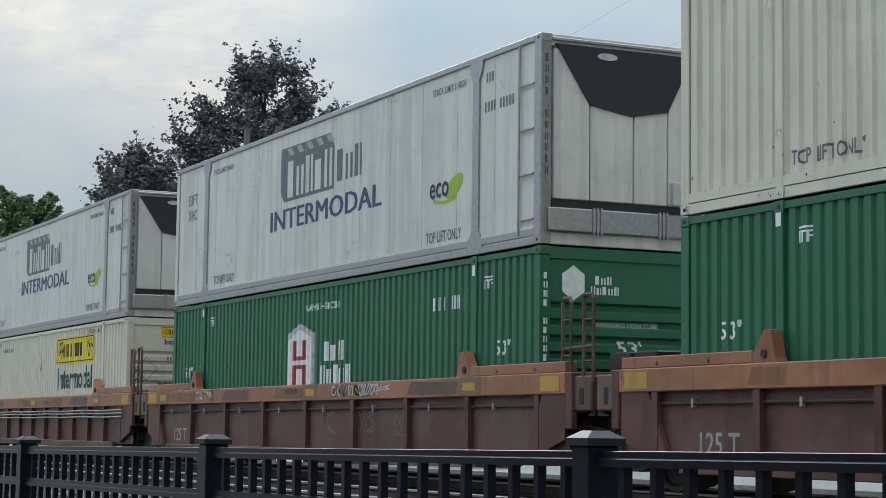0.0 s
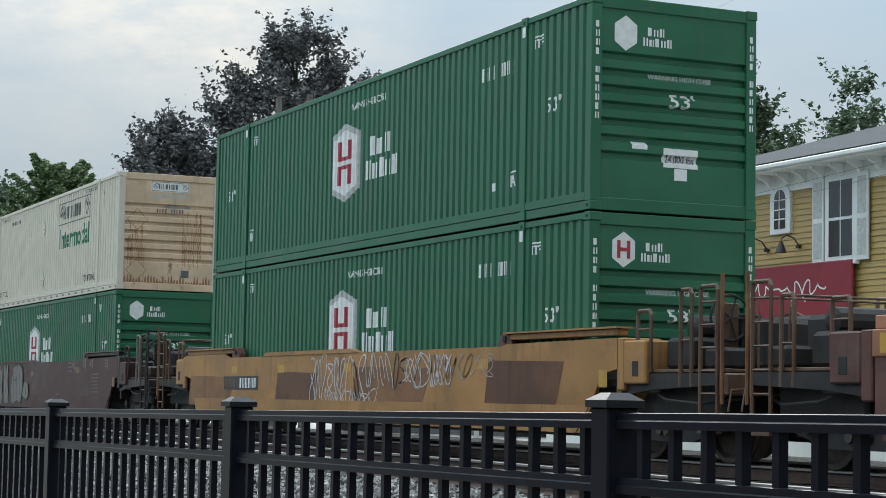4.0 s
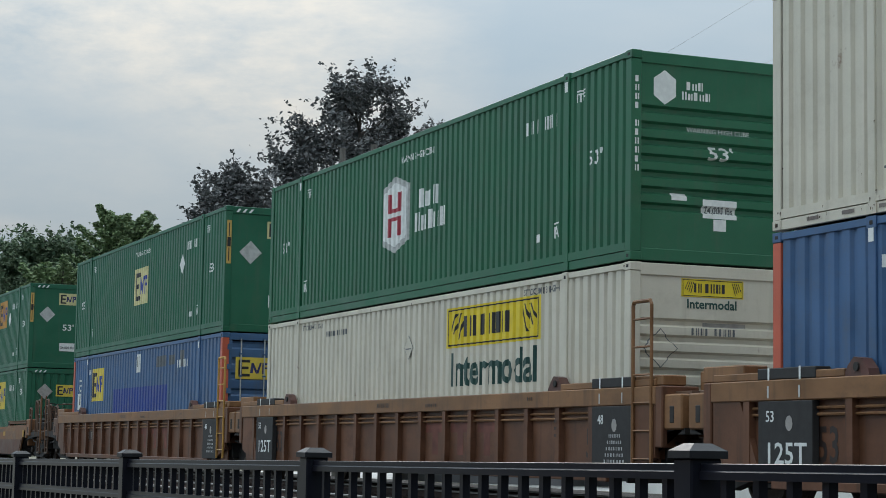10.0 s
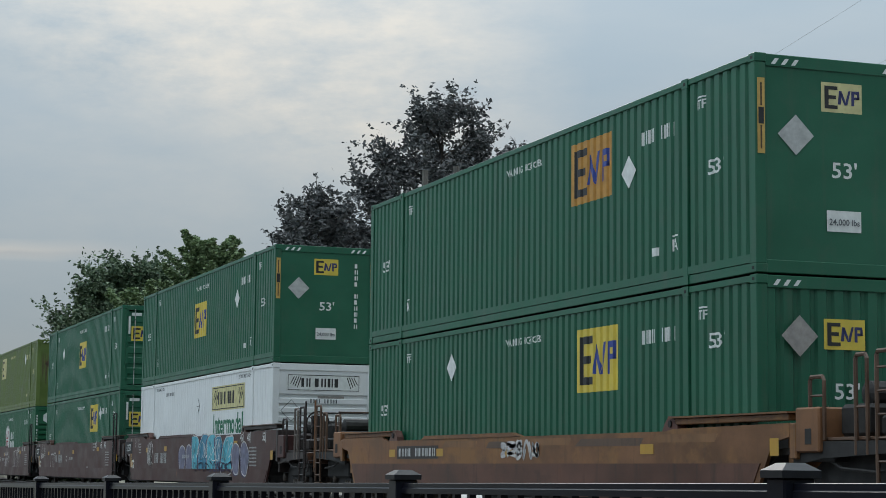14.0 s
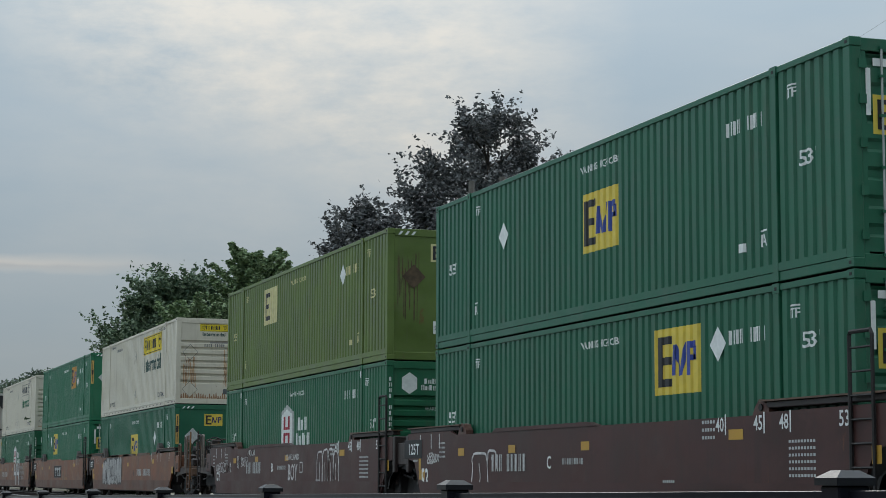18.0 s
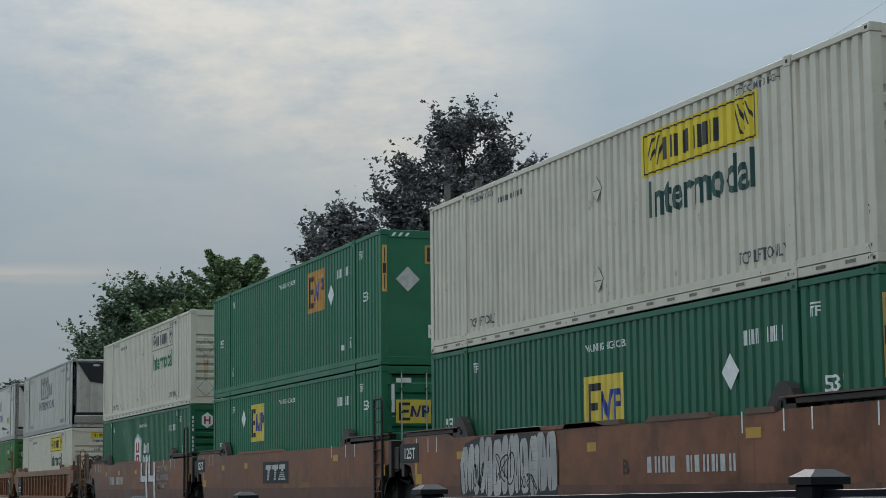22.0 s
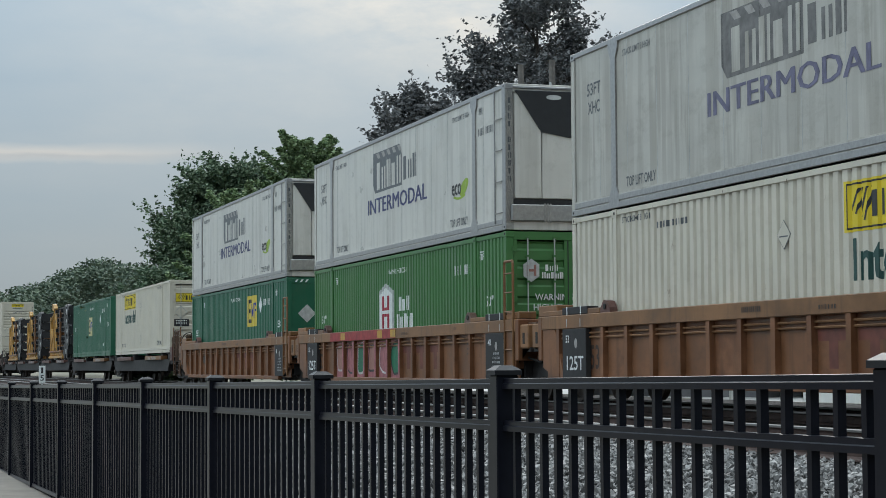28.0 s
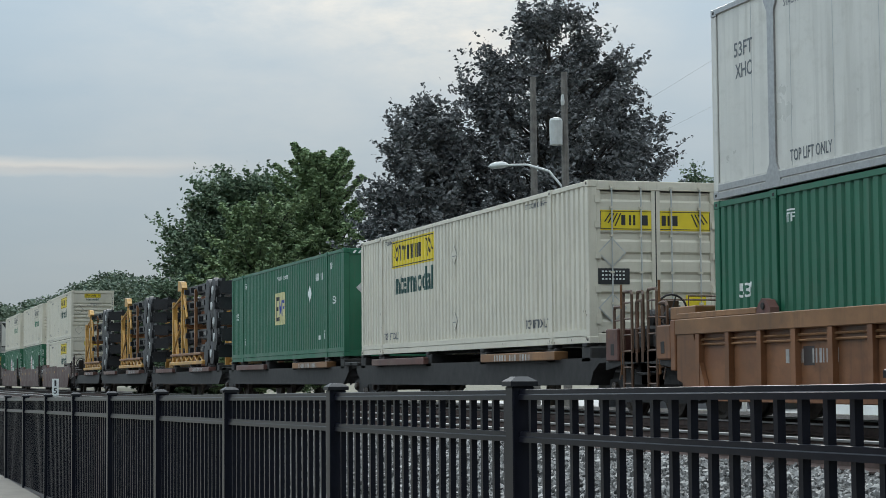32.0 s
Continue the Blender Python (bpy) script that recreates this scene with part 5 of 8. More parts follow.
def add_truck(car, x):
    bol = part("truck", box(x - 0.2, x + 0.2, -1.15, 1.15, 0.42, 0.70, 0.02), black_steel, car, "sooty steel truck")
    for s in (-1, 1):
        y = s * 1.05
        part("sideframe", extrude_xz([(x + u, w) for u, w in sideframe_outline()], y - 0.08, y + 0.08), black_steel, bol)
        bm = bmesh.new()
        for k in (-0.16, 0.0, 0.16):
            lathe_y([(0.07, y - 0.1 - 0.02), (0.07, y + 0.12)], 8, (x + k, 0, 0.38), bm)
        part("spring", bm, wheel_steel, bol)
        for dx in (-0.89, 0.89):
            prof = [(0.15, -0.07), (0.36, -0.03), (0.40, -0.07), (0.457, -0.065), (0.46, 0.03), (0.485, 0.045), (0.485, 0.07), (0.40, 0.07), (0.2, 0.05)]
            part("wheel", lathe_y([(r, s * 0.76 + q * -s) for r, q in prof], 24, (x + dx, 0, 0.46)), wheel_steel, bol)
            part("bearing_cap", lathe_y([(0.10, s * 1.12), (0.10, s * 1.20), (0.06, s * 1.22)], 10, (x + dx, 0, 0.48)), wheel_steel, bol)
    for dx in (-0.89, 0.89):
        part("axle", lathe_y([(0.08, -1.1), (0.08, 1.1)], 8, (x + dx, 0, 0.46)), wheel_steel, bol)


RUNGS = {}


def add_ladder(car, name, x, y, z0, z1, w, n, material):
    """A bent grab rail with n rungs, each a piece of its own on the side towards the fence."""
    bm = tube([(x - w / 2, y, z0), (x - w / 2, y, z1), (x - w / 2 + 0.03, y, z1 + 0.05), (x + w / 2 - 0.03, y, z1 + 0.05), (x + w / 2, y, z1), (x + w / 2, y, z0)], 0.027, 6)
    if y > 0:
        for i in range(n):
            z = z0 + (z1 - z0) * (i + 0.5) / n
            tube([(x - w / 2, y, z), (x + w / 2, y, z)], 0.015, 5, bm)
        return part(name, bm, material, car)
    rail = part(name, bm, material, car)
    for i in range(n):
        key = (w, material.name)
        if key not in RUNGS:
            me = bpy.data.meshes.new("rung")
            bm = tube([(-w / 2, 0, 0), (w / 2, 0, 0)], 0.015, 5)
            bm.to_mesh(me)
            bm.free()
            RUNGS[key] = me
        r = part("rung", RUNGS[key], material, rail)
        r.location = (x, y, z0 + (z1 - z0) * (i + 0.5) / n)
    return rail


def end_platform(car, s, body, chord, wheel, x0):
    """The coupled end of a car beyond its load: sill, walkway, grab irons, ladders, hand brake, coupler. s: +1 leading, -1 trailing."""
    def X(a, b):
        return (min(s * a, s * b), max(s * a, s * b))
    dark = body is brown_car
    grime = soot_brown if dark else grimy_tan
    low = soot_brown if dark or body is red_brown_car else black_steel
    chord = body if chord is yellow_car or chord is ochre_car else chord
    part("end_sill", box(*X(x0, 11.55), -0.32, 0.32, 0.55, 1.05, 0.02), black_steel, car)
    part("bolster", box(*X(9.5, 10.1), -1.42, 1.42, 0.82, 1.06, 0.02), low, car)
    part("walkway", box(*X(x0 + 0.1, 11.5), -1.40, 1.40, 1.07, 1.11, 0.006), grime, car)
    part("end_beam", box(*X(11.4, 11.58), -1.42, 1.42, 0.80, 1.06, 0.02), grime, car)
    part("side_sill", extrude_xz([(s * 9.2, 1.06), (s * 9.2, 0.78), (s * 9.9, 0.86), (s * 11.4, 0.92), (s * 11.4, 1.06)], -1.44, -1.40), low, car)
    for y in (-1, 1):
        a, b = sorted((y * 1.495, y * 1.02))
        cap = part("end_post", box(*X(9.34, 9.88), a, b, 0.93, 1.47, 0.02), body, car)
        part("slot", box(*X(9.56, 9.72), min(y * 1.50, y * 1.47), max(y * 1.50, y * 1.47), 1.02, 1.22, 0.01), black_steel, cap)
    # dark brake gear on the deck; a solid black block added over the axles
    part("brake_beam", box(*X(9.6, 11.2), -1.22, 1.22, 0.50, 1.04, 0.04), black_steel, car)
    part("gear_case", box(*X(9.95, 10.55), -1.25, 0.85, 1.11, 1.50, 0.05), low, car)
    part("gear_case", box(*X(10.62, 11.30), -0.80, 1.20, 1.11, 1.72, 0.06), black_steel, car)
    part("gear_case", box(*X(10.9, 11.35), -1.30, -0.95, 1.11, 1.36, 0.04), low, car)
    part("reservoir", tube([(s * 10.0, 0.35, 1.62), (s * 11.2, 0.35, 1.62)], 0.19, 12), low, car)
    part("reservoir", lathe_y([(0.05, -1.15), (0.15, -1.10), (0.15, -0.3), (0.05, -0.25)], 12, (s * 10.35, 0, 1.62)), black_steel, car)
    part("coupler", box(*X(11.5, 11.95), -0.13, 0.13, 0.66, 0.92, 0.04), black_steel, car)
    part("air_hose", tube([(s * 11.5, -0.45, 0.7), (s * 11.7, -0.5, 0.35), (s * 11.9, -0.3, 0.3), (s * 11.93, -0.12, 0.5)], 0.03, 6), black_steel, car)
    part("uncoupling_lever", tube([(s * 11.62, -1.42, 0.62), (s * 11.62, -1.38, 0.86), (s * 11.64, -0.6, 0.9), (s * 11.7, -0.1, 0.95)], 0.016, 6), grime, car)
    part("wheel_guard", extrude_xz([(s * u, w) for u, w in ((9.25, 1.0), (8.75, 0.98), (8.42, 0.84), (8.25, 0.52), (8.33, 0.52), (8.5, 0.76), (8.78, 0.9), (9.25, 0.92))], -1.40, -1.0), black_steel, car)
    for y in (-1.43, 1.43):
        add_ladder(car, "ladder", s * 11.22, y, 0.42, 2.02, 0.36, 6, grime)
        add_ladder(car, "grab_iron", s * 10.72, y, 0.9, 2.0 if wheel else 1.85, 0.24, 1, worn_tape if dark or body is red_brown_car else grime)
        add_ladder(car, "grab_iron", s * 9.75, y, 1.08, 1.78, 0.32, 2, grime)
        part("grab_post", tube([(s * 11.5, y, 0.7), (s * 11.5, y, 2.2)], 0.024, 6), grime if dark else ochre_car, car)
        part("step", box(s * 11.22 - 0.2, s * 11.22 + 0.2, y - 0.03, y + 0.05, 0.36, 0.40), grime, car)
    part("hand_rail", tube([(s * 11.45, -0.9, 1.1), (s * 11.45, -0.9, 1.95), (s * 11.45, 0.9, 1.95), (s * 11.45, 0.9, 1.1)], 0.016, 6), grime, car)
    part("brake_pipe", tube([(s * 9.4, -1.3, 1.0), (s * 10.2, -1.38, 0.74), (s * 10.9, -1.36, 0.7), (s * 11.5, -1.1, 0.78)], 0.022, 6), black_steel, car)
    if wheel:
        bw = bmesh.new()
        n = 20
        ring = [(s * 11.0, -1.0 + 0.27 * math.cos(2 * math.pi * k / n), 1.72 + 0.27 * math.sin(2 * math.pi * k / n)) for k in range(n + 1)]
        tube(ring, 0.018, 6, bw)
        for k in range(5):
            a = 2 * math.pi * k / 5
            tube([(s * 11.0, -1.0, 1.72), (s * 11.0, -1.0 + 0.27 * math.cos(a), 1.72 + 0.27 * math.sin(a))], 0.013, 5, bw)
        part("brake_wheel", bw, black_steel, car)
        part("brake_stand", box(s * 10.9 - 0.06, s * 10.9 + 0.06, -1.12, -0.85, 1.1, 1.9, 0.01), grime, car)
        part("brake_chain_box", box(*X(10.78, 11.0), -0.82, -0.55, 1.1, 1.78, 0.02), black_steel, car)
        part("air_tank", lathe_y([(0.05, -0.5), (0.2, -0.45), (0.2, 0.35), (0.05, 0.4)], 12, (s * 10.4, -0.3, 1.42)), black_steel, car)
        part("brake_valve", box(*X(10.15, 10.75), 0.3, 0.9, 1.12, 1.62, 0.03), black_steel, car)
        part("brake_cylinder", tube([(s * 9.5, -0.9, 1.3), (s * 10.2, -0.9, 1.3)], 0.16, 12), black_steel, car)
        part("tool_box", box(*X(9.42, 10.05), -0.7, 0.5, 1.12, 1.78 if dark else 1.5, 0.03), grime, car)
        for k, (y, z) in enumerate(((-0.6, 1.2), (-0.2, 1.75), (0.3, 1.3), (0.7, 1.82))):
            part("brake_rod", tube([(s * 9.4, y, z), (s * 10.0, y - 0.1, z + 0.06), (s * 11.3, y - 0.15, 1.18 + 0.1 * k)], 0.02, 5), grime, car)
    else:
        part("tool_box", box(*X(9.45, 10.1), -0.5, 0.7, 1.12, 1.42, 0.03), grime, car)


def guide_casting(car, x, z, body, rise=1.0):
    """Hinged guide lump on the top of the side; the higher ones are pointed fins."""
    for y in (-1, 1):
        pts = [(x - 0.24, z), (x + 0.24, z), (x + 0.22, z + 0.08), (x + 0.10, z + 0.19), (x - 0.04, z + 0.21), (x - 0.15, z + 0.12)]
        if rise > 1.0:
            f = 1 if x > 0 else -1
            pts = [(x - f * 0.26, z), (x + f * 0.24, z), (x + f * 0.20, z + 0.10), (x - f * 0.02, z + 0.21 * rise), (x - f * 0.14, z + 0.20 * rise), (x - f * 0.22, z + 0.06)]
        if rise < 1.0:
            f = 1 if x > 0 else -1
            pts = [(x - f * 0.40, z), (x + f * 0.42, z), (x + f * 0.40, z + 0.14), (x + f * 0.30, z + 0.29), (x + f * 0.14, z + 0.38), (x - f * 0.02, z + 0.38), (x - f * 0.18, z + 0.27), (x - f * 0.34, z + 0.09)]
        a, b = sorted((y * 1.47, y * 1.33))
        g = part("box_guide", extrude_xz(pts, a, b), rust_car if rise == 1.0 else soot_brown if rise < 1.0 else salmon_rail, car)
        part("pin", lathe_y([(0.05, min(a, b) - 0.02), (0.05, max(a, b) + 0.02)], 10, (x + 0.02, 0, z + 0.1)), black_steel, g)


def flat_side_mark(car, shape, x, z, material, lift=0.006, y=None, name="marking", label=""):
    return part(name, flat_decal(shape, (x, (-HALF_W if y is None else y), z), "s", lift), material, car, label)


def ribbed_car(label, body, chord, lead, trail, frames, wheel_at=0, upper=(1.30, 1.54), stencil=True, ribs=9, conduits=False, ladder=None):
    """One unit of a ribbed well car. lead, trail: a coupled end with platform there."""
    car = empty("well_car", label, "well car", "cars of the train")
    z0, z1 = upper
    hw = 9.15
    for s in (-1, 1):
        ya, yb = sorted((s * HALF_W, s * (HALF_W - 0.14)))
        part("top_chord", box(-hw, hw, ya, yb, z0, z1, 0.012), chord, car)
        a, b = sorted((s * (HALF_W - 0.10), s * (HALF_W - 0.125)))
        part("side_plate", box(-hw + 0.05, hw - 0.05, a, b, 0.36, z0 + 0.02), body, car)
        a, b = sorted((s * HALF_W, s * (HALF_W - 0.12)))
        part("bottom_chord", box(-7.8, 7.8, a, b, 0.25 if body is rust_car else 0.29, 0.40, 0.012), body, car)
        me = None
        for i in range(17 if stencil else ribs):
            x = -8.35 + i * 16.704 / (16 if stencil else ribs - 1)
            if me is None:
                bm = bmesh.new()
                for u, w in ((-0.065, 0.065),):
                    quad_box(bm, u, w, min(0, s * -0.1), max(0, s * -0.1), 0.40, z0)
                me = bpy.data.meshes.new("rib")
                bm.to_mesh(me)
                bm.free()
            r = part("rib", me, body, car)
            r.location = (x, s * (HALF_W - 0.012), 0)
        for z in (z0 - 0.085, z0 - 0.16) if stencil else (z0 - 0.14,):
            part("pipe", tube([(-8.3, s * (HALF_W - 0.07), z), (8.3, s * (HALF_W - 0.07), z)], 0.018, 6), tan_rail if stencil else rail_rust, car)
        if conduits:
            for z in (1.11, 1.04, 0.96):
                part("pipe", tube([(-8.6 + 1.72 * k, s * (HALF_W + 0.02), z - (0.012 if k % 2 else 0.0)) for k in range(11)], 0.017, 6), tape_grey, car)
        for i in range(8 if not stencil else 0):
            part("pipe_clip", box(-7.6 + 2.088 * i, -7.56 + 2.088 * i, min(s * (HALF_W - 0.12), s * (HALF_W - 0.04)), max(s * (HALF_W - 0.12), s * (HALF_W - 0.04)), z0 - 0.19, z0 - 0.09), tape_grey, car)
        # lower corner cut for the wheels
        for e in (-1, 1):
            pts = [(e * 9.12, 0.62), (e * 9.12, z0), (e * 8.5, z0), (e * 8.05, 0.40), (e * 8.35, 0.40)]
            a, b = sorted((s * (HALF_W - 0.02), s * (HALF_W - 0.09)))
            part("corner_gusset", extrude_xz(pts, a, b), body, car)
            part("end_cap", box(min(e * 9.15, e * 9.33), max(e * 9.15, e * 9.33), min(s * HALF_W, s * 0.95), max(s * HALF_W, s * 0.95), 0.75, z1, 0.015), body, car)
    part("floor", box(-8.2, 8.2, -1.38, 1.38, 0.30, 0.35), black_steel, car)
    for x in (-8.15, 8.15):
        part("well_end", box(x - 0.025, x + 0.025, -1.36, 1.36, 0.28, 1.15), black_steel, car)
    for x in (-9.0, 9.0):
        part("end_wall", box(x - 0.06, x + 0.06, -1.36, 1.36, 0.6, z1 - 0.1, 0.01), body, car)
    for e in (-1, 1):
        z = z1 + 0.002
        for s in (-1, 1):
            a, b = sorted((s * 1.48, s * 1.30))
            part("top_pad", box(min(e * 6.35, e * 9.12), max(e * 6.35, e * 9.12), a, b, z, z + (0.09 if stencil else 0.14), 0.01), chord, car)
        guide_casting(car, e * 6.15, z1, body, 1.0 if stencil else 1.75)
    ends(car, body, chord, lead, trail, wheel_at, ladder or tan_rail)
    if stencil:
        for x in ((-7.50,) if not trail else ()) + ((7.95,) if not lead else ()):
            part("stencil_panel", box(x - 0.56, x + 0.56, -HALF_W - 0.006, -HALF_W + 0.09, 0.40, z0 - 0.005, 0.006), dark_panel, car, "black stencil panel with white lettering")
            flat_side_mark(car, word_shape("48" if x > 0 else "53", 0.17, 0.13), x - 0.30, 1.12, ink_white, 0.012, name="lettering")
            flat_side_mark(car, poly_shape([(0.075 * math.cos(k * 0.7), 0.09 * math.sin(k * 0.7)) for k in range(9)]), x + 0.10, 1.04, tape_grey, 0.012)
            if x > 0:
                for k, w in enumerate((0.34, 0.44, 0.50, 0.56, 0.62)):
                    flat_side_mark(car, bar_shape(7, w, 0.045), x + 0.12, 0.90 - 0.085 * k, ink_pale, 0.012)
            else:
                flat_side_mark(car, word_shape("125T", 0.80, 0.25), x + 0.06, 0.70, ink_white, 0.012, name="lettering")
            part("end_pad", box(x - 0.60, x + 0.60, -1.492, -1.28, z1 + 0.004, z1 + 0.135, 0.01), dark_panel, car)
            for k in (-0.35, 0.3):
                flat_side_mark(car, poly_shape(rect(-0.02, 0.02, -0.075, 0.075)), x + k, z1 + 0.07, ink_white, 0.0, y=-1.497)
                flat_side_mark(car, poly_shape(rect(-0.018, 0.018, -0.07, 0.07)), x + k, z0 + 0.1, ink_pale, 0.005)
            sx = 1 if x > 0 else -1
            flat_side_mark(car, word_shape("53", 0.40, 0.42), x - sx * 0.72, 0.80, soot_brown, 0.004, y=-HALF_W + 0.10, name="lettering")
    if stencil and (lead or trail):
        flat_side_mark(car, bar_shape(8, 1.56, 0.19, skip=(3,), gap=0.3), 4.25 if lead else -4.82, 0.93, tape_grey, 0.004, y=-HALF_W + 0.10)
        flat_side_mark(car, poly_shape(rect(-0.16, 0.16, -0.13, 0.13)), 4.05 if lead else -4.92, 0.93, soot_brown, 0.003, y=-HALF_W + 0.10, name="paint_patch")
    if stencil:
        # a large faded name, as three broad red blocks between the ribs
        for x, w in ((1.55, 0.42), (2.60, 0.40), (3.64, 0.36)):
            flat_side_mark(car, poly_shape(rect(-w, w, 0.10, 0.26), rect(-0.12, 0.12, -0.26, 0.10)), x, 0.86, faded_mark, 0.003, y=-HALF_W + 0.10, name="paint_patch", label="faded red block of an old name")
        for e in (-1, 1):
            a, b = (e * 8.5, e * 9.3) if e > 0 else (e * 9.4, e * 8.45)
            part("end_block", box(a, b, -1.46, -1.12, z1 + 0.004, z1 + (0.14 if e > 0 else 0.20), 0.015), chord, car)
    for x, n, w, h, z in ((-0.6, 10, 0.62, 0.08, z1 - 0.11), (1.6, 6, 0.5, 0.06, z1 - 0.14), (5.4, 3, 0.2, 0.05, z1 - 0.1)):
        flat_side_mark(car, bar_shape(n, w, h), x, z, soot_brown, 0.005)
    flat_side_mark(car, bar_shape(2, 0.1, 0.3, rows=3), 6.26, 0.98, soot_brown, 0.005)
    if not stencil:
        flat_side_mark(car, word_shape("125 T", 0.80, 0.26), -7.1, 0.60, tape_grey, 0.004, y=-HALF_W + 0.10, name="lettering")
        rng = random.Random(len(label) + int(lead) * 3 + int(trail) * 5)
        for k in range(5):
            w = rng.uniform(0.3, 0.9)
            flat_side_mark(car, poly_shape(((-w, -0.09), (w * 0.9, -0.1), (w, 0.08), (-w * 0.8, 0.1))), -6.4 + 2.9 * k + rng.uniform(-0.4, 0.4), z1 - 0.14, (ochre_car, grimy_tan, tan_rail)[k % 3], 0.003, name="paint_patch")
        for x in (-8.3, -7.2, 7.2, 8.3):
            flat_side_mark(car, poly_shape([(0.03 * math.cos(q * 0.7), 0.03 * math.sin(q * 0.7)) for q in range(9)]), x, z1 + 0.05, soot_brown, 0.004, y=-1.48)
        for x in (-8.75, 8.75):
            flat_side_mark(car, poly_shape(rect(-0.26, 0.26, -0.1, 0.1)), x, z1 - 0.14, safety_yellow, 0.005, name="reflector")
    return car


def ends(car, body, chord, lead, trail, wheel_at, ladder=None):
    add_truck(car, JOINT)
    if trail:
        add_truck(car, -JOINT)
    if lead:
        end_platform(car, 1, body, chord, wheel_at >= 0 and wheel_at != 2, 9.3)
    else:
        joint_boxes(car, 1, body, chord, ladder)
    if trail:
        end_platform(car, -1, body, chord, wheel_at == 2, 9.3)
    else:
        joint_boxes(car, -1, body, chord, ladder)


def joint_boxes(car, s, body, chord, ladder):
    """The end of a unit over a shared truck: deck boxes, ladders and a black fender."""
    ribbed = chord is not body
    red = chord is salmon_rail
    for y in (-1, 1):
        if ribbed:
            a, b = sorted((y * 1.46, y * 0.95))
            bx = part("joint_box", box(min(s * 9.22, s * 9.76), max(s * 9.22, s * 9.76), a, b, 0.98, 1.43, 0.02), grimy_tan if red else chord, car)
            part("slot", box(s * 9.52 - 0.06, s * 9.52 + 0.06, min(y * 1.466, y * 1.44), max(y * 1.466, y * 1.44), 1.06, 1.28, 0.01), black_steel, bx)
            a, b = sorted((y * 0.90, y * 0.45))
            part("joint_box", box(min(s * 9.25, s * 9.78), max(s * 9.25, s * 9.78), a, b, 1.10, 1.74, 0.02), soot_brown if red else chord, car)
        else:
            a, b = sorted((y * 1.44, y * 0.75))
            part("joint_box", box(min(s * 9.22, s * 9.76), max(s * 9.22, s * 9.76), a, b, 1.0, 1.46, 0.02), soot_brown, car)
        pts = [(s * 9.3, 1.0), (s * 9.78, 1.0), (s * 9.78, 0.92), (s * 9.05, 0.92), (s * 8.7, 0.7), (s * 8.6, 0.5), (s * 8.68, 0.5), (s * 8.82, 0.74)]
        a, b = sorted((y * 1.42, y * 1.0))
        part("fender", extrude_xz(pts, a, b), black_steel, car)
        part("brake_hanger", box(min(s * 8.72, s * 9.1), max(s * 8.72, s * 9.1), min(y * 1.30, y * 0.9), max(y * 1.30, y * 0.9), 0.42, 0.80, 0.02), black_steel, car)
    part("drawbar", box(min(s * 9.0, s * 9.83), max(s * 9.0, s * 9.83), -0.3, 0.3, 0.62, 0.95, 0.02), black_steel, car)
    part("cross_walk", box(min(s * 9.15, s * 9.75), max(s * 9.15, s * 9.75), -1.3, 1.3, 1.43, 1.47, 0.006), grimy_tan if ribbed else black_steel, car)
    part("air_pipe", tube([(s * 8.9, -1.2, 0.88), (s * 9.4, -1.3, 0.8), (s * 9.8, -1.2, 0.72)], 0.025, 6), black_steel, car)
    if s > 0:
        if red:
            for y in (-1.44, 1.44):
                add_ladder(car, "ladder", 9.10, y, 1.0, 2.38, 0.22, 3, grimy_tan)
                add_ladder(car, "grab_iron", 9.66, y, 1.35, 2.40, 0.24, 2, rust_car)
                part("grab_bar", tube([(9.0, y, 1.78), (9.8, y, 1.80)], 0.022, 6), grimy_tan, car)
        elif ribbed:
            for y in (-1.50, 1.50):
                add_ladder(car, "ladder", 8.80, y, 0.42, 2.60, 0.50, 6, ladder)
        else:
            for y in (-1.53, 1.53):
                add_ladder(car, "ladder", 8.58, y, 0.42, 2.42, 0.52, 7, black_steel)
    elif not ribbed:
        # dark plate over the wheels with the load class on it
        part("load_plate", box(-9.44, -8.28, -HALF_W - 0.010, -HALF_W + 0.03, 1.13, 1.50, 0.006), dark_panel, car, "black load plate with white lettering")
        flat_side_mark(car, word_shape("125T", 0.66, 0.22), -8.78, 1.31, ink_white, 0.014, name="lettering")
        flat_side_mark(car, poly_shape(rect(-0.07, 0.07, -0.12, 0.12)), -8.42, 1.0, safety_yellow, 0.005, name="reflector")
        flat_side_mark(car, poly_shape(rect(-0.19, 0.19, -0.1, 0.1)), -8.28, 0.80, safety_yellow, 0.005, name="reflector")


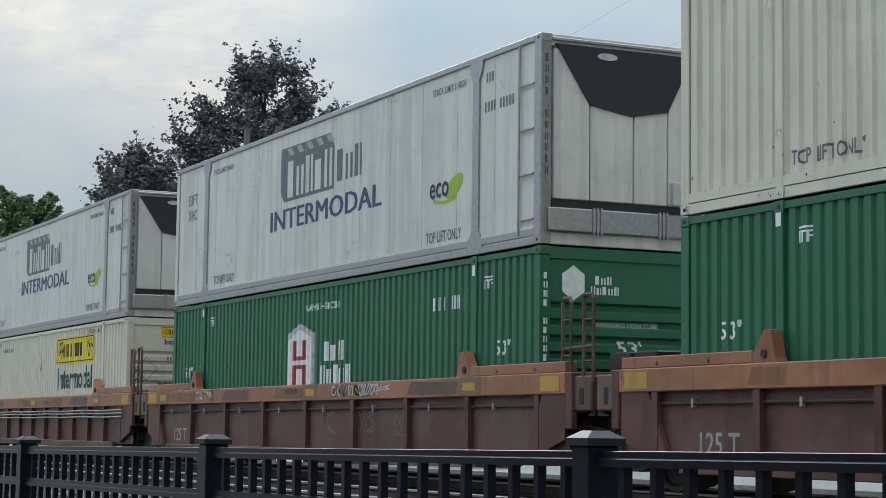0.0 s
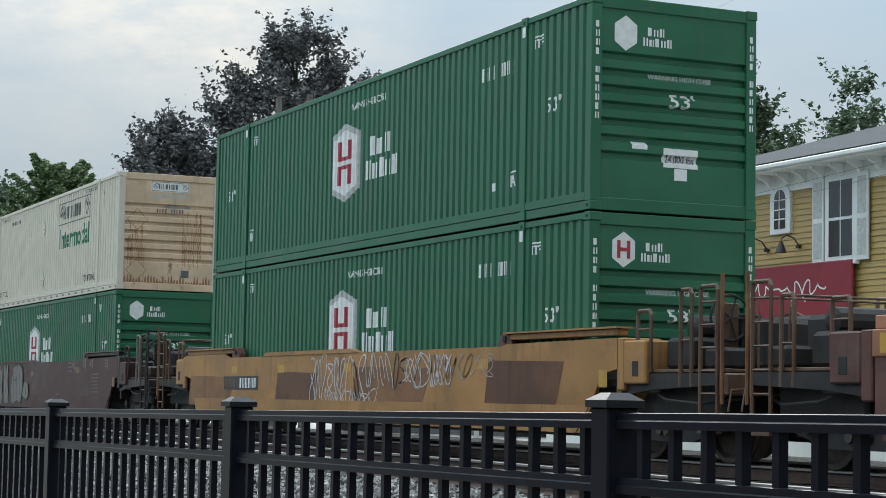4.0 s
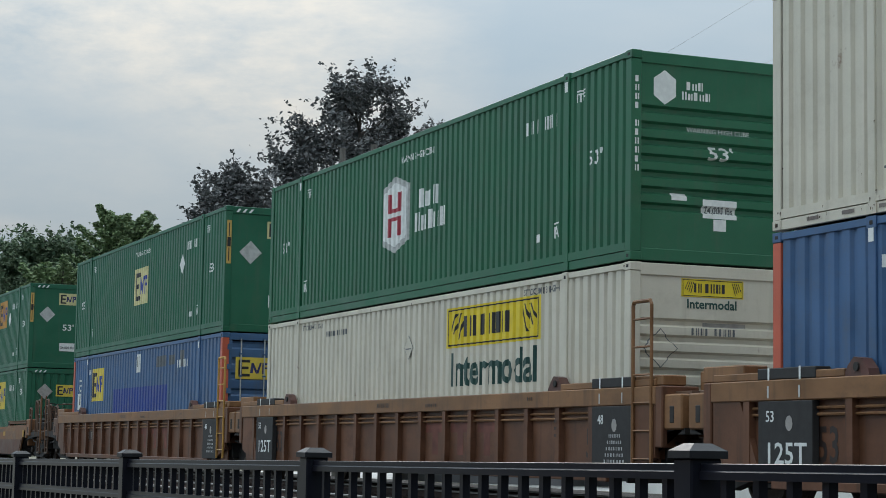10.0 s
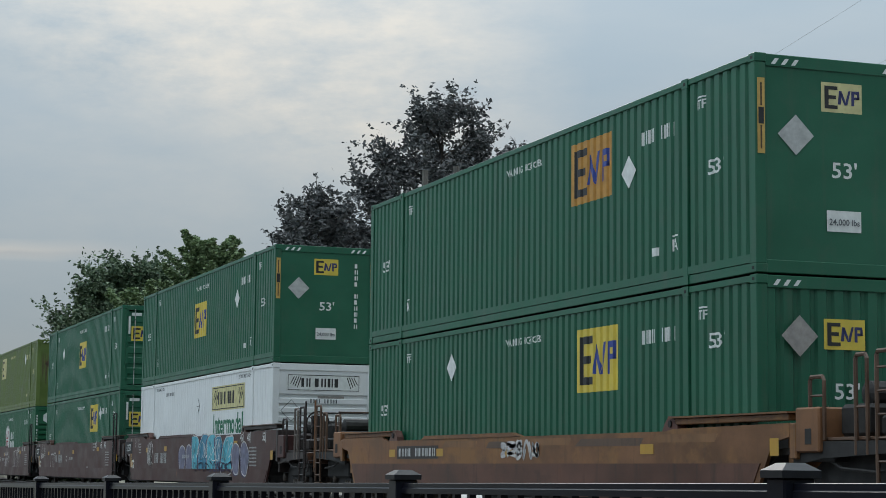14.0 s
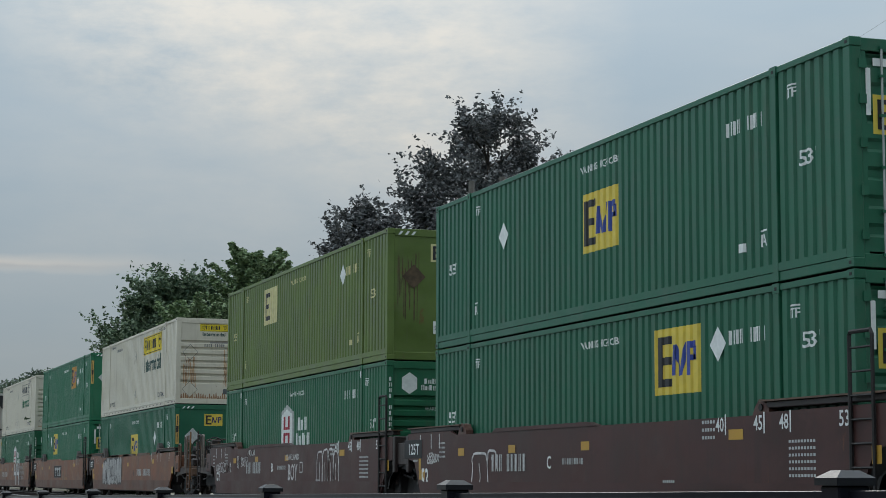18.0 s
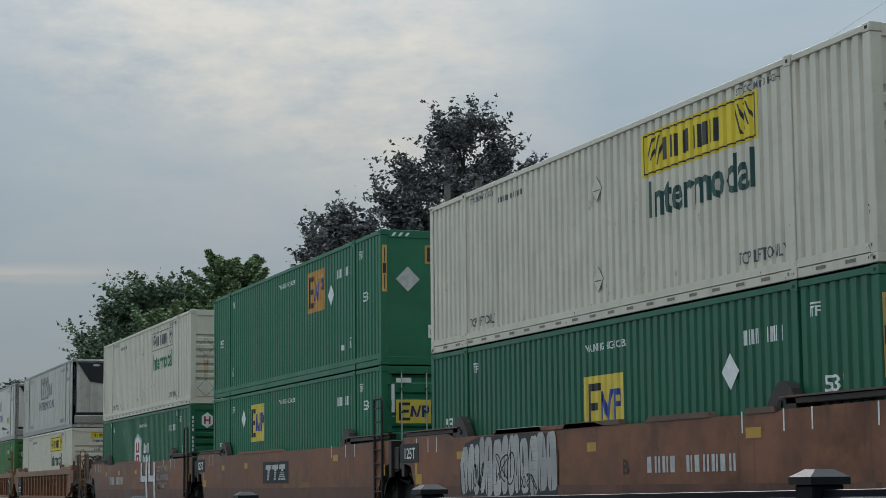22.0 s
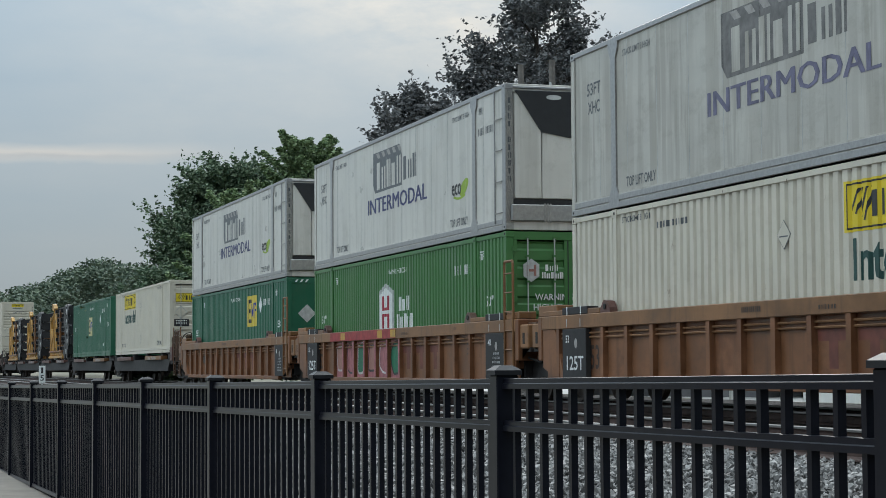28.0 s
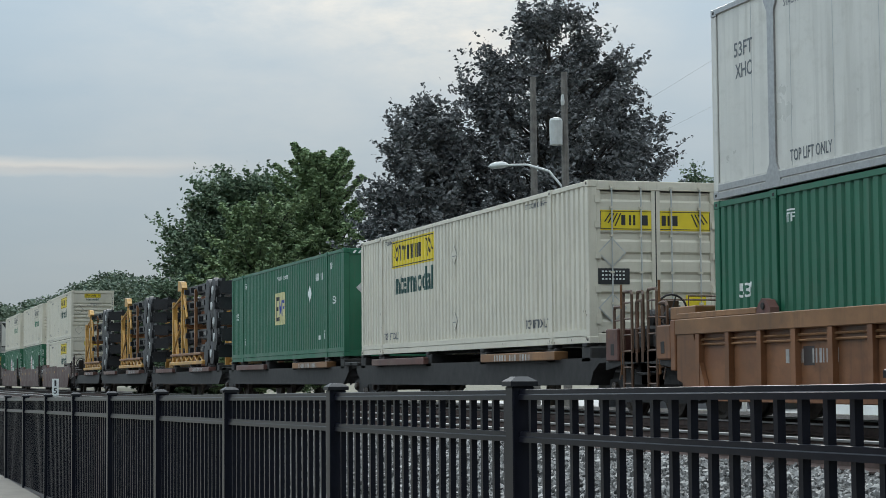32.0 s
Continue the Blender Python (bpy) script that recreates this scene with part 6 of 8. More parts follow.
def smooth_car(label, body, lead, trail, wheel_at=0, yellow=None, top=1.55, chord=None):
    """One unit of a smooth-sided well car with raised ends."""
    car = empty("well_car", label, "well car", "cars of the train")
    chord = chord or body
    yellow = yellow or safety_yellow
    # recess shade under the ledge plates goes into a dark brown, ends included
    dark_recess = body in (brown_car, red_brown_car)
    under_ledge, ledge = (soot_brown, grimy_tan) if dark_recess else (body, chord)
    for s in (-1, 1):
        pts = [(-9.2, top + 0.08), (-6.6, top + 0.08), (-6.2, top), (5.9, top), (6.1, top + 0.03), (9.2, top + 0.05), (9.2, 1.12), (8.80, 1.06), (8.30, 0.30), (-8.30, 0.30), (-8.80, 1.06), (-9.2, 1.12)]
        a, b = sorted((s * HALF_W, s * (HALF_W - 0.05)))
        part("side_plate", extrude_xz(pts, a, b), body, car)
        # the lower plate's shade is put into a darker paint, with splash dirt
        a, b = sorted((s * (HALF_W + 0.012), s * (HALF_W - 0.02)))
        part("lower_band", extrude_xz([(-8.15, 0.30), (8.15, 0.30), (8.5, 0.66 if top > 1.3 else 0.80), (-8.5, 0.66 if top > 1.3 else 0.80)], a, b), splashed_shaded_brown if body in (red_brown_car, ochre_car) else body, car)
        for e in (-1, 1):
            a, b = sorted((s * 1.47, s * 1.31))
            part("top_ledge", box(min(e * 6.1, e * 9.15), max(e * 6.1, e * 9.15), a, b, top + 0.085, top + 0.17, 0.01), under_ledge, car)
            a, b = sorted((s * 1.52, s * 1.27))
            part("ledge_plate", box(min(e * 6.0, e * 9.2), max(e * 6.0, e * 9.2), a, b, top + 0.172, top + 0.195), ledge, car)
            part("end_cap", box(min(e * 9.2, e * 9.36), max(e * 9.2, e * 9.36), min(s * HALF_W, s * 0.95), max(s * HALF_W, s * 0.95), 0.85, top + 0.05, 0.015), under_ledge, car)
        a, b = sorted((s * 1.515, s * 1.40))
        part("top_plate", extrude_xz([(-4.2, top + 0.002), (-4.0, top + 0.07), (0.2, top + 0.07), (0.6, top + 0.002)], a, b), body, car)
    part("floor", box(-8.2, 8.2, -1.38, 1.38, 0.26, 0.33), black_steel, car)
    for x in (-8.15, 8.15):
        part("well_end", box(x - 0.025, x + 0.025, -1.36, 1.36, 0.28, 1.15), black_steel, car)
    for x in (-9.0, 9.0):
        part("end_wall", box(x - 0.06, x + 0.06, -1.36, 1.36, 0.6, top - 0.05, 0.01), under_ledge, car)
    for e in (-1, 1):
        guide_casting(car, e * 5.95, top, body, 0.9 if body is red_brown_car else 1.0)
    ends(car, body, chord, lead, trail, wheel_at)
    for x, z, w, h in ((-5.9, 1.22, 0.34, 0.14), (-3.2, 1.24, 0.34, 0.14), (0.1, 1.24, 0.34, 0.14), (5.3, 1.32, 0.42, 0.14), (8.85, 1.0, 0.22, 0.22)):
        flat_side_mark(car, poly_shape(rect(-w / 2, w / 2, -h / 2, h / 2)), x, min(z, top - 0.24), yellow, 0.005, name="reflector")
    for x in () if body in (ochre_car, yellow_car) else (5.0, 6.1, 6.8, 8.3, -8.4, -7.7, -7.2):
        flat_side_mark(car, poly_shape(rect(-0.018, 0.018, -0.14, 0.14)), x, top - 0.10, ink_white if yellow is safety_yellow else tape_grey, 0.005)
    return car


def freight_text(car, number_x, z=0.98, text_col=None, note=True):
    col = text_col or ink_white
    faint = text_col or ink_pale
    flat_side_mark(car, bar_shape(9, 1.75, 0.30, skip=(3,), gap=0.36), number_x, z, faint, 0.006)
    if note:
        for x, zz, n, w, h in ((7.1, 0.95, 9, 0.7, 0.52), (4.5, 1.36, 5, 0.42, 0.32), (-7.0, 1.25, 5, 0.36, 0.35), (-0.4, 1.0, 9, 0.9, 0.10), (8.0, 0.55, 8, 0.6, 0.2), (-8.7, 1.2, 5, 0.3, 0.4), (3.2, 0.6, 6, 0.4, 0.2)):
            flat_side_mark(car, bar_shape(n, w, h, rows=max(1, int(h / 0.085)), gap=0.3 if h > 0.11 else 0.4), x, zz, faint, 0.006)
        for x, word in ((5.05, "40"), (6.15, "45"), (6.85, "48"), (8.35, "53")):
            flat_side_mark(car, word_shape(word, 0.24, 0.20), x - 0.22, 1.45, col, 0.006, name="lettering")
        flat_side_mark(car, word_shape("53", 0.42, 0.46), -8.1, 0.70, col, 0.006, name="lettering")


def scribble(car, x, z, w, h, material, seed, n=5, width=0.05, label="sprayed graffiti strokes"):
    rng = random.Random(seed)
    vs, fs = [], []
    for i in range(n):
        cx = -w / 2 + w * (i + 0.5) / n
        a, b = rng.uniform(0.5, 1.0) * w / n * 0.62, rng.uniform(0.6, 1.0) * h / 2
        p1, p2, k1, k2 = rng.uniform(0, 6), rng.uniform(0, 6), rng.choice((1, 2, 2, 3)), rng.choice((1, 1, 2, 3))
        pts = []
        for j in range(26):
            u = j / 25 * 2 * math.pi * rng.choice((0.85, 0.85))
            pts.append((cx + a * math.sin(k1 * u + p1), b * math.sin(k2 * u + p2)))
        v, f = stroke_shape(pts, width)
        k = len(vs)
        vs += v
        fs += [tuple(q + k for q in p) for p in f]
    return flat_side_mark(car, (vs, fs), x, z, material, 0.007 + 0.001 * (seed % 5), name="graffiti", label=label)


def spine_car(label, lead, trail, platforms=True):
    """A low spine car: one deep centre beam, cross arms and end decks."""
    car = empty("spine_car", label, "spine car", "cars of the train")
    part("centre_beam", box(-9.4, 9.4, -0.35, 0.35, 0.55, 1.12, 0.02), black_steel, car)
    for x in (-7.9, -6.1, -2.0, 2.0, 6.1, 7.9):
        part("cross_arm", box(x - 0.22, x + 0.22, -1.30, 1.30, 0.92, 1.20, 0.02), black_steel, car)
        part("pedestal", box(x - 0.12, x + 0.12, -1.33, -1.12, 1.20, 1.262, 0.01), black_steel, car)
    for a, b, c in ((-6.6, -2.0, rust_car), (2.2, 6.6, tan_rail)):
        part("side_walk", box(a, b, -1.42, -1.15, 0.98, 1.14, 0.01), c if platforms else rust_car, car)
    part("pipe", tube([(-9.0, -0.8, 0.75), (9.0, -0.8, 0.75)], 0.03, 6), black_steel, car)
    for y in (-1.30, 1.22):
        part("side_sill", extrude_xz([(-8.6, 1.0), (-8.6, 0.86), (-8.0, 0.52), (8.0, 0.52), (8.6, 0.86), (8.6, 1.0)], y, y + 0.08), black_steel, car)
    for x in (-3.4, 3.0):
        part("air_tank", lathe_y([(0.06, -1.0), (0.22, -0.95), (0.22, -0.2), (0.06, -0.15)], 12, (x, 0, 0.72)), black_steel, car)
    add_truck(car, JOINT)
    if trail:
        add_truck(car, -JOINT)
    if lead:
        end_platform(car, 1, rust_car, tan_rail, True, 9.3)
    for s in ((1,) if not lead else ()) + (-1,):
        part("end_deck", box(min(s * 8.9, s * 9.7), max(s * 8.9, s * 9.7), -1.35, 1.35, 1.0, 1.10, 0.02), black_steel, car)
    flat_side_mark(car, bar_shape(14, 2.2, 0.12, skip=(5, 9)), 4.2, 1.05, ink_pale, 0.006, y=-1.42)
    return car


def chassis_stack(label, seed):
    """Four black trailer chassis piled on a low mustard sill, with an upright rack at the rear. x = 0 at the rack."""
    base = empty("chassis_stack", label, "trailer chassis", "stacks of trailer chassis")
    rng = random.Random(seed)
    for k in range(5):
        z = 0.42 + 0.58 * k
        dx = rng.uniform(-0.55, 0.35)
        bm = bmesh.new()
        for y in (-1.0, -0.45, 0.45, 1.0):
            quad_box(bm, 0.9 + dx, 8.6 + dx, y - 0.06, y + 0.06, z, z + 0.34)
        for x in (1.1, 2.6, 4.2, 5.8, 7.2, 8.5):
            quad_box(bm, x + dx - 0.08, x + dx + 0.08, -1.22, 1.22, z + 0.05, z + 0.25)
        f = part("chassis_frame", bm, reefer_black, base, "black steel chassis frame")
        part("marking", flat_decal(bar_shape(9, 2.6, 0.13, skip=(4,)), (5.2 + dx, -1.06, z + 0.17), "s", 0.004), tape_grey, f)
        for x in (6.2, 7.45):
            for y in (-1.2, 0.98):
                part("tyre", lathe_y([(0.24, y), (0.46, y + 0.02), (0.47, y + 0.2), (0.24, y + 0.22)], 16, (x + dx, 0, z - 0.05)), ink, f)
        part("hub", lathe_y([(0.08, -1.24), (0.15, -1.23), (0.16, -1.2)], 12, (7.45 + dx, 0, z - 0.05)), ink_pale, f)
        part("mud_flap", box(8.62 + dx, 8.64 + dx, -1.15, -0.55, z - 0.2, z + 0.24), ink, f)
    for x, h in ((0.35, 3.25), (-1.9, 2.6)):
        for y in (-1.15, 1.05):
            part("rack_post", box(x - 0.10, x + 0.10, y - 0.1, y + 0.1, 0.0, h, 0.015), mustard, base, "worn mustard upright post")
            part("rack_brace", extrude_xz([(x + 0.1, h * 0.72), (x + 0.26, h * 0.70), (x + 0.95, 0.34), (x + 0.75, 0.34)], y - 0.06, y + 0.04), mustard, base)
        for z in (0.5, 1.5, 2.4):
            part("rack_bar", box(x - 0.08, x + 0.08, -1.05, 0.95, z, z + 0.18, 0.015), ochre_car, base)
    part("rack_head", extrude_xz([(-0.5, 3.0), (0.5, 2.95), (0.62, 3.1), (0.3, 3.35), (-0.4, 3.4)], -1.26, -1.04), mustard, base)
    part("rack_rail", tube([(-1.9, -1.22, 2.35), (0.35, -1.22, 2.75)], 0.05, 6), mustard, base)
    part("rack_rail", tube([(-1.9, -1.22, 0.5), (0.35, -1.22, 1.7)], 0.04, 6), mustard, base)
    part("far_post", box(8.85, 9.05, 0.9, 1.1, 0.0, 3.1, 0.015), tan_car, base)
    for y in (-1.3, 1.1):
        part("deck_sill", box(-2.4, 5.6, y, y + 0.2, 0.0, 0.14, 0.02), mustard, base)
        part("deck_rail", box(-2.2, 5.2, y, y + 0.2, 0.36, 0.46, 0.02), ochre_car, base)
        for k in range(6):
            x = -2.0 + 1.2 * k
            part("truss_brace", tube([(x, y + 0.1, 0.12), (x + 0.6, y + 0.1, 0.38), (x + 1.2, y + 0.1, 0.12)], 0.05, 6), mustard, base)
    for y in (-1.22, 1.1):
        part("rack_post", box(3.3, 3.46, y, y + 0.12, 0.0, 2.9, 0.015), ochre_car, base, "rusty upright post")
        part("rack_brace", tube([(0.4, y + 0.06, 2.9), (1.3, y + 0.06, 1.9), (0.5, y + 0.06, 1.2), (1.2, y + 0.06, 0.5)], 0.05, 6), mustard, base)
    return base

# ---- the train ----
SIDE_Y = 12.265                       # side of the containers towards the camera
SEAM = 3.845                          # height between lower and upper boxes
TRAVEL = ((0, 0.0), (2, 21.74), (4, 43.68), (6, 65.86), (8, 87.84), (10, 110.14), (12, 132.41), (14, 154.57), (16, 177.12), (18, 199.32),
          (20, 221.68), (22, 244.08), (24, 266.09), (26, 288.20), (28, 310.68), (30, 333.01), (32, 355.53))
MOVERS = []


def ride(ob, x, y, z):
    MOVERS.append((ob, x, y, z))
    ob.location = (x, y, z)
    return ob


MADE = {}


def box_of(kind, **k):
    """A container of that kind: the first is built, later ones of the same look are copies."""
    key = (kind, tuple(sorted(k.items(), key=lambda q: q[0])))
    if key in MADE:
        return copy_thing(MADE[key], Matrix())
    MADE[key] = kind(**k)
    return MADE[key]


def stack(x, lower, upper, dz=0.0):
    if upper is not None:
        ride(upper, x, SIDE_Y, SEAM + dz + 0.004)
    ride(lower, x, SIDE_Y, SEAM + dz - 0.020 - TALL)


def under(car, x):
    return ride(car, x - LEN / 2, TRAIN_Y, RAIL)


SHIELD = "dark green corrugated container with a white shield and red posts"
SQUARE = "dark green corrugated container with a yellow square panel"
BANNER_YELLOW = "cream-white corrugated container with a yellow banner"
BANNER_GREY = "cream-white corrugated container with a grey framed banner"
REEFER = "white smooth-sided refrigerated container with a black grille"


def build_train():
    orange = dict(body=rust_car, chord=salmon_rail, frames=False, stencil=False, upper=(1.20, 1.48))
    tan = dict(body=tan_car, chord=tan_rail, frames=True)
    # three-unit rusty car
    stack(-3.13, box_of(shield_box, label=SHIELD), box_of(banner_box, label=BANNER_GREY, yellow=False, dashes=False))
    under(ribbed_car("rusty brown ribbed well car with faded red top chord", lead=True, trail=False, **orange), -3.13)
    stack(-22.78, box_of(shield_box, label=SHIELD), box_of(reefer_box, label=REEFER), -0.03)
    c = under(ribbed_car("rusty brown ribbed well car with faded red top chord", lead=False, trail=False, **orange), -22.78)
    chord_patches(c, 3)
    stack(-42.39, box_of(banner_box, label=BANNER_YELLOW), box_of(reefer_box, label=REEFER), -0.036)
    c = under(ribbed_car("rusty brown ribbed well car with faded red top chord", lead=False, trail=True, wheel_at=-1, ribs=13, conduits=True, **orange), -42.39)
    chord_patches(c, 5)
    # single orange car
    stack(-65.91, box_of(shield_box, label=SHIELD, mark=ink_red), box_of(shield_box, label=SHIELD), -0.029)
    c = under(smooth_car("orange-yellow smooth-sided well car with scribbled paint", yellow_car, True, True, top=1.46), -65.91)
    flat_side_mark(c, poly_shape(rect(-1.04, 1.04, -0.13, 0.13)), -5.5, 0.965, soot_brown, 0.005, name="number_panel")
    flat_side_mark(c, bar_shape(6, 1.0, 0.19, gap=0.28), -5.05, 0.965, ink_white, 0.008)
    flat_side_mark(c, bar_shape(4, 0.7, 0.16, gap=0.3), -6.1, 0.965, grimy_tan, 0.008)
    scribble(c, -0.4, 1.0, 2.6, 0.95, spray_white, 11, 9, 0.028)
    scribble(c, 2.6, 1.15, 3.4, 0.6, spray_white, 12, 12, 0.022)
    scribble(c, 0.2, 0.62, 2.4, 0.5, spray_white, 13, 7, 0.016)
    scribble(c, 4.6, 1.2, 2.2, 0.4, tape_grey, 14, 9, 0.016)
    for k, (x, w) in enumerate(((-7.4, 1.5), (-2.4, 1.1), (1.9, 1.6), (6.6, 1.2))):
        flat_side_mark(c, poly_shape(((-w, -0.3), (w * 0.8, -0.34), (w, 0.26), (-w * 0.9, 0.3))), x, 0.82 + 0.05 * k, (ochre_car, tan_car)[k % 2], 0.003, name="paint_patch")
    # single brown car
    stack(-89.77, box_of(shield_box, label=SHIELD), box_of(banner_box, label="cream-white corrugated container with a rusty tan end", yellow=False, rusty=True, tan_end=True), 0.01)
    c = under(smooth_car("dark brown smooth-sided well car with pale graffiti", brown_car, True, True, yellow=dull_yellow), -89.77)
    freight_text(c, -5.6, 1.2, worn_tape)
    pale_piece(c)
    # three-unit tan ribbed car
    stack(-113.39, box_of(blue_box, label="blue corrugated container with red corner posts and a painted-over patch"), box_of(banner_box, label=BANNER_YELLOW, scuffed=True), 0.031)
    under(ribbed_car("orange-tan ribbed well car with a bare top chord", lead=True, trail=False, **tan), -113.39)
    stack(-133.08, box_of(banner_box, label=BANNER_YELLOW), box_of(shield_box, label=SHIELD), 0.005)
    under(ribbed_car("orange-tan ribbed well car with a bare top chord", lead=False, trail=False, **tan), -133.08)
    stack(-152.67, box_of(blue_box, label="blue container with red corner posts, doors and a painted-over patch", doors=True),
          box_of(square_box, label=SQUARE, panel=square_cream, logo_x=-8.0, diamond_x=-3.8, logo_z=1.6), 0.026)
    under(ribbed_car("orange-tan ribbed well car with a bare top chord", lead=False, trail=True, wheel_at=-1, ladder=mustard, **tan), -152.67)
    # single ochre car
    stack(-176.41, box_of(square_box, label=SQUARE, logo_x=-4.95, logo_z=2.03, diamond_x=-11.3, end="upright", stripe=False),
          box_of(square_box, label=SQUARE, panel=square_orange, logo_x=-5.17, logo_z=2.07, diamond_x=-3.82, end_panel=square_cream), -0.012)
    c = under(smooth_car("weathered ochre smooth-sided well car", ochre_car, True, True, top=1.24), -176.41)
    flat_side_mark(c, poly_shape(rect(-1.17, 1.17, -0.12, 0.12)), -4.44, 1.01, soot_brown, 0.004, name="number_panel")
    flat_side_mark(c, bar_shape(11, 2.1, 0.15, skip=(4,), gap=0.3), -4.44, 1.01, ink_pale, 0.008)
    for k, (x, w) in enumerate(((-2.2, 0.9), (-0.2, 0.7), (1.6, 1.1), (4.0, 1.2), (6.4, 1.0))):
        flat_side_mark(c, poly_shape(((-w, -0.05), (w * 0.9, -0.06), (w, 0.05), (-w * 0.8, 0.06))), x, 1.14 - 0.03 * (k % 2), (tan_rail, grimy_tan)[k % 2], 0.003, name="paint_patch")
    scribble(c, 0.6, 1.02, 1.7, 0.3, spray_white, 31, 5, 0.07)
    # three-unit dark brown car
    brown = dict(body=brown_car)
    stack(-200.15, box_of(banner_box, label="bright white container with a cream banner and black frame", bright=True, yellow=False, logo_z=2.19, dashes=False),
          box_of(square_box, label=SQUARE, logo_x=-8.06, logo_z=1.58, diamond_x=-3.81), 0.004)
    c = under(smooth_car("dark brown smooth-sided well car with blue graffiti", lead=True, trail=False, **brown), -200.15)
    freight_text(c, -3.84, 0.97)
    scribble(c, -5.4, 1.1, 0.8, 0.8, spray_white, 73, 4, 0.03)
    blue_piece(c)
    stack(-219.96, box_of(square_box, label=SQUARE, logo_x=-5.07, logo_z=2.05, diamond_x=-3.72, end="doors"),
          box_of(square_box, label=SQUARE, logo_x=-7.88, logo_z=1.58, diamond_x=-12.3, end="doors"), 0.033)
    c = under(smooth_car("dark brown smooth-sided well car with white lettering", lead=False, trail=False, **brown), -219.96)
    freight_text(c, -3.35, 1.0)
    flat_side_mark(c, word_shape("C", 0.18, 0.22), -1.45, 0.99, ink_white, 0.006, name="lettering")
    scribble(c, -7.58, 1.12, 0.74, 0.2, spray_white, 40, 4, 0.035)
    spray_arch(c, -4.86, 0.62, 0.84, 0.64, 2)
    spray_arch(c, -4.2, 0.91, 0.46, 0.34, 1)
    stack(-239.46, box_of(shield_box, label=SHIELD), box_of(square_box, label="olive-green faded corrugated container with a cream panel", colour=olive_paint, panel=square_cream, logo_x=-10.87, logo_z=2.08, diamond_x=-3.65, pale=square_cream, stripe=False), 0.031)
    c = under(smooth_car("dark brown smooth-sided well car with white graffiti", lead=False, trail=True, wheel_at=2, **brown), -239.46)
    freight_text(c, -3.56, 1.01)
    flat_side_mark(c, word_shape("B", 0.20, 0.22), -1.42, 1.01, ink_white, 0.006, name="lettering")
    flat_side_mark(c, word_shape("OAKLAND", 1.30, 0.15), 0.72, 1.26, spray_white, 0.006, name="lettering")
    flat_side_mark(c, word_shape("BOY", 0.95, 0.42), 0.76, 0.88, spray_white, 0.006, name="lettering")
    flat_side_mark(c, poly_shape(rect(-0.14, -0.12, -0.13, 0.13), rect(0.12, 0.14, -0.13, 0.13), rect(-0.12, 0.12, 0.11, 0.13), rect(-0.12, 0.12, -0.13, -0.11)), 1.6, 1.0, ink_white, 0.006)
    scribble(c, -7.3, 1.04, 2.0, 0.3, spray_white, 52, 8, 0.026)
    scribble(c, -4.9, 1.18, 1.3, 0.36, spray_white, 53, 6, 0.026)
    scribble(c, -3.85, 1.42, 0.9, 0.2, spray_white, 54, 5, 0.026)
    spray_arch(c, 3.35, 0.62, 0.50, 0.82, 3)
    spray_arch(c, 3.85, 0.60, 0.48, 0.84, 4)
    spray_arch(c, 4.34, 0.62, 0.46, 0.80, 5)
    spray_arch(c, 4.80, 0.66, 0.44, 0.70, 6)
    scribble(c, 4.15, 1.22, 0.3, 0.14, spray_white, 55, 2, 0.03)
    # three-unit red-brown car
    red = dict(body=red_brown_car)
    stack(-263.62, box_of(square_box, label=SQUARE, logo_x=-8.0, logo_z=1.55, diamond_x=-3.79, stripe=True), box_of(banner_box, label=BANNER_YELLOW, rusty=True), -0.043)
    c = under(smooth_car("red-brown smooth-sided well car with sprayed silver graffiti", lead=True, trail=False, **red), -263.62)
    flat_side_mark(c, bar_shape(11, 2.78, 0.23, skip=(4,), gap=0.3), 3.48, 0.94, ink_pale, 0.006)
    flat_side_mark(c, word_shape("B", 0.2, 0.22), 1.35, 0.92, soot_brown, 0.006, name="lettering")
    for x, w in ((-3.0, 1.08), (0.08, 1.1), (3.1, 1.02), (5.5, 0.4)):
        part("edge_plate", extrude_xz([(x - w, 1.552), (x + w, 1.552), (x + w * 0.94, 1.63), (x - w * 0.9, 1.63)], -1.515, -1.40), spray_silver if x == -3.0 else grimy_tan, c, "bent plate along the top edge")
    silver_piece(c, -5.8, -1.3)
    stack(-283.02, box_of(square_box, label=SQUARE, colour=brighter_green, logo_x=-10.98, logo_z=2.05, diamond_x=-12.48, end="doors"),
          box_of(square_box, label=SQUARE, colour=brighter_green, panel=square_orange, logo_x=-5.18, logo_z=2.06, diamond_x=-3.88, end_panel=square_orange), -0.042)
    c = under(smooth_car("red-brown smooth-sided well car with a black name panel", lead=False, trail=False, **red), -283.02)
    flat_side_mark(c, poly_shape(rect(-1.30, 1.30, -0.29, 0.29)), -0.09, 1.04, rust_car, 0.004, name="panel_rim")
    flat_side_mark(c, poly_shape(rect(-1.27, 1.27, -0.265, 0.265)), -0.09, 1.04, dark_panel, 0.006, name="name_panel")
    slabs = []
    for k in range(3):
        u = -0.98 + 0.68 * k
        slabs += [((u, 0.08), (u + 0.58, 0.08), (u + 0.62, 0.19), (u + 0.04, 0.19)), ((u + 0.16, -0.19), (u + 0.36, -0.19), (u + 0.44, 0.08), (u + 0.22, 0.08))]
    slabs += [((0.30, -0.19), (0.48, -0.19), (0.66, 0.02), (0.52, 0.02)), ((0.80, -0.19), (1.0, -0.19), (0.84, 0.02), (0.70, 0.02))]
    flat_side_mark(c, poly_shape(*slabs), -0.09, 1.04, ink_pale, 0.009, name="logo_name")
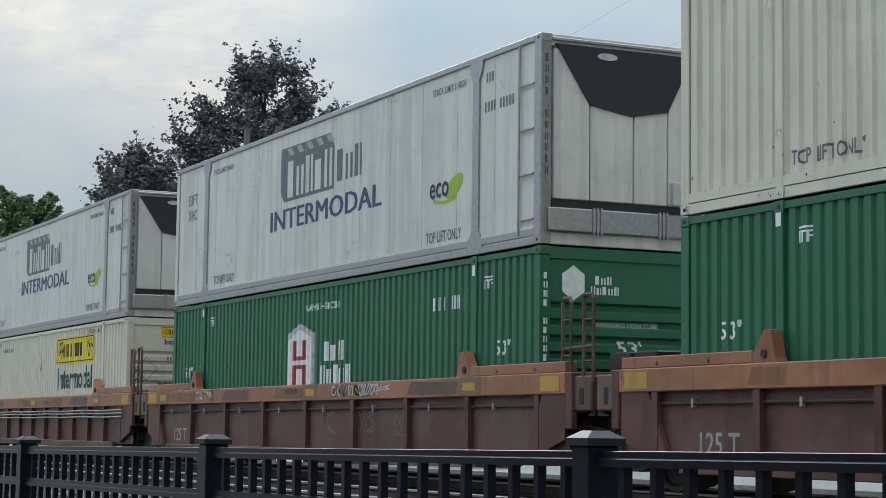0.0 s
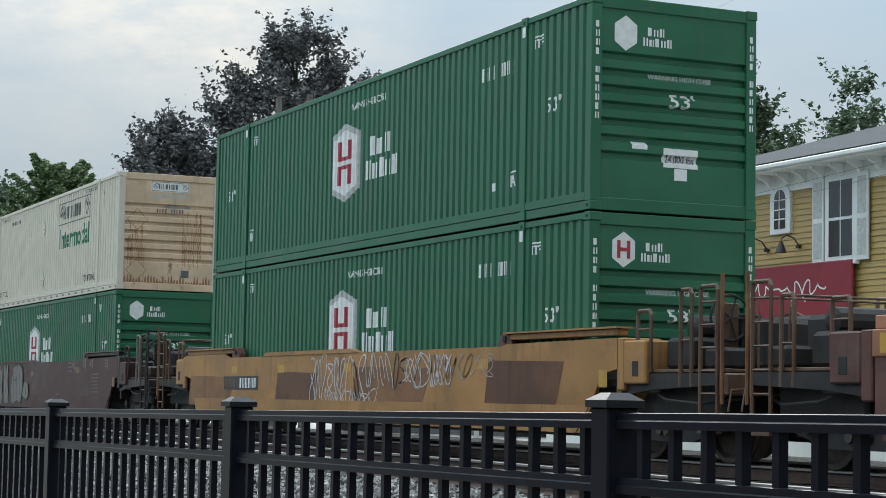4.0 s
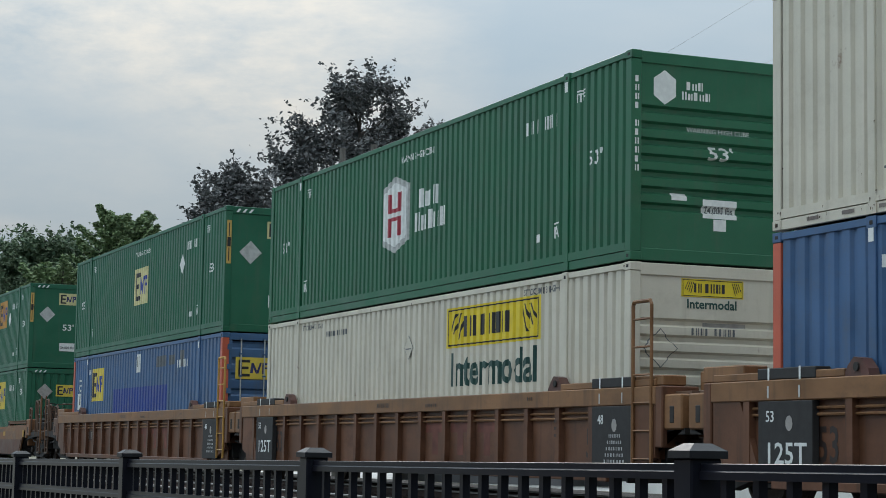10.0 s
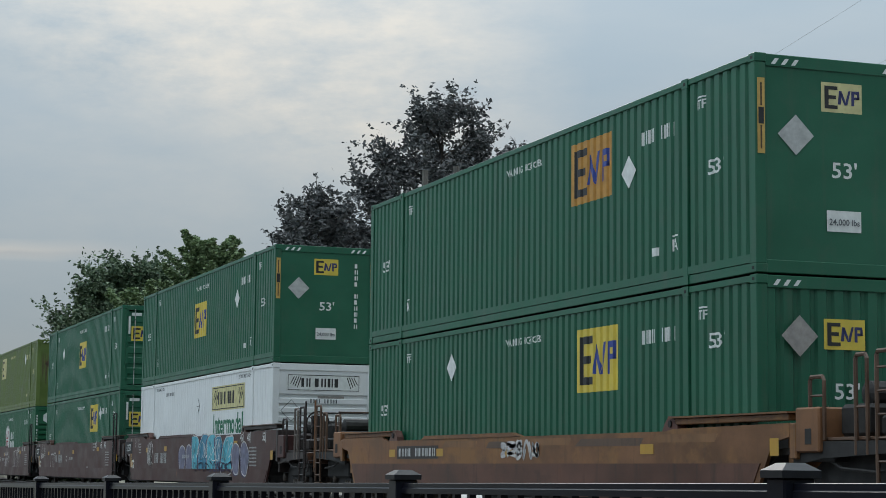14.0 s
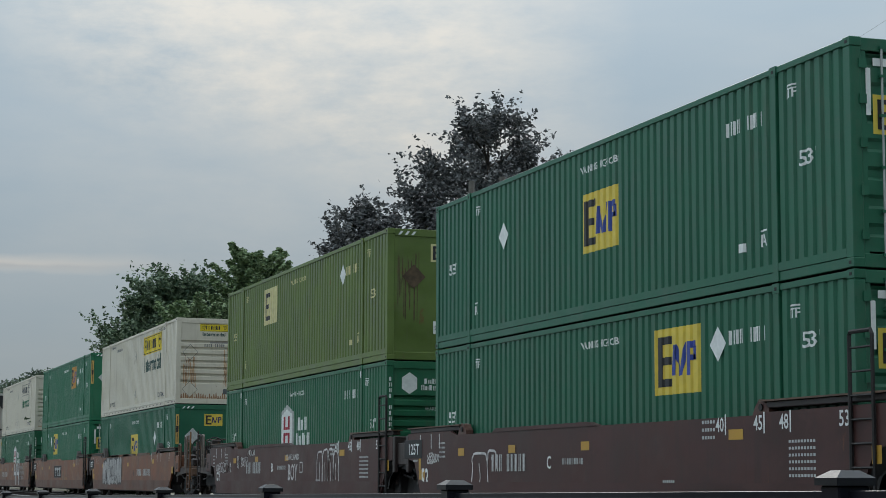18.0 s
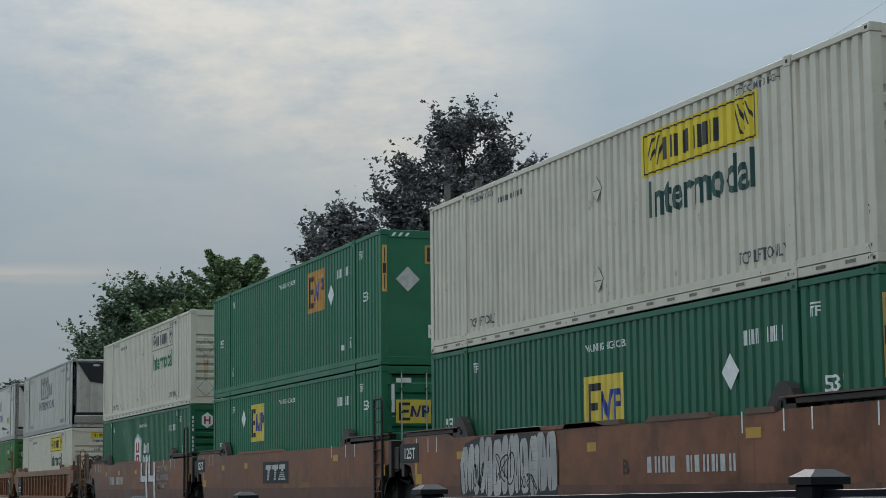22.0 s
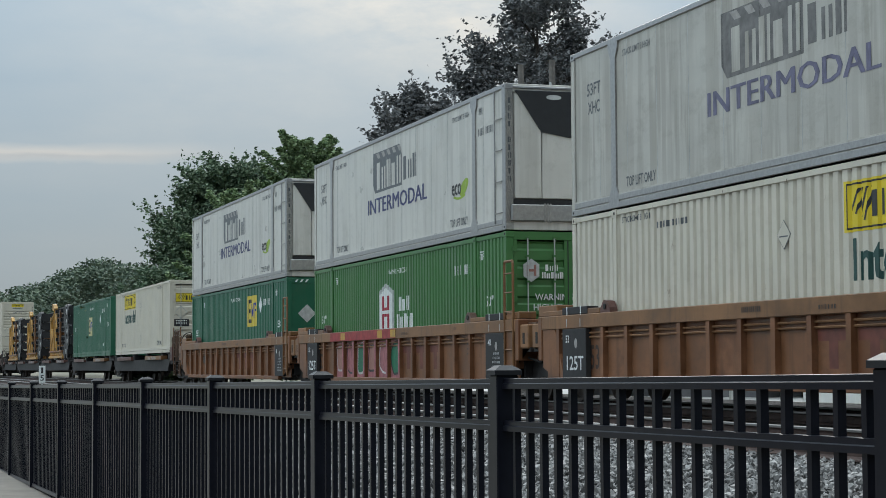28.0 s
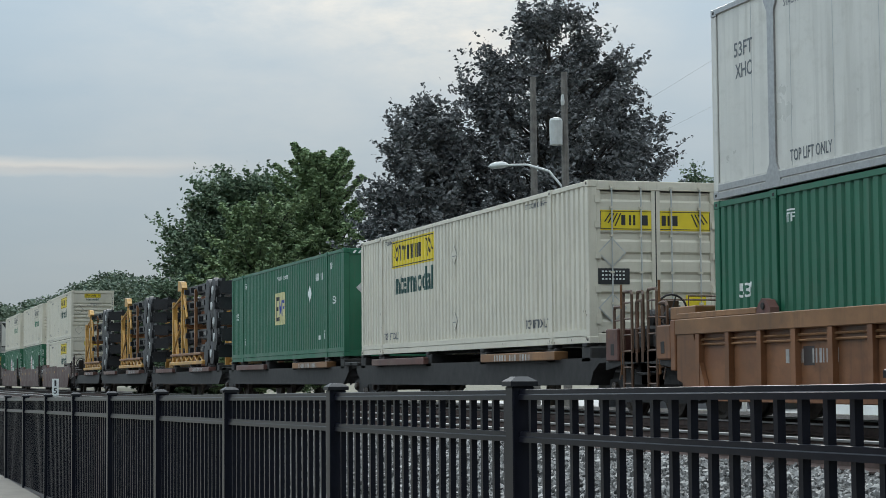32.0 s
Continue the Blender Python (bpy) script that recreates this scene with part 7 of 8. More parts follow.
    for k in range(4):
        flat_side_mark(c, poly_shape(rect(-0.9, 1.0, -0.008, 0.008)), -0.09, 0.91 + 0.05 * k, dark_panel, 0.012, name="logo_slant")
    for x, z, w, h in ((0.95, 0.62, 0.32, 0.16), (1.75, 0.85, 0.4, 0.26), (-1.7, 1.1, 0.12, 0.2), (2.6, 0.7, 0.5, 0.12)):
        flat_side_mark(c, poly_shape([(w * math.cos(q * 0.7) * (1 + 0.2 * math.sin(q * 2.3)), h * math.sin(q * 0.7) * (1 + 0.25 * math.cos(q * 1.7))) for q in range(9)]), x, z, ochre_car, 0.003, name="paint_patch", label="faded ochre paint patch")
    stack(-302.41, box_of(shield_box, label=SHIELD, mark=ink_red), box_of(banner_box, label=BANNER_GREY, yellow=False, rusty=True, scuffed=True), -0.028)
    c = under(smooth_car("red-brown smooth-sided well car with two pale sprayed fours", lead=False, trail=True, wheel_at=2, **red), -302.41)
    flat_side_mark(c, bar_shape(11, 2.85, 0.27, skip=(4,), gap=0.3), -3.68, 0.96, ink_pale, 0.006)
    fours(c, 1.70)
    for k in range(3):
        scribble(c, 4.9 - 0.1 * k, 1.30 - 0.27 * k, 1.9, 0.20, tape_grey, 61 + k, 9, 0.028)
    # three-unit brighter tan ribbed car
    tan = dict(tan, body=tan_fresh_car)
    stack(-326.52, box_of(banner_box, label=BANNER_YELLOW), box_of(reefer_box, label="dull grey-white refrigerated container with a black grille", col=reefer_worn), 0.015)
    under(ribbed_car("orange-tan ribbed well car with a bare top chord", lead=True, trail=False, **tan), -326.52)
    stack(-346.27, box_of(shield_box, label="light green corrugated container with a white shield", colour=light_green, end="doors"), box_of(reefer_box, label=REEFER), 0.041)
    c = under(ribbed_car("orange-tan ribbed well car with red and pink graffiti", lead=False, trail=False, **tan), -346.27)
    pink_piece(c)
    stack(-365.95, box_of(square_box, label=SQUARE, logo_x=-5.15, logo_z=2.04, diamond_x=-3.82, stripe=False), box_of(reefer_box, label=REEFER), 0.033)
    under(ribbed_car("orange-tan ribbed well car with a bare top chord", lead=False, trail=True, wheel_at=-1, **tan), -365.95)
    # spine cars
    for x, b in ((-387.35, banner_box("cream-white container with rear doors and a yellow banner", end="doors", logo_x=-11.45, logo_z=2.37, dashes=False)),
                 (-405.38, square_box(SQUARE, panel=square_cream, logo_x=-8.25, logo_z=1.56, diamond_x=-4.14, stripe=False))):
        ride(b, x, SIDE_Y, RAIL + 1.262)
    for i, x in enumerate((-387.35, -405.38, -424.0, -442.5, -460.5)):
        ride(spine_car("black low spine car with rusty side walks", i == 0, i == 4, i < 2), x - LEN / 2, TRAIN_Y, RAIL)
    proto = chassis_stack("black trailer chassis stacked in worn yellow racks", 1)
    for i, x in enumerate((-433.2, -449.6, -465.4)):
        ob = proto if i == 0 else copy_thing(proto, Matrix())
        ride(ob, x, TRAIN_Y, RAIL + 1.262)
    x = -474.75
    for i, (lo, up) in enumerate(((banner_box, banner_box), (shield_box, banner_box), (shield_box, banner_box), (square_box, reefer_box), (shield_box, reefer_box))):
        lab = {banner_box: BANNER_GREY if i != 0 else BANNER_YELLOW, shield_box: SHIELD, square_box: SQUARE, reefer_box: REEFER}
        kw = {banner_box: dict(yellow=(i == 0)), shield_box: {}, square_box: {}, reefer_box: {}}
        stack(x, box_of(lo, label=lab[lo], **kw[lo]), box_of(up, label=lab[up], **kw[up]), 0.02)
        under(smooth_car("dark brown smooth-sided well car", brown_car, i % 3 == 0, i % 3 == 2), x)
        x -= 23.7 if i % 3 == 2 else 19.65


def spray_arch(car, x, z, w, h, seed):
    """One swollen hollow letter shape of a sprayed tag: a dark body and a pale uneven rim round it."""
    rng = random.Random(seed)
    pts = []
    for i in range(27):
        u = i / 26
        a = math.pi * (1.06 - 1.12 * u)
        pts.append((w / 2 * math.copysign(abs(math.cos(a)) ** 0.45, math.cos(a)) * (1 + 0.08 * rng.uniform(-1, 1)), h * max(0.0, math.sin(a)) ** 0.35 * (0.94 + 0.06 * math.sin(5 * u + seed))))
    flat_side_mark(car, stroke_shape(pts, 0.045), x, z, spray_white, 0.007, name="graffiti", label="pale rim of a sprayed tag")
    flat_side_mark(car, stroke_shape([(w * 0.04 * math.sin(k), h * (0.05 + 0.11 * k)) for k in range(6)], 0.035), x, z, spray_white, 0.008, name="graffiti")


def chord_patches(car, seed):
    """Reflectors, wavy scrawls on the top chord and thin ones on the panels between the ribs."""
    for x in (-8.0, 0.3, 6.4):
        flat_side_mark(car, poly_shape(rect(-0.34, 0.34, -0.125, 0.125)), x, 1.35, dull_yellow, 0.004, name="reflector")
        flat_side_mark(car, poly_shape(rect(-0.20, 0.20, -0.055, 0.055)), x - 0.03, 1.34, safety_yellow, 0.007, name="reflector")
    scribble(car, -5.3, 1.36, 1.1, 0.18, spray_white, seed, 5, 0.022)
    if seed == 3:
        scribble(car, 2.2, 1.35, 1.9, 0.22, spray_white, seed + 1, 8, 0.024)
        scribble(car, 3.3, 1.38, 0.6, 0.12, spray_white, seed + 2, 2, 0.02)
        for k, x in enumerate((0.85, 2.5, 3.95)):
            scribble(car, x, 0.84, 0.7, 0.5, worn_tape, seed + 5 + k, 2, 0.018).location.y += 0.10


def blue_piece(car):
    """Large sprayed work: light blue slabs that lean on each other, pale rims and dark shadows, a grey bubble at both ends."""
    rng = random.Random(5)
    n = 9
    for k in range(n):
        x = -0.9 + k * 0.90
        edge = k in (0, 1, n - 1, n - 2)
        a, b = (0.40, 0.42) if edge else (rng.uniform(0.46, 0.60), rng.uniform(0.50, 0.56))
        pts = []
        for i in range(22):
            u = i * math.pi / 11
            e = 0.9 if edge else 0.55
            px = a * math.copysign(abs(math.cos(u)) ** e, math.cos(u)) * (1 + 0.14 * math.sin(3 * u + k * 1.7))
            pz = b * math.copysign(abs(math.sin(u)) ** e, math.sin(u)) * (1 + 0.08 * math.cos(2 * u + k))
            pts.append((px + (0.0 if edge else 0.35 * pz * math.sin(k * 2.3)), pz))
        z = 0.92 if edge else 1.0
        flat_side_mark(car, poly_shape([(1.14 * p, 1.06 * q) for p, q in pts]), x - 0.05, z - 0.02, spray_dark, 0.004 + 0.0012 * k, name="graffiti")
        flat_side_mark(car, poly_shape(pts), x, z, spray_violet if edge else (spray_blue, spray_deep)[k % 2], 0.0046 + 0.0012 * k, name="graffiti", label="light blue sprayed slabs")
        flat_side_mark(car, stroke_shape(pts + pts[:2], 0.03), x, z, spray_white, 0.0052 + 0.0012 * k, name="graffiti")
    scribble(car, 2.8, 0.72, 4.4, 0.30, spray_dark, 72, 9, 0.03).location.y -= 0.022
    scribble(car, 2.8, 1.15, 4.6, 0.6, ink_white, 71, 10, 0.022).location.y -= 0.022


def silver_piece(car, x0, x1):
    """Crowded silver pillars without meaning, with dark cracks between them, fine streaks across and black loops on top."""
    rng = random.Random(9)
    rim = [(x0 - 0.05, 0.50), (x1 + 0.05, 0.50), (x1 + 0.08, 1.2), (x1 - 0.1, 1.48), (x1 - 0.9, 1.53), (x0 + 0.9, 1.53), (x0 + 0.2, 1.42), (x0 - 0.08, 1.0)]
    flat_side_mark(car, poly_shape(rim), 0, 0, ink, 0.0135, name="graffiti", label="dark ground of a graffiti piece")
    x, k, streaks, cracks = x0, 0, [], []
    while x < x1 - 0.1:
        w = rng.uniform(0.26, 0.44)
        lo, hi = 0.47 + rng.uniform(0, 0.1), min(1.53, 1.34 + rng.uniform(0, 0.22) + (0.12 if 2 < k < 9 else 0))
        la, lb = rng.uniform(-0.07, 0.07), rng.uniform(-0.05, 0.05)
        r = 0.09
        pts = [(x + 0.02, lo + r), (x + r, lo), (x + w - r, lo + 0.02), (x + w - 0.02, lo + r), (x + w + lb * 0.5, 1.0), (x + w - 0.02 + la, hi - r), (x + w - r + la, hi),
               (x + r + la, hi - 0.01), (x + 0.02 + la, hi - r), (x + lb, 1.05)]
        flat_side_mark(car, poly_shape(pts), 0, 0, spray_silver, 0.0150 + 0.0006 * (k % 3), name="graffiti", label="silver block graffiti")
        for j in range(11):
            z = lo + 0.06 + (hi - lo - 0.12) * (j + rng.random() * 0.8) / 11
            c, d = x + rng.uniform(0.03, 0.12), x + w - rng.uniform(0.03, 0.14)
            streaks.append(((c, z), (d, z + 0.01), (d, z + 0.018), (c, z + 0.016)))
        for j in range(2):
            c, z, h, e = x + rng.uniform(0.08, w - 0.06), rng.choice((lo, lo + 0.3, hi - 0.42)), rng.uniform(0.25, 0.45), rng.uniform(-0.06, 0.06)
            cracks.append(((c - 0.018, z), (c + 0.018, z), (c + 0.006 + e, z + h), (c - 0.006 + e, z + h)))
        x += w + rng.uniform(-0.005, 0.025)
        k += 1
    flat_side_mark(car, poly_shape(*streaks), 0, 0, tape_grey, 0.0172, name="graffiti", label="grey streaks in silver graffiti")
    flat_side_mark(car, poly_shape(*cracks), 0, 0, ink, 0.0180, name="graffiti")
    for k, (x, z, w, h) in enumerate(((-4.9, 0.85, 0.5, 0.5), (-3.6, 0.95, 0.9, 0.6), (-2.5, 0.72, 0.7, 0.3))):
        scribble(car, x, z, w, h, ink, 80 + 5 * k, 3, 0.025).location.y -= 0.0125


def pale_piece(car):
    """Rounded pale grey shapes with dark rims, sprayed over the lower side."""
    rng = random.Random(12)
    for k, (x, z, a, b) in enumerate(((-4.15, 0.92, 0.40, 0.60), (-3.35, 0.96, 0.40, 0.60), (-2.15, 0.84, 0.40, 0.46), (-2.05, 1.28, 0.28, 0.22), (-1.45, 0.96, 0.38, 0.56), (-0.62, 0.78, 0.36, 0.24))):
        pts = []
        for i in range(22):
            u = i * math.pi / 11
            px = a * math.copysign(abs(math.cos(u)) ** 0.7, math.cos(u)) * (1 + 0.16 * math.sin(3 * u + k * 1.9))
            pz = b * math.copysign(abs(math.sin(u)) ** 0.7, math.sin(u)) * (1 + 0.10 * math.cos(4 * u + k))
            pts.append((px, pz))
        if k == 0:
            pts = [(-0.40, 0.55), (-0.25, 0.35), (-0.05, 0.62), (0.12, 0.42), (0.34, 0.60), (0.30, -0.1), (0.32, -0.56), (-0.2, -0.56), (-0.38, -0.1)]
        elif k == 1:
            pts = [(-0.36, 0.56), (-0.12, 0.62), (0.0, 0.28), (0.12, 0.62), (0.30, 0.52), (0.26, 0.1), (0.38, -0.2), (0.40, -0.58), (-0.12, -0.58), (-0.28, 0.0)]
        flat_side_mark(car, poly_shape(pts), x, z, spray_dull, 0.016 + 0.0015 * k, name="graffiti", label="dull grey sprayed shapes")
        flat_side_mark(car, stroke_shape(pts + pts[:2], 0.035), x, z, ink, 0.0166 + 0.0015 * k, name="graffiti")
        c0, hh = rng.uniform(-0.1, 0.1), b * rng.uniform(0.4, 0.7)
        flat_side_mark(car, stroke_shape([(c0, -hh), (c0 + 0.05, 0.0), (c0 - 0.04, hh)], 0.04), x, z, ink, 0.0172 + 0.0015 * k, name="graffiti")


def fours(car, x0):
    """Two broad pale strokes with bent arms, outlined dark."""
    for k in range(2):
        for g, mat, lift in ((0.045, ink, 0.0135), (0.0, spray_white, 0.0165)):
            flat_side_mark(car, poly_shape(rect(-0.62 - g, -0.34 + g, -0.08 - g, 0.56), rect(-0.34 + g, 0.26 - g, -0.08 - g, 0.12 + g), rect(0.26 - g, 0.58 + g, -0.08 - g, 0.56), ((0.34 - g, -0.60), (0.66 + g, -0.60), (0.58 + g, -0.08 - g), (0.26 - g, -0.08 - g))), x0 + 1.38 * k, 0.98, mat, lift, name="graffiti", label="pale sprayed strokes with dark rims")


def pink_piece(car):
    """Red band along the chord and pink fill between the ribs, over the trailing half of the side."""
    flat_side_mark(car, poly_shape(rect(-3.14, 3.14, -0.11, 0.11)), -2.30, 1.42, spray_red, 0.006, name="graffiti", label="red sprayed band along the chord")
    for x in (-4.1, -0.55, 0.62):
        flat_side_mark(car, poly_shape(rect(-0.22, 0.22, -0.09, 0.09)), x, 1.42, safety_yellow, 0.010, name="reflector")
    for i in range(6):
        x = -4.7 + 1.044 * i
        flat_side_mark(car, poly_shape(rect(-0.44, 0.44, -0.43, 0.43)), x, 0.83, spray_pink, 0.004, y=-HALF_W + 0.10, name="graffiti", label="pink sprayed fill between the ribs")
        flat_side_mark(car, poly_shape(rect(-0.065, 0.065, -0.43, 0.45)), -8.35 + 1.044 * (i + 4), 0.83, spray_pink, 0.003, y=-HALF_W + 0.012, name="graffiti")
        # one pale swollen letter shape with a dark rim in each bay
        a, b = 0.36, 0.34
        pts = [(a * math.copysign(abs(math.cos(u)) ** 0.6, math.cos(u)) * (1 + 0.15 * math.sin(3 * u + i)), b * math.copysign(abs(math.sin(u)) ** 0.6, math.sin(u)) * (1 + 0.12 * math.cos(2 * u + 2 * i))) for u in [k * math.pi / 9 for k in range(18)]]
        flat_side_mark(car, poly_shape(pts), x, 0.86, (ink_faded_red, spray_pink, ink_bright_green)[i % 3 if i < 5 else 2], 0.008, y=-HALF_W + 0.10, name="graffiti")
        flat_side_mark(car, stroke_shape(pts + pts[:2], 0.05), x, 0.86, ink if i % 2 else spray_white, 0.011, y=-HALF_W + 0.10, name="graffiti")


build_train()

# ---- trees ----
def leaf_cloud(n, centres, spreads, size, seed, flat=0.55):
    """Many small bent leaves in tufts: vertices and quads."""
    rng = np.random.default_rng(seed)
    c = np.asarray(centres)
    s = np.asarray(spreads)
    w = s ** 2
    idx = rng.choice(len(c), n, p=w / w.sum())
    g = rng.normal(size=(n, 3))
    g /= np.linalg.norm(g, axis=1)[:, None] + 1e-9
    p = c[idx] + g * (s[idx] * rng.random(n) ** 0.45)[:, None] * np.array((1.0, 1.0, 0.8))
    d = rng.normal(size=(n, 3))
    d[:, 2] *= flat
    d /= np.linalg.norm(d, axis=1)[:, None]
    e = np.cross(d, rng.normal(size=(n, 3)))
    e /= np.linalg.norm(e, axis=1)[:, None] + 1e-9
    L = size * rng.uniform(0.55, 1.35, n)[:, None]
    B = L * rng.uniform(0.4, 0.7, n)[:, None]
    nrm = np.cross(d, e)
    v = np.stack([p - d * L * 0.5, p + e * B * 0.5 + nrm * B * 0.15, p + d * L * 0.5, p - e * B * 0.5 + nrm * B * 0.15], 1)
    f = np.arange(4 * n).reshape(n, 4)
    return v.reshape(-1, 3), f


def tree(label, base, height, profile, leaves, size, material, seed, clumps=220, trunk_r=0.28, spread=0.55, lean=(0, 0), squash=1.0, rise=0.75):
    """A tree: tapered trunk, limbs that rise and fork, and tufts of leaves along every twig. profile: (share of height, radius) pairs."""
    rng = random.Random(seed)
    top = empty("tree", label, "tree")
    top.location = base
    lows, rads = [p[0] for p in profile], [p[1] for p in profile]
    centres, spreads = [], []
    wood = bmesh.new()
    trunk = [(0, 0, 0), (0.1, 0.05, height * 0.2), (0.05 + lean[0] * 0.4, lean[1] * 0.4, height * 0.5), (lean[0], lean[1], height * 0.93)]
    tube(trunk, [trunk_r, trunk_r * 0.8, trunk_r * 0.5, 0.04], 8, wood)
    tuft = spread * 0.56
    for i in range(clumps):
        while True:
            u = lows[0] + (lows[-1] - lows[0]) * rng.random()
            r = float(np.interp(u, lows, rads))
            if rng.random() < (r / max(rads)) ** 1.2 + 0.08:
                break
        a = rng.uniform(0, 2 * math.pi)
        rr = r * (0.15 + 0.80 * rng.random() ** 0.6)
        z = u * height
        tip = Vector((lean[0] * u + rr * math.cos(a), lean[1] * u + rr * math.sin(a) * squash, z))
        hz = max(height * 0.15, z - rr * rise * rng.uniform(0.7, 1.2) - 0.3)
        k = hz / height
        st = Vector((lean[0] * k, lean[1] * k, hz))
        mid = st.lerp(tip, 0.55) + Vector((rng.uniform(-0.2, 0.2), rng.uniform(-0.2, 0.2), -0.12 * rr))
        if i % 2 == 0:
            tube([st, mid, tip], [0.05 + 0.05 * (1 - k), 0.04, 0.012], 5, wood)
        # plumes that taper outwards and upwards from the limb
        out = Vector((math.cos(a), math.sin(a), 0.0)) * (0.35 + 0.65 * rr / max(rads))
        for j in range(5):
            d = (out + Vector((rng.gauss(0, 0.42), rng.gauss(0, 0.42), rng.gauss(0.42, 0.38)))).normalized()
            s0 = mid.lerp(tip, rng.uniform(0.3, 1.0))
            reach = spread * rng.uniform(0.9, 2.0)
            bend = Vector((rng.gauss(0, 0.15), rng.gauss(0, 0.15), rng.gauss(0.1, 0.2))) * reach
            for q in (0.0, 0.2, 0.4, 0.58, 0.74, 0.88, 1.0):
                centres.append(tuple(s0 + d * reach * q + bend * q * q))
                spreads.append(tuft * rng.uniform(0.75, 1.1) * (1.05 - 0.70 * q))
    part("trunk", wood, bark, top, "dark trunk with many limbs")
    v, f = leaf_cloud(leaves, centres, spreads, size, seed)
    me = bpy.data.meshes.new("crown")
    me.from_pydata(v.tolist(), [], f.tolist())
    part("crown", me, material, top, "crown of many small leaves")
    return top


def at_bearing(az, dist):
    return (-dist * math_sin(az), dist * math_cos(az), 0.05)


tree("tall dark-leaved tree with an open ragged crown", at_bearing(70.0, 70), 14.6,
     ((0.12, 4.6), (0.3, 5.4), (0.5, 5.6), (0.64, 5.0), (0.76, 4.1), (0.88, 2.8), (0.95, 2.0), (1.0, 1.3)), 125000, 0.185, leaf_dark, 3, 500, 0.3, 0.66)
tree("dark-leaved lower tree with a bare twig on top", at_bearing(73.7, 68), 10.8,
     ((0.12, 3.2), (0.4, 3.4), (0.62, 3.1), (0.78, 2.4), (0.9, 1.7), (1.0, 0.8)), 80000, 0.18, leaf_dark, 8, 280, 0.2, 0.58)
tree("broad green tree with a rounded crown", at_bearing(79.0, 112), 12.7,
     ((0.12, 4.0), (0.4, 4.9), (0.6, 5.1), (0.72, 5.0), (0.84, 4.5), (0.93, 3.7), (1.0, 2.5)), 140000, 0.25, leaf_green, 14, 520, 0.35, 0.85)


def conifer(label, base, height, low, reach, leaves, size, material, seed):
    """A layered conifer: whorls of level limbs, each with flat drooping sprays that turn up at the tip."""
    rng = random.Random(seed)
    top = empty("tree", label, "tree")
    top.location = base
    wood = bmesh.new()
    tube([(0, 0, 0), (0.05, 0, height * 0.5), (0, 0, height)], [0.3, 0.2, 0.04], 8, wood)
    centres, spreads = [], []
    layers = 15
    for i in range(layers):
        u = i / (layers - 1)
        z = low + (height - low) * u
        long = reach * (1.0 - 0.62 * u) * rng.uniform(0.75, 1.15) + 0.3
        lift = 0.05 + 1.1 * u ** 1.5
        for j in range(8):
            a = 2 * math.pi * (j + rng.uniform(0, 0.8)) / 8 + i
            d = Vector((math.cos(a), math.sin(a), lift)).normalized()
            span = long * rng.uniform(0.7, 1.1)
            end = Vector((0, 0, z)) + d * span
            tube([(0, 0, z), tuple(Vector((0, 0, z)) + d * span * 0.5 + Vector((0, 0, -0.10 * span))), tuple(end)], [0.06, 0.04, 0.012], 5, wood)
            for q in (0.25, 0.4, 0.55, 0.7, 0.82, 0.92, 1.0, 1.06):
                p = Vector((0, 0, z)) + d * span * q + Vector((0, 0, -0.4 * span * 0.25 * math.sin(q * math.pi) * (1 - u)))
                for w in (-1, 0, 1):
                    side_way = Vector((-math.sin(a), math.cos(a), 0.1)) * w * 0.34 * span * (1.1 - q) * rng.uniform(0.5, 1.2)
                    centres.append(tuple(p + side_way))
                    spreads.append((0.42 - 0.2 * q) * rng.uniform(0.7, 1.1))
    part("trunk", wood, bark, top, "dark trunk with level limbs")
    v, f = leaf_cloud(leaves, centres, spreads, size, seed, 0.25)
    me = bpy.data.meshes.new("crown")
    me.from_pydata(v.tolist(), [], f.tolist())
    part("crown", me, material, top, "layered sprays of light green needles")
    return top


conifer("light green conifer with layered branches", at_bearing(76.9, 104), 12.0, 2.2, 5.2, 100000, 0.22, leaf_light, 15)
conifer("lower light green conifer beside the taller one", at_bearing(78.7, 100), 8.6, 1.2, 5.8, 80000, 0.22, leaf_light, 16)
tree("low green bushes at the foot of the woods", at_bearing(81.0, 105), 6.4, ((0.05, 3.0), (0.4, 4.2), (0.7, 3.2), (1.0, 1.0)), 30000, 0.22, leaf_green, 17, 220, 0.2, 0.65)
tree("green tree behind the yellow house", at_bearing(57.4, 62), 12.0,
     ((0.2, 3.2), (0.4, 4.2), (0.6, 3.9), (0.75, 2.9), (0.88, 1.7), (1.0, 0.8)), 75000, 0.19, leaf_green, 21, 240, 0.3, 0.6)
tree("green tree beside the yellow house", at_bearing(62.2, 66), 9.8,
     ((0.1, 3.0), (0.35, 3.6), (0.6, 3.2), (0.8, 2.2), (1.0, 0.7)), 40000, 0.19, leaf_green, 22, 210, 0.25, 0.6)
tree("green tree with bare top twigs", at_bearing(60.6, 70), 10.2,
     ((0.1, 2.4), (0.4, 3.2), (0.65, 2.8), (0.85, 1.5), (1.0, 0.5)), 34000, 0.19, leaf_green, 23, 180, 0.25, 0.55)
tree("green tree behind the roof of the yellow house", at_bearing(53.8, 60), 11.2,
     ((0.2, 3.0), (0.4, 4.2), (0.65, 3.8), (0.85, 2.2), (1.0, 0.6)), 40000, 0.19, leaf_green, 24, 210, 0.3, 0.6)
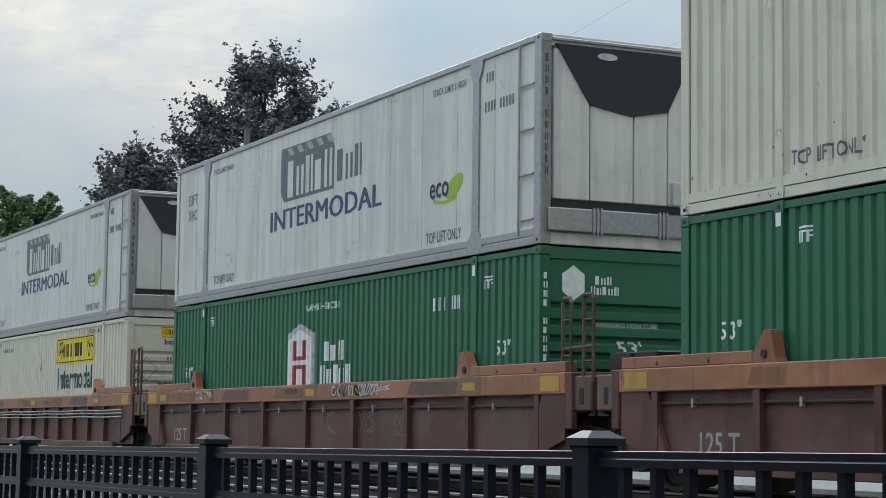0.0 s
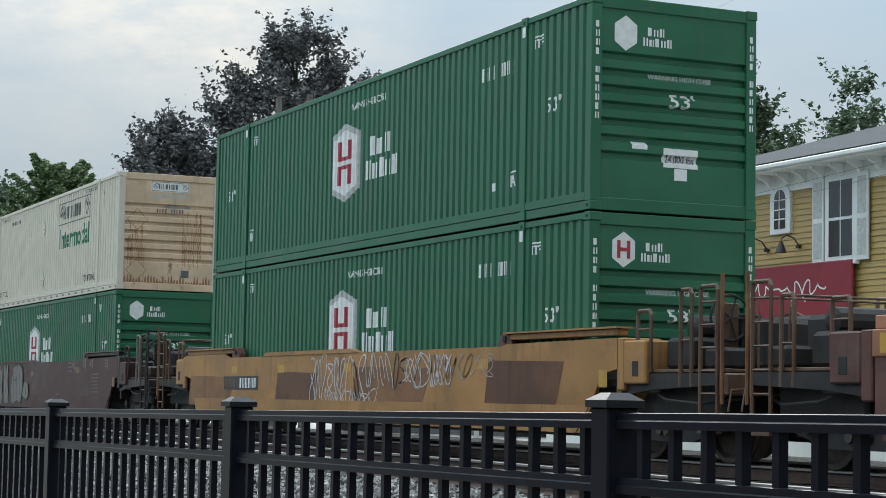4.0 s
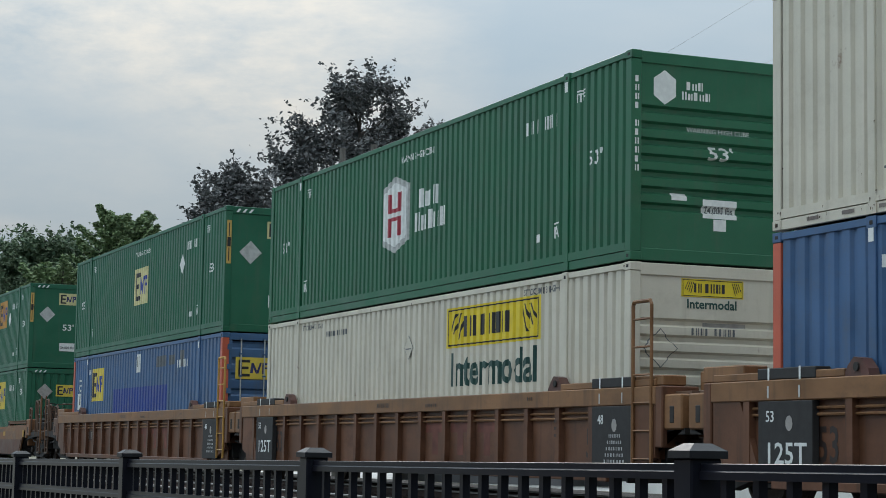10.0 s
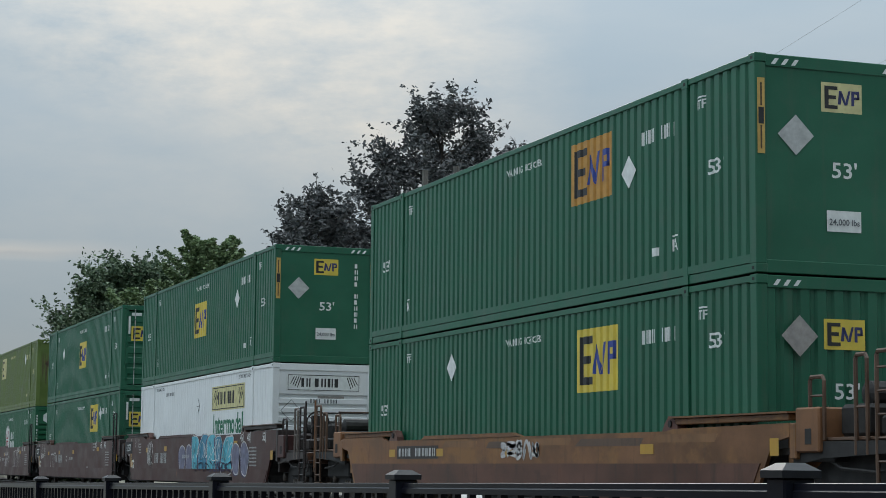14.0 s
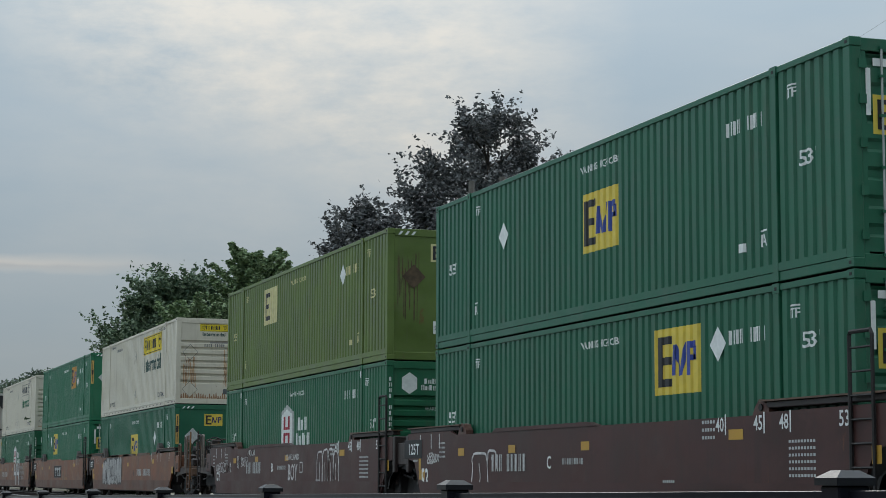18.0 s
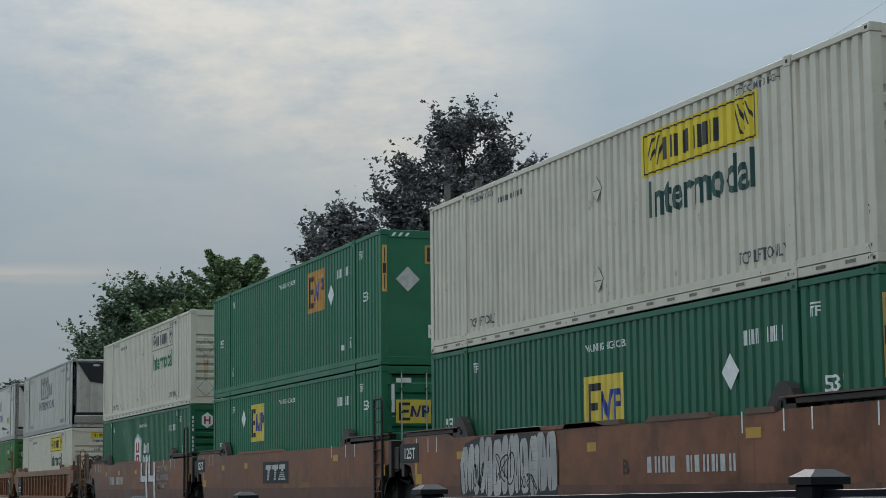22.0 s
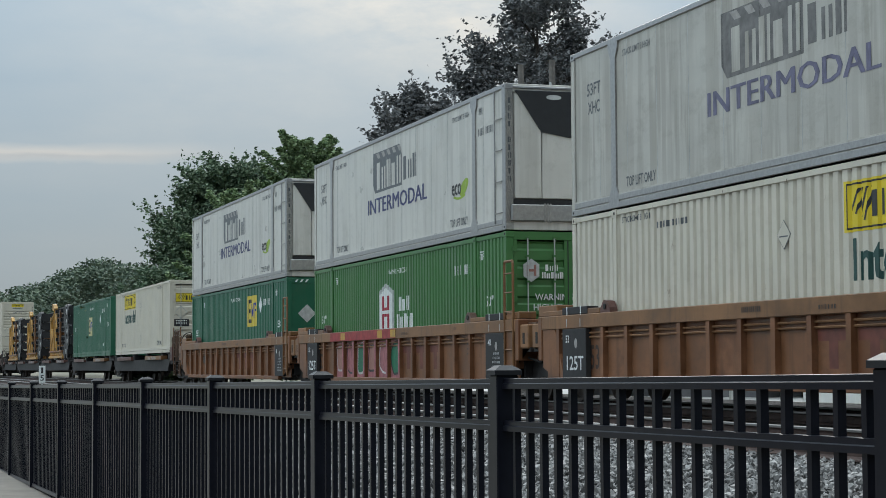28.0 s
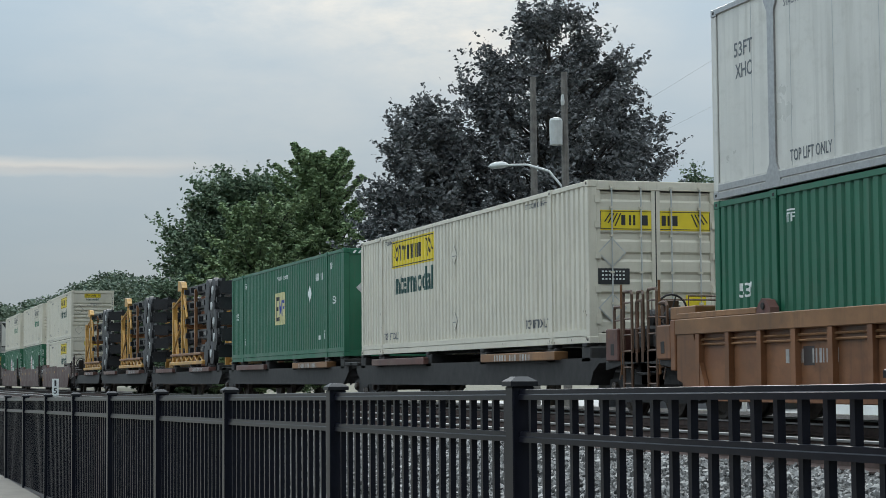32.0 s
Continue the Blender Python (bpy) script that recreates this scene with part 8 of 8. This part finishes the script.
tree("green tree near the grey house", at_bearing(65.4, 84), 9.5, ((0.1, 3.4), (0.4, 4.0), (0.7, 3.2), (0.9, 1.9), (1.0, 0.9)), 70000, 0.22, leaf_green, 25, 300, 0.25, 0.65)


def far_woods():
    rng = np.random.default_rng(4)
    cs, sp = [], []
    for i in range(620):
        az = rng.uniform(80.6, 89.3)
        d = rng.uniform(190, 330)
        top = np.interp(az, (80.6, 82.2, 83.0, 84.3, 85.2, 86.2, 89.3), (9.6, 12.6, 11.2, 12.4, 10.8, 9.2, 8.0)) * d / 215
        z = top * rng.uniform(0.1, 1.0) ** 0.7
        cs.append((-d * math.sin(math.radians(az)), d * math.cos(math.radians(az)) + 6, z))
        sp.append(rng.uniform(1.0, 2.2))
    v, f = leaf_cloud(110000, cs, sp, 0.5, 5)
    me = bpy.data.meshes.new("far_woods")
    me.from_pydata(v.tolist(), [], f.tolist())
    tagged(part("far_woods", me, leaf_far), "distant green woods along the railway", "woods", kind="stuff")


far_woods()


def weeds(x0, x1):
    """Low dark weeds between fence and ballast, packed to stand for dark ground."""
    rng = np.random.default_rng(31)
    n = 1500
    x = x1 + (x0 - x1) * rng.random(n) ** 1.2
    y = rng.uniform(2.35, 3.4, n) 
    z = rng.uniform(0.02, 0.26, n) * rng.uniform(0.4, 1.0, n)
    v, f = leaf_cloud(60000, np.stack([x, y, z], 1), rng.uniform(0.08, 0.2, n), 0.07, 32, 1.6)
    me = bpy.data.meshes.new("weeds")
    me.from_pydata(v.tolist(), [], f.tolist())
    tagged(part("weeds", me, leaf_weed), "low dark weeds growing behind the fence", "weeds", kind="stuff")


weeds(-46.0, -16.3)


def bare_twig(base, seed, h):
    rng = random.Random(seed)
    top = empty("dead_twig", "bare dead twig above the dark tree", "twig")
    top.location = base
    part("stem", tube([(0, 0, -1.0), (0.05, 0, h * 0.6), (0.0, 0, h)], [0.045, 0.03, 0.01], 5), bark, top)
    for i in range(9):
        z = h * rng.uniform(0.35, 0.95)
        a = rng.uniform(0, 6.3)
        l = rng.uniform(0.35, 0.75)
        part("twig", tube([(0.03, 0, z), (0.03 + l * 0.6 * math.cos(a), l * 0.6 * math.sin(a), z + l * 0.5), (0.03 + l * math.cos(a), l * math.sin(a), z + l)], [0.02, 0.014, 0.006], 4), bark, top)
    return top


bx, by, _ = at_bearing(73.75, 68)
bare_twig((bx, by, 9.3), 2, 1.7)


# ---- poles, lamp, flag, signs ----
def utility_pole(label, az, dist, top, lamp):
    base = empty("utility_pole", label, "utility pole")
    x, y, _ = at_bearing(az, dist)
    base.location = (x, y, 0.05)
    part("pole", tube([(0, 0, 0), (0, 0, top * 0.5), (0, 0, top)], [0.13, 0.115, 0.09], 10), pole_wood, base)
    if lamp:
        part("transformer", lathe_z([(0.05, 0), (0.18, 0.03), (0.19, 0.7), (0.15, 0.77), (0.05, 0.8)], (0.1, -0.3, top - 2.1)), lamp_grey, base, "grey transformer can")
        part("lamp_arm", tube([(0, 0, top - 3.35), (-0.5, -0.3, top - 2.75), (-1.2, -0.7, top - 2.5), (-1.9, -1.1, top - 2.45)], 0.035, 6), lamp_grey, base)
        head = bmesh.new()
        bmesh.ops.create_uvsphere(head, u_segments=12, v_segments=8, radius=1.0)
        for v in head.verts:
            v.co = Vector((v.co.x * 0.38, v.co.y * 0.17, v.co.z * (0.13 if v.co.z > 0 else 0.08)))
        m = pose(-2.15, -1.25, top - 2.45, 0, 0, 30)
        bmesh.ops.transform(head, matrix=m, verts=head.verts[:])
        part("lamp_head", head, lamp_grey, base, "grey cobra-head street lamp")
        part("insulator", lathe_z([(0.04, 0), (0.06, 0.1), (0.03, 0.3)], (0.12, -0.1, top - 0.95)), lamp_grey, base)
    return base


def lathe_z(profile, at, sides=14):
    bm = bmesh.new()
    rings = [[bm.verts.new((at[0] + r * math.cos(2 * math.pi * k / sides), at[1] + r * math.sin(2 * math.pi * k / sides), at[2] + z)) for k in range(sides)] for r, z in profile]
    for a, b in zip(rings, rings[1:]):
        for k in range(sides):
            bm.faces.new((a[k], a[(k + 1) % sides], b[(k + 1) % sides], b[k]))
    bm.faces.new(rings[0][::-1])
    bm.faces.new(rings[-1])
    return bm


utility_pole("weathered wooden pole with a transformer and a street lamp", 69.57, 54, 9.75, True)
utility_pole("plain weathered wooden pole", 70.5, 57, 10.1, False)


def flagpole():
    base = empty("flagpole", "metal flagpole with a limp striped flag", "flagpole")
    x, y, _ = at_bearing(64.42, 47)
    base.location = (x, y, 0.05)
    part("pole", tube([(0, 0, 0), (0, 0, 9.75)], [0.06, 0.03], 8), lamp_grey, base)
    part("ball", lathe_z([(0.01, 9.74), (0.08, 9.82), (0.08, 9.9), (0.01, 9.97)], (0, 0, 0)), lamp_grey, base)
    # cloth hanging in folds round the pole: dark blue above, slanted stripes below
    base.rotation_euler = (0, 0, radians(64.4))
    part("flag_canton", extrude_xz([(-0.03, 9.42), (0.05, 9.40), (0.08, 9.05), (0.07, 8.86), (-0.09, 8.98), (-0.06, 9.2)], -0.06, 0.05), flag_blue, base)
    lows, left, right = (7.2, 7.45, 8.0, 8.5, 9.0), (0.02, -0.06, -0.14, -0.15, -0.09), (0.07, 0.10, 0.09, 0.12, 0.08)
    for k in range(12):
        za, zb = 8.98 - 0.128 * k, 8.86 - 0.128 * k
        pts = [(float(np.interp(za, lows, left)), za), (float(np.interp(za - 0.13, lows, right)), za - 0.13), (float(np.interp(zb - 0.13, lows, right)), zb - 0.13), (float(np.interp(zb, lows, left)), zb)]
        w = 0.02 * math.sin(k * 1.1)
        part("flag_stripe", extrude_xz(pts, -0.06 + w, 0.05 + w), flag_red if k % 2 else ink_pale, base)
    return base


flagpole()


def stop_sign():
    base = empty("stop_sign", "red octagonal stop sign on a post", "road sign")
    x, y, _ = at_bearing(60.35, 43)
    base.location = (x, y, 0.1)
    base.rotation_euler = (0, 0, radians(60.35))
    oct8 = [(0.38 * math.cos(math.pi / 8 + k * math.pi / 4), 0.38 * math.sin(math.pi / 8 + k * math.pi / 4)) for k in range(8)]
    part("post", box(-0.03, 0.03, 0.01, 0.05, 0, 3.3), lamp_grey, base)
    part("plate", extrude_xz([(u, 2.95 + w) for u, w in oct8], -0.006, 0.006), ink_white, base)
    part("face", flat_decal(poly_shape([(0.92 * u, 0.92 * w) for u, w in oct8]), (0, -0.006, 2.95), "s", 0.004), stop_red, base)
    part("lettering", flat_decal(word_shape("STOP", 0.56, 0.24), (0, -0.006, 2.95), "s", 0.008), ink_white, base)


stop_sign()


def milepost():
    base = empty("milepost", "white upright number board beside the track", "railway sign")
    base.location = (-60.5, 5.75, 0.10)
    base.rotation_euler = (0, 0, radians(84))
    part("post", box(-0.03, 0.03, 0.0, 0.05, 0, 1.2), lamp_grey, base)
    part("board", box(-0.10, 0.10, -0.02, 0.0, 0.70, 1.22, 0.004), ink_white, base)
    part("lettering", flat_decal(word_shape("1", 0.06, 0.18), (0, -0.02, 1.08), "s", 0.004), ink, base)
    part("lettering", flat_decal(word_shape("5", 0.11, 0.18), (0, -0.02, 0.85), "s", 0.004), ink, base)


milepost()


def wires():
    for i, (a, b, sag) in enumerate((((-75, 27, 10.2), (-8, 21.0, 14.2), 0.5), ((-75, 27.3, 9.2), (-8, 21.3, 12.3), 0.5), ((-52, 21.3, 4.6), (-14, 20.6, 6.3), 0.15), ((-52, 21.5, 4.45), (-14, 20.8, 6.1), 0.15),
                                     ((-60, 22.4, 3.4), (-30, 21.2, 3.35), 0.1))):
        pts = []
        for k in range(13):
            u = k / 12
            pts.append((a[0] + (b[0] - a[0]) * u, a[1] + (b[1] - a[1]) * u, a[2] + (b[2] - a[2]) * u - sag * 4 * u * (1 - u)))
        tagged(part("wire", tube(pts, 0.0035, 4), lamp_grey if i < 2 else ink), "thin overhead wire", "wire", "overhead wires", "structure")


wires()


# ---- the yellow house ----
def yellow_house():
    base = empty("house", "yellow clapboard house with white trim and brackets", "house")
    X0, X1, Y0, Y1, ZE = -40.3, -26.0, 23.0, 33.0, 6.05
    part("wall", box(X0, X1, Y0 + 0.03, Y1, 0.1, ZE), siding_yellow, base, "yellow wall behind the boards")
    # clapboards, each lapping the one below
    n = 46
    h = (ZE - 0.25 - 0.3) / n
    def wedge(length_axis, a, b, face, z, out):
        bm = bmesh.new()
        if length_axis == "x":
            pts = [(face, z), (face - 0.028, z), (face - 0.008, z + h), (face, z + h)]
            va, vb = [bm.verts.new((a, p, q)) for p, q in pts], [bm.verts.new((b, p, q)) for p, q in pts]
        else:
            pts = [(face, z), (face - 0.028, z), (face - 0.008, z + h), (face, z + h)]
            va, vb = [bm.verts.new((p, a, q)) for p, q in pts], [bm.verts.new((p, b, q)) for p, q in pts]
        bm.faces.new(va)
        bm.faces.new(vb[::-1])
        for i in range(4):
            bm.faces.new((va[i], va[(i + 1) % 4], vb[(i + 1) % 4], vb[i]))
        bmesh.ops.recalc_face_normals(bm, faces=bm.faces[:])
        return bm
    for i in range(n):
        part("clapboard", wedge("x", X0 + 0.06, X1, Y0 + 0.03, 0.3 + i * h, 1), siding_yellow, base)
        part("clapboard", wedge("y", Y0 + 0.1, Y1, X0, 0.3 + i * h, 1), siding_yellow, base)
    part("corner_board", box(X0 - 0.035, X0 + 0.09, Y0 - 0.012, Y0 + 0.10, 0.1, ZE - 0.1, 0.006), trim_white, base)
    # eaves
    part("frieze", box(X0 - 0.04, X1, Y0 - 0.03, Y0 + 0.03, ZE - 0.32, ZE + 0.05, 0.005), trim_white, base)
    part("cornice", box(X0 - 0.5, X1 + 0.3, Y0 - 0.55, Y0 + 0.1, ZE + 0.06, ZE + 0.17, 0.02), trim_white, base)
    part("gutter", box(X0 - 0.55, X1 + 0.3, Y0 - 0.62, Y0 - 0.55, ZE + 0.10, ZE + 0.20, 0.02), trim_white, base)
    part("cornice", box(X0 - 0.5, X0 + 0.05, Y0 + 0.1, Y1, ZE + 0.06, ZE + 0.22, 0.02), trim_white, base)
    for i in range(22):
        x = X0 + 0.25 + i * 0.62
        part("bracket", extrude_yz([(Y0 - 0.03, ZE + 0.06), (Y0 - 0.36, ZE + 0.06), (Y0 - 0.34, ZE - 0.01), (Y0 - 0.16, ZE - 0.08), (Y0 - 0.09, ZE - 0.17), (Y0 - 0.03, ZE - 0.19)], x - 0.05, x + 0.05), trim_white, base)
    roof = bmesh.new()
    r = [(X0 - 0.5, Y0 - 0.55, ZE + 0.24), (X1 + 0.3, Y0 - 0.55, ZE + 0.24), (X1 + 0.3, Y1 + 0.5, ZE + 0.24), (X0 - 0.5, Y1 + 0.5, ZE + 0.24)]
    rb = [roof.verts.new(p) for p in r]
    rt = [roof.verts.new(p) for p in ((X0 + 4.8, 28.0, ZE + 1.9), (X1 - 0.5, 28.0, ZE + 1.9))]
    roof.faces.new((rb[0], rb[1], rt[1], rt[0]))
    roof.faces.new((rb[1], rb[2], rt[1]))
    roof.faces.new((rb[2], rb[3], rt[0], rt[1]))
    roof.faces.new((rb[3], rb[0], rt[0]))
    roof.faces.new(rb[::-1])
    part("roof", roof, roof_shingle, base, "low grey hipped roof")
    # tall windows with open shutters
    for xc in (-38.75, -35.6, -31.4, -28.6):
        z0, z1 = 4.22, 5.82
        fr = part("window", box(xc - 0.52, xc + 0.52, Y0 - 0.05, Y0 + 0.02, z0 - 0.05, z1 + 0.07, 0.006), trim_white, base)
        for a, b in ((z0 + 0.05, (z0 + z1) / 2 - 0.03), ((z0 + z1) / 2 + 0.03, z1 - 0.04)):
            part("pane", box(xc - 0.38, xc - 0.02, Y0 - 0.058, Y0 - 0.052, a, b), glass, fr)
            part("pane", box(xc + 0.02, xc + 0.38, Y0 - 0.058, Y0 - 0.052, a, b), glass, fr)
        part("sill", box(xc - 0.58, xc + 0.58, Y0 - 0.12, Y0 + 0.0, z0 - 0.13, z0 - 0.05, 0.008), trim_white, fr)
        for s in (-1, 1):
            a, b = sorted((xc + s * 0.54, xc + s * 0.92))
            sh = part("shutter", box(a, b, Y0 - 0.075, Y0 - 0.03, z0 - 0.06, z1 + 0.08, 0.008), trim_white, base)
            lou = bmesh.new()
            for p, q in ((z0 + 0.04, (z0 + z1) / 2 - 0.05), ((z0 + z1) / 2 + 0.05, z1 - 0.02)):
                quad_box(lou, a + 0.05, b - 0.05, Y0 - 0.082, Y0 - 0.074, p, q)
            part("louvre_panel", lou, ink_pale, sh)
    # small round-headed window
    xc, z0 = -33.48, 4.86
    arch = [(-0.36, 0.0), (0.36, 0.0)] + [(0.36 * math.cos(k * math.pi / 10), 0.72 + 0.36 * math.sin(k * math.pi / 10)) for k in range(11)]
    aw = part("window", extrude_xz([(xc + u, z0 + w) for u, w in arch], Y0 - 0.06, Y0 + 0.02), trim_white, base, "small round-headed white window")
    inner = [(-0.2, 0.10), (0.2, 0.10)] + [(0.2 * math.cos(k * math.pi / 10), 0.72 + 0.2 * math.sin(k * math.pi / 10)) for k in range(11)]
    part("pane", extrude_xz([(xc + u, z0 + w) for u, w in inner], Y0 - 0.068, Y0 - 0.061), glass, aw)
    bars = bmesh.new()
    quad_box(bars, xc - 0.012, xc + 0.012, Y0 - 0.08, Y0 - 0.068, z0 + 0.1, z0 + 0.9)
    for z in (0.3, 0.5, 0.7):
        quad_box(bars, xc - 0.2, xc + 0.2, Y0 - 0.079, Y0 - 0.068, z0 + z - 0.012, z0 + z + 0.012)
    part("glazing_bars", bars, trim_white, aw)
    # porch roof below the windows and its posts
    part("porch_beam", box(X0 + 0.2, X1, Y0 - 1.9, Y0 - 1.7, 2.35, 2.6, 0.01), trim_white, base)
    part("door_panel", box(-38.6, -37.6, Y0 - 0.05, Y0 + 0.02, 0.1, 2.2, 0.01), trim_white, base)
    part("porch_skirt", box(X0 + 0.1, X1, Y0 - 1.95, Y0 - 1.88, 0.06, 1.05, 0.01), trim_white, base, "white board skirt under the porch")
    for x in (-39.9, -36.5, -33.0, -29.5):
        part("porch_post", box(x - 0.07, x + 0.07, Y0 - 1.87, Y0 - 1.73, 0.05, 2.35, 0.01), trim_white, base)
    # hanging board and its two lamps
    sg = empty("shop_sign", "dark red shop sign with a pale flowing line", "sign")
    part("board", box(-34.95, -30.9, Y0 - 0.14, Y0 - 0.08, 3.05, 4.18, 0.02), sign_red, sg)
    rng = random.Random(3)
    pts = []
    for k in range(60):
        u = k / 59
        pts.append((-1.25 + 2.5 * u + 0.05 * math.sin(u * 60), 0.10 * math.sin(u * 44) * (1 + 0.8 * math.cos(u * 9))))
    part("flourish", flat_decal(stroke_shape(pts, 0.035), (-33.0, Y0 - 0.14, 3.68), "s", 0.004), ink_white, sg)
    part("flourish", flat_decal(stroke_shape([(0.3 + 0.25 * math.cos(k / 4), -0.33 + 0.16 * math.sin(k / 4)) for k in range(15)], 0.03), (-33.0, Y0 - 0.14, 3.72), "s", 0.005), ink_white, sg)
    for x in (-34.0, -32.85):
        lp = empty("wall_lamp", "black gooseneck wall lamp above the sign", "wall lamp", "sign lamps")
        part("arm", tube([(x, Y0, 4.55), (x, Y0 - 0.15, 4.72), (x, Y0 - 0.32, 4.78), (x, Y0 - 0.44, 4.7), (x, Y0 - 0.46, 4.6)], 0.016, 6), ink, lp)
        part("shade", lathe_z([(0.03, 0.12), (0.06, 0.05), (0.12, -0.11), (0.11, -0.115)], (x, Y0 - 0.46, 4.52)), ink, lp)
        part("wall_plate", lathe_z([(0.06, -0.03), (0.06, 0.03)], (x, Y0 - 0.03, 4.55)), ink, lp)
    return base


def extrude_yz(points, x0, x1):
    bm = bmesh.new()
    a = [bm.verts.new((x0, y, z)) for y, z in points]
    b = [bm.verts.new((x1, y, z)) for y, z in points]
    bm.faces.new(a)
    bm.faces.new(b[::-1])
    for i in range(len(points)):
        j = (i + 1) % len(points)
        bm.faces.new((a[j], a[i], b[i], b[j]))
    bmesh.ops.recalc_face_normals(bm, faces=bm.faces[:])
    return bm


yellow_house()


def grey_house():
    base = empty("house", "grey-sided house with a dark shingled roof", "house")
    x, y, _ = at_bearing(64.6, 70)
    base.location = (x, y, 0.05)
    base.rotation_euler = (0, 0, radians(25))
    part("wall", box(-4, 4, -3, 3, 0, 4.1), house_grey, base)
    bm = bmesh.new()
    pts = [(-3.4, 4.1), (3.4, 4.1), (0, 6.3)]
    a = [bm.verts.new((-4.4, p, q)) for p, q in pts]
    b = [bm.verts.new((4.4, p, q)) for p, q in pts]
    bm.faces.new(a[::-1])
    bm.faces.new(b)
    for i in range(3):
        j = (i + 1) % 3
        bm.faces.new((a[i], a[j], b[j], b[i]))
    part("roof", bm, roof_shingle, base)
    part("eave_board", box(-4.4, 4.4, -3.45, -3.40, 4.0, 4.14), trim_white, base)
    for xx in (-2.6, -0.6, 1.6, 3.2):
        w = part("window", box(xx - 0.42, xx + 0.42, -3.05, -2.98, 2.4, 3.7, 0.01), trim_white, base)
        part("pane", box(xx - 0.32, xx + 0.32, -3.06, -3.05, 2.5, 3.6), glass, w)


grey_house()

stones("ballast_stones", 80000, -36.0, -3.0, 3.6, 8.3, 12)


# ---- movement ----
def motions():
    for ob, x, y, z in MOVERS:
        walk(ob, [(t, Matrix.Translation((x + s, y, z))) for t, s in TRAVEL])


motions()
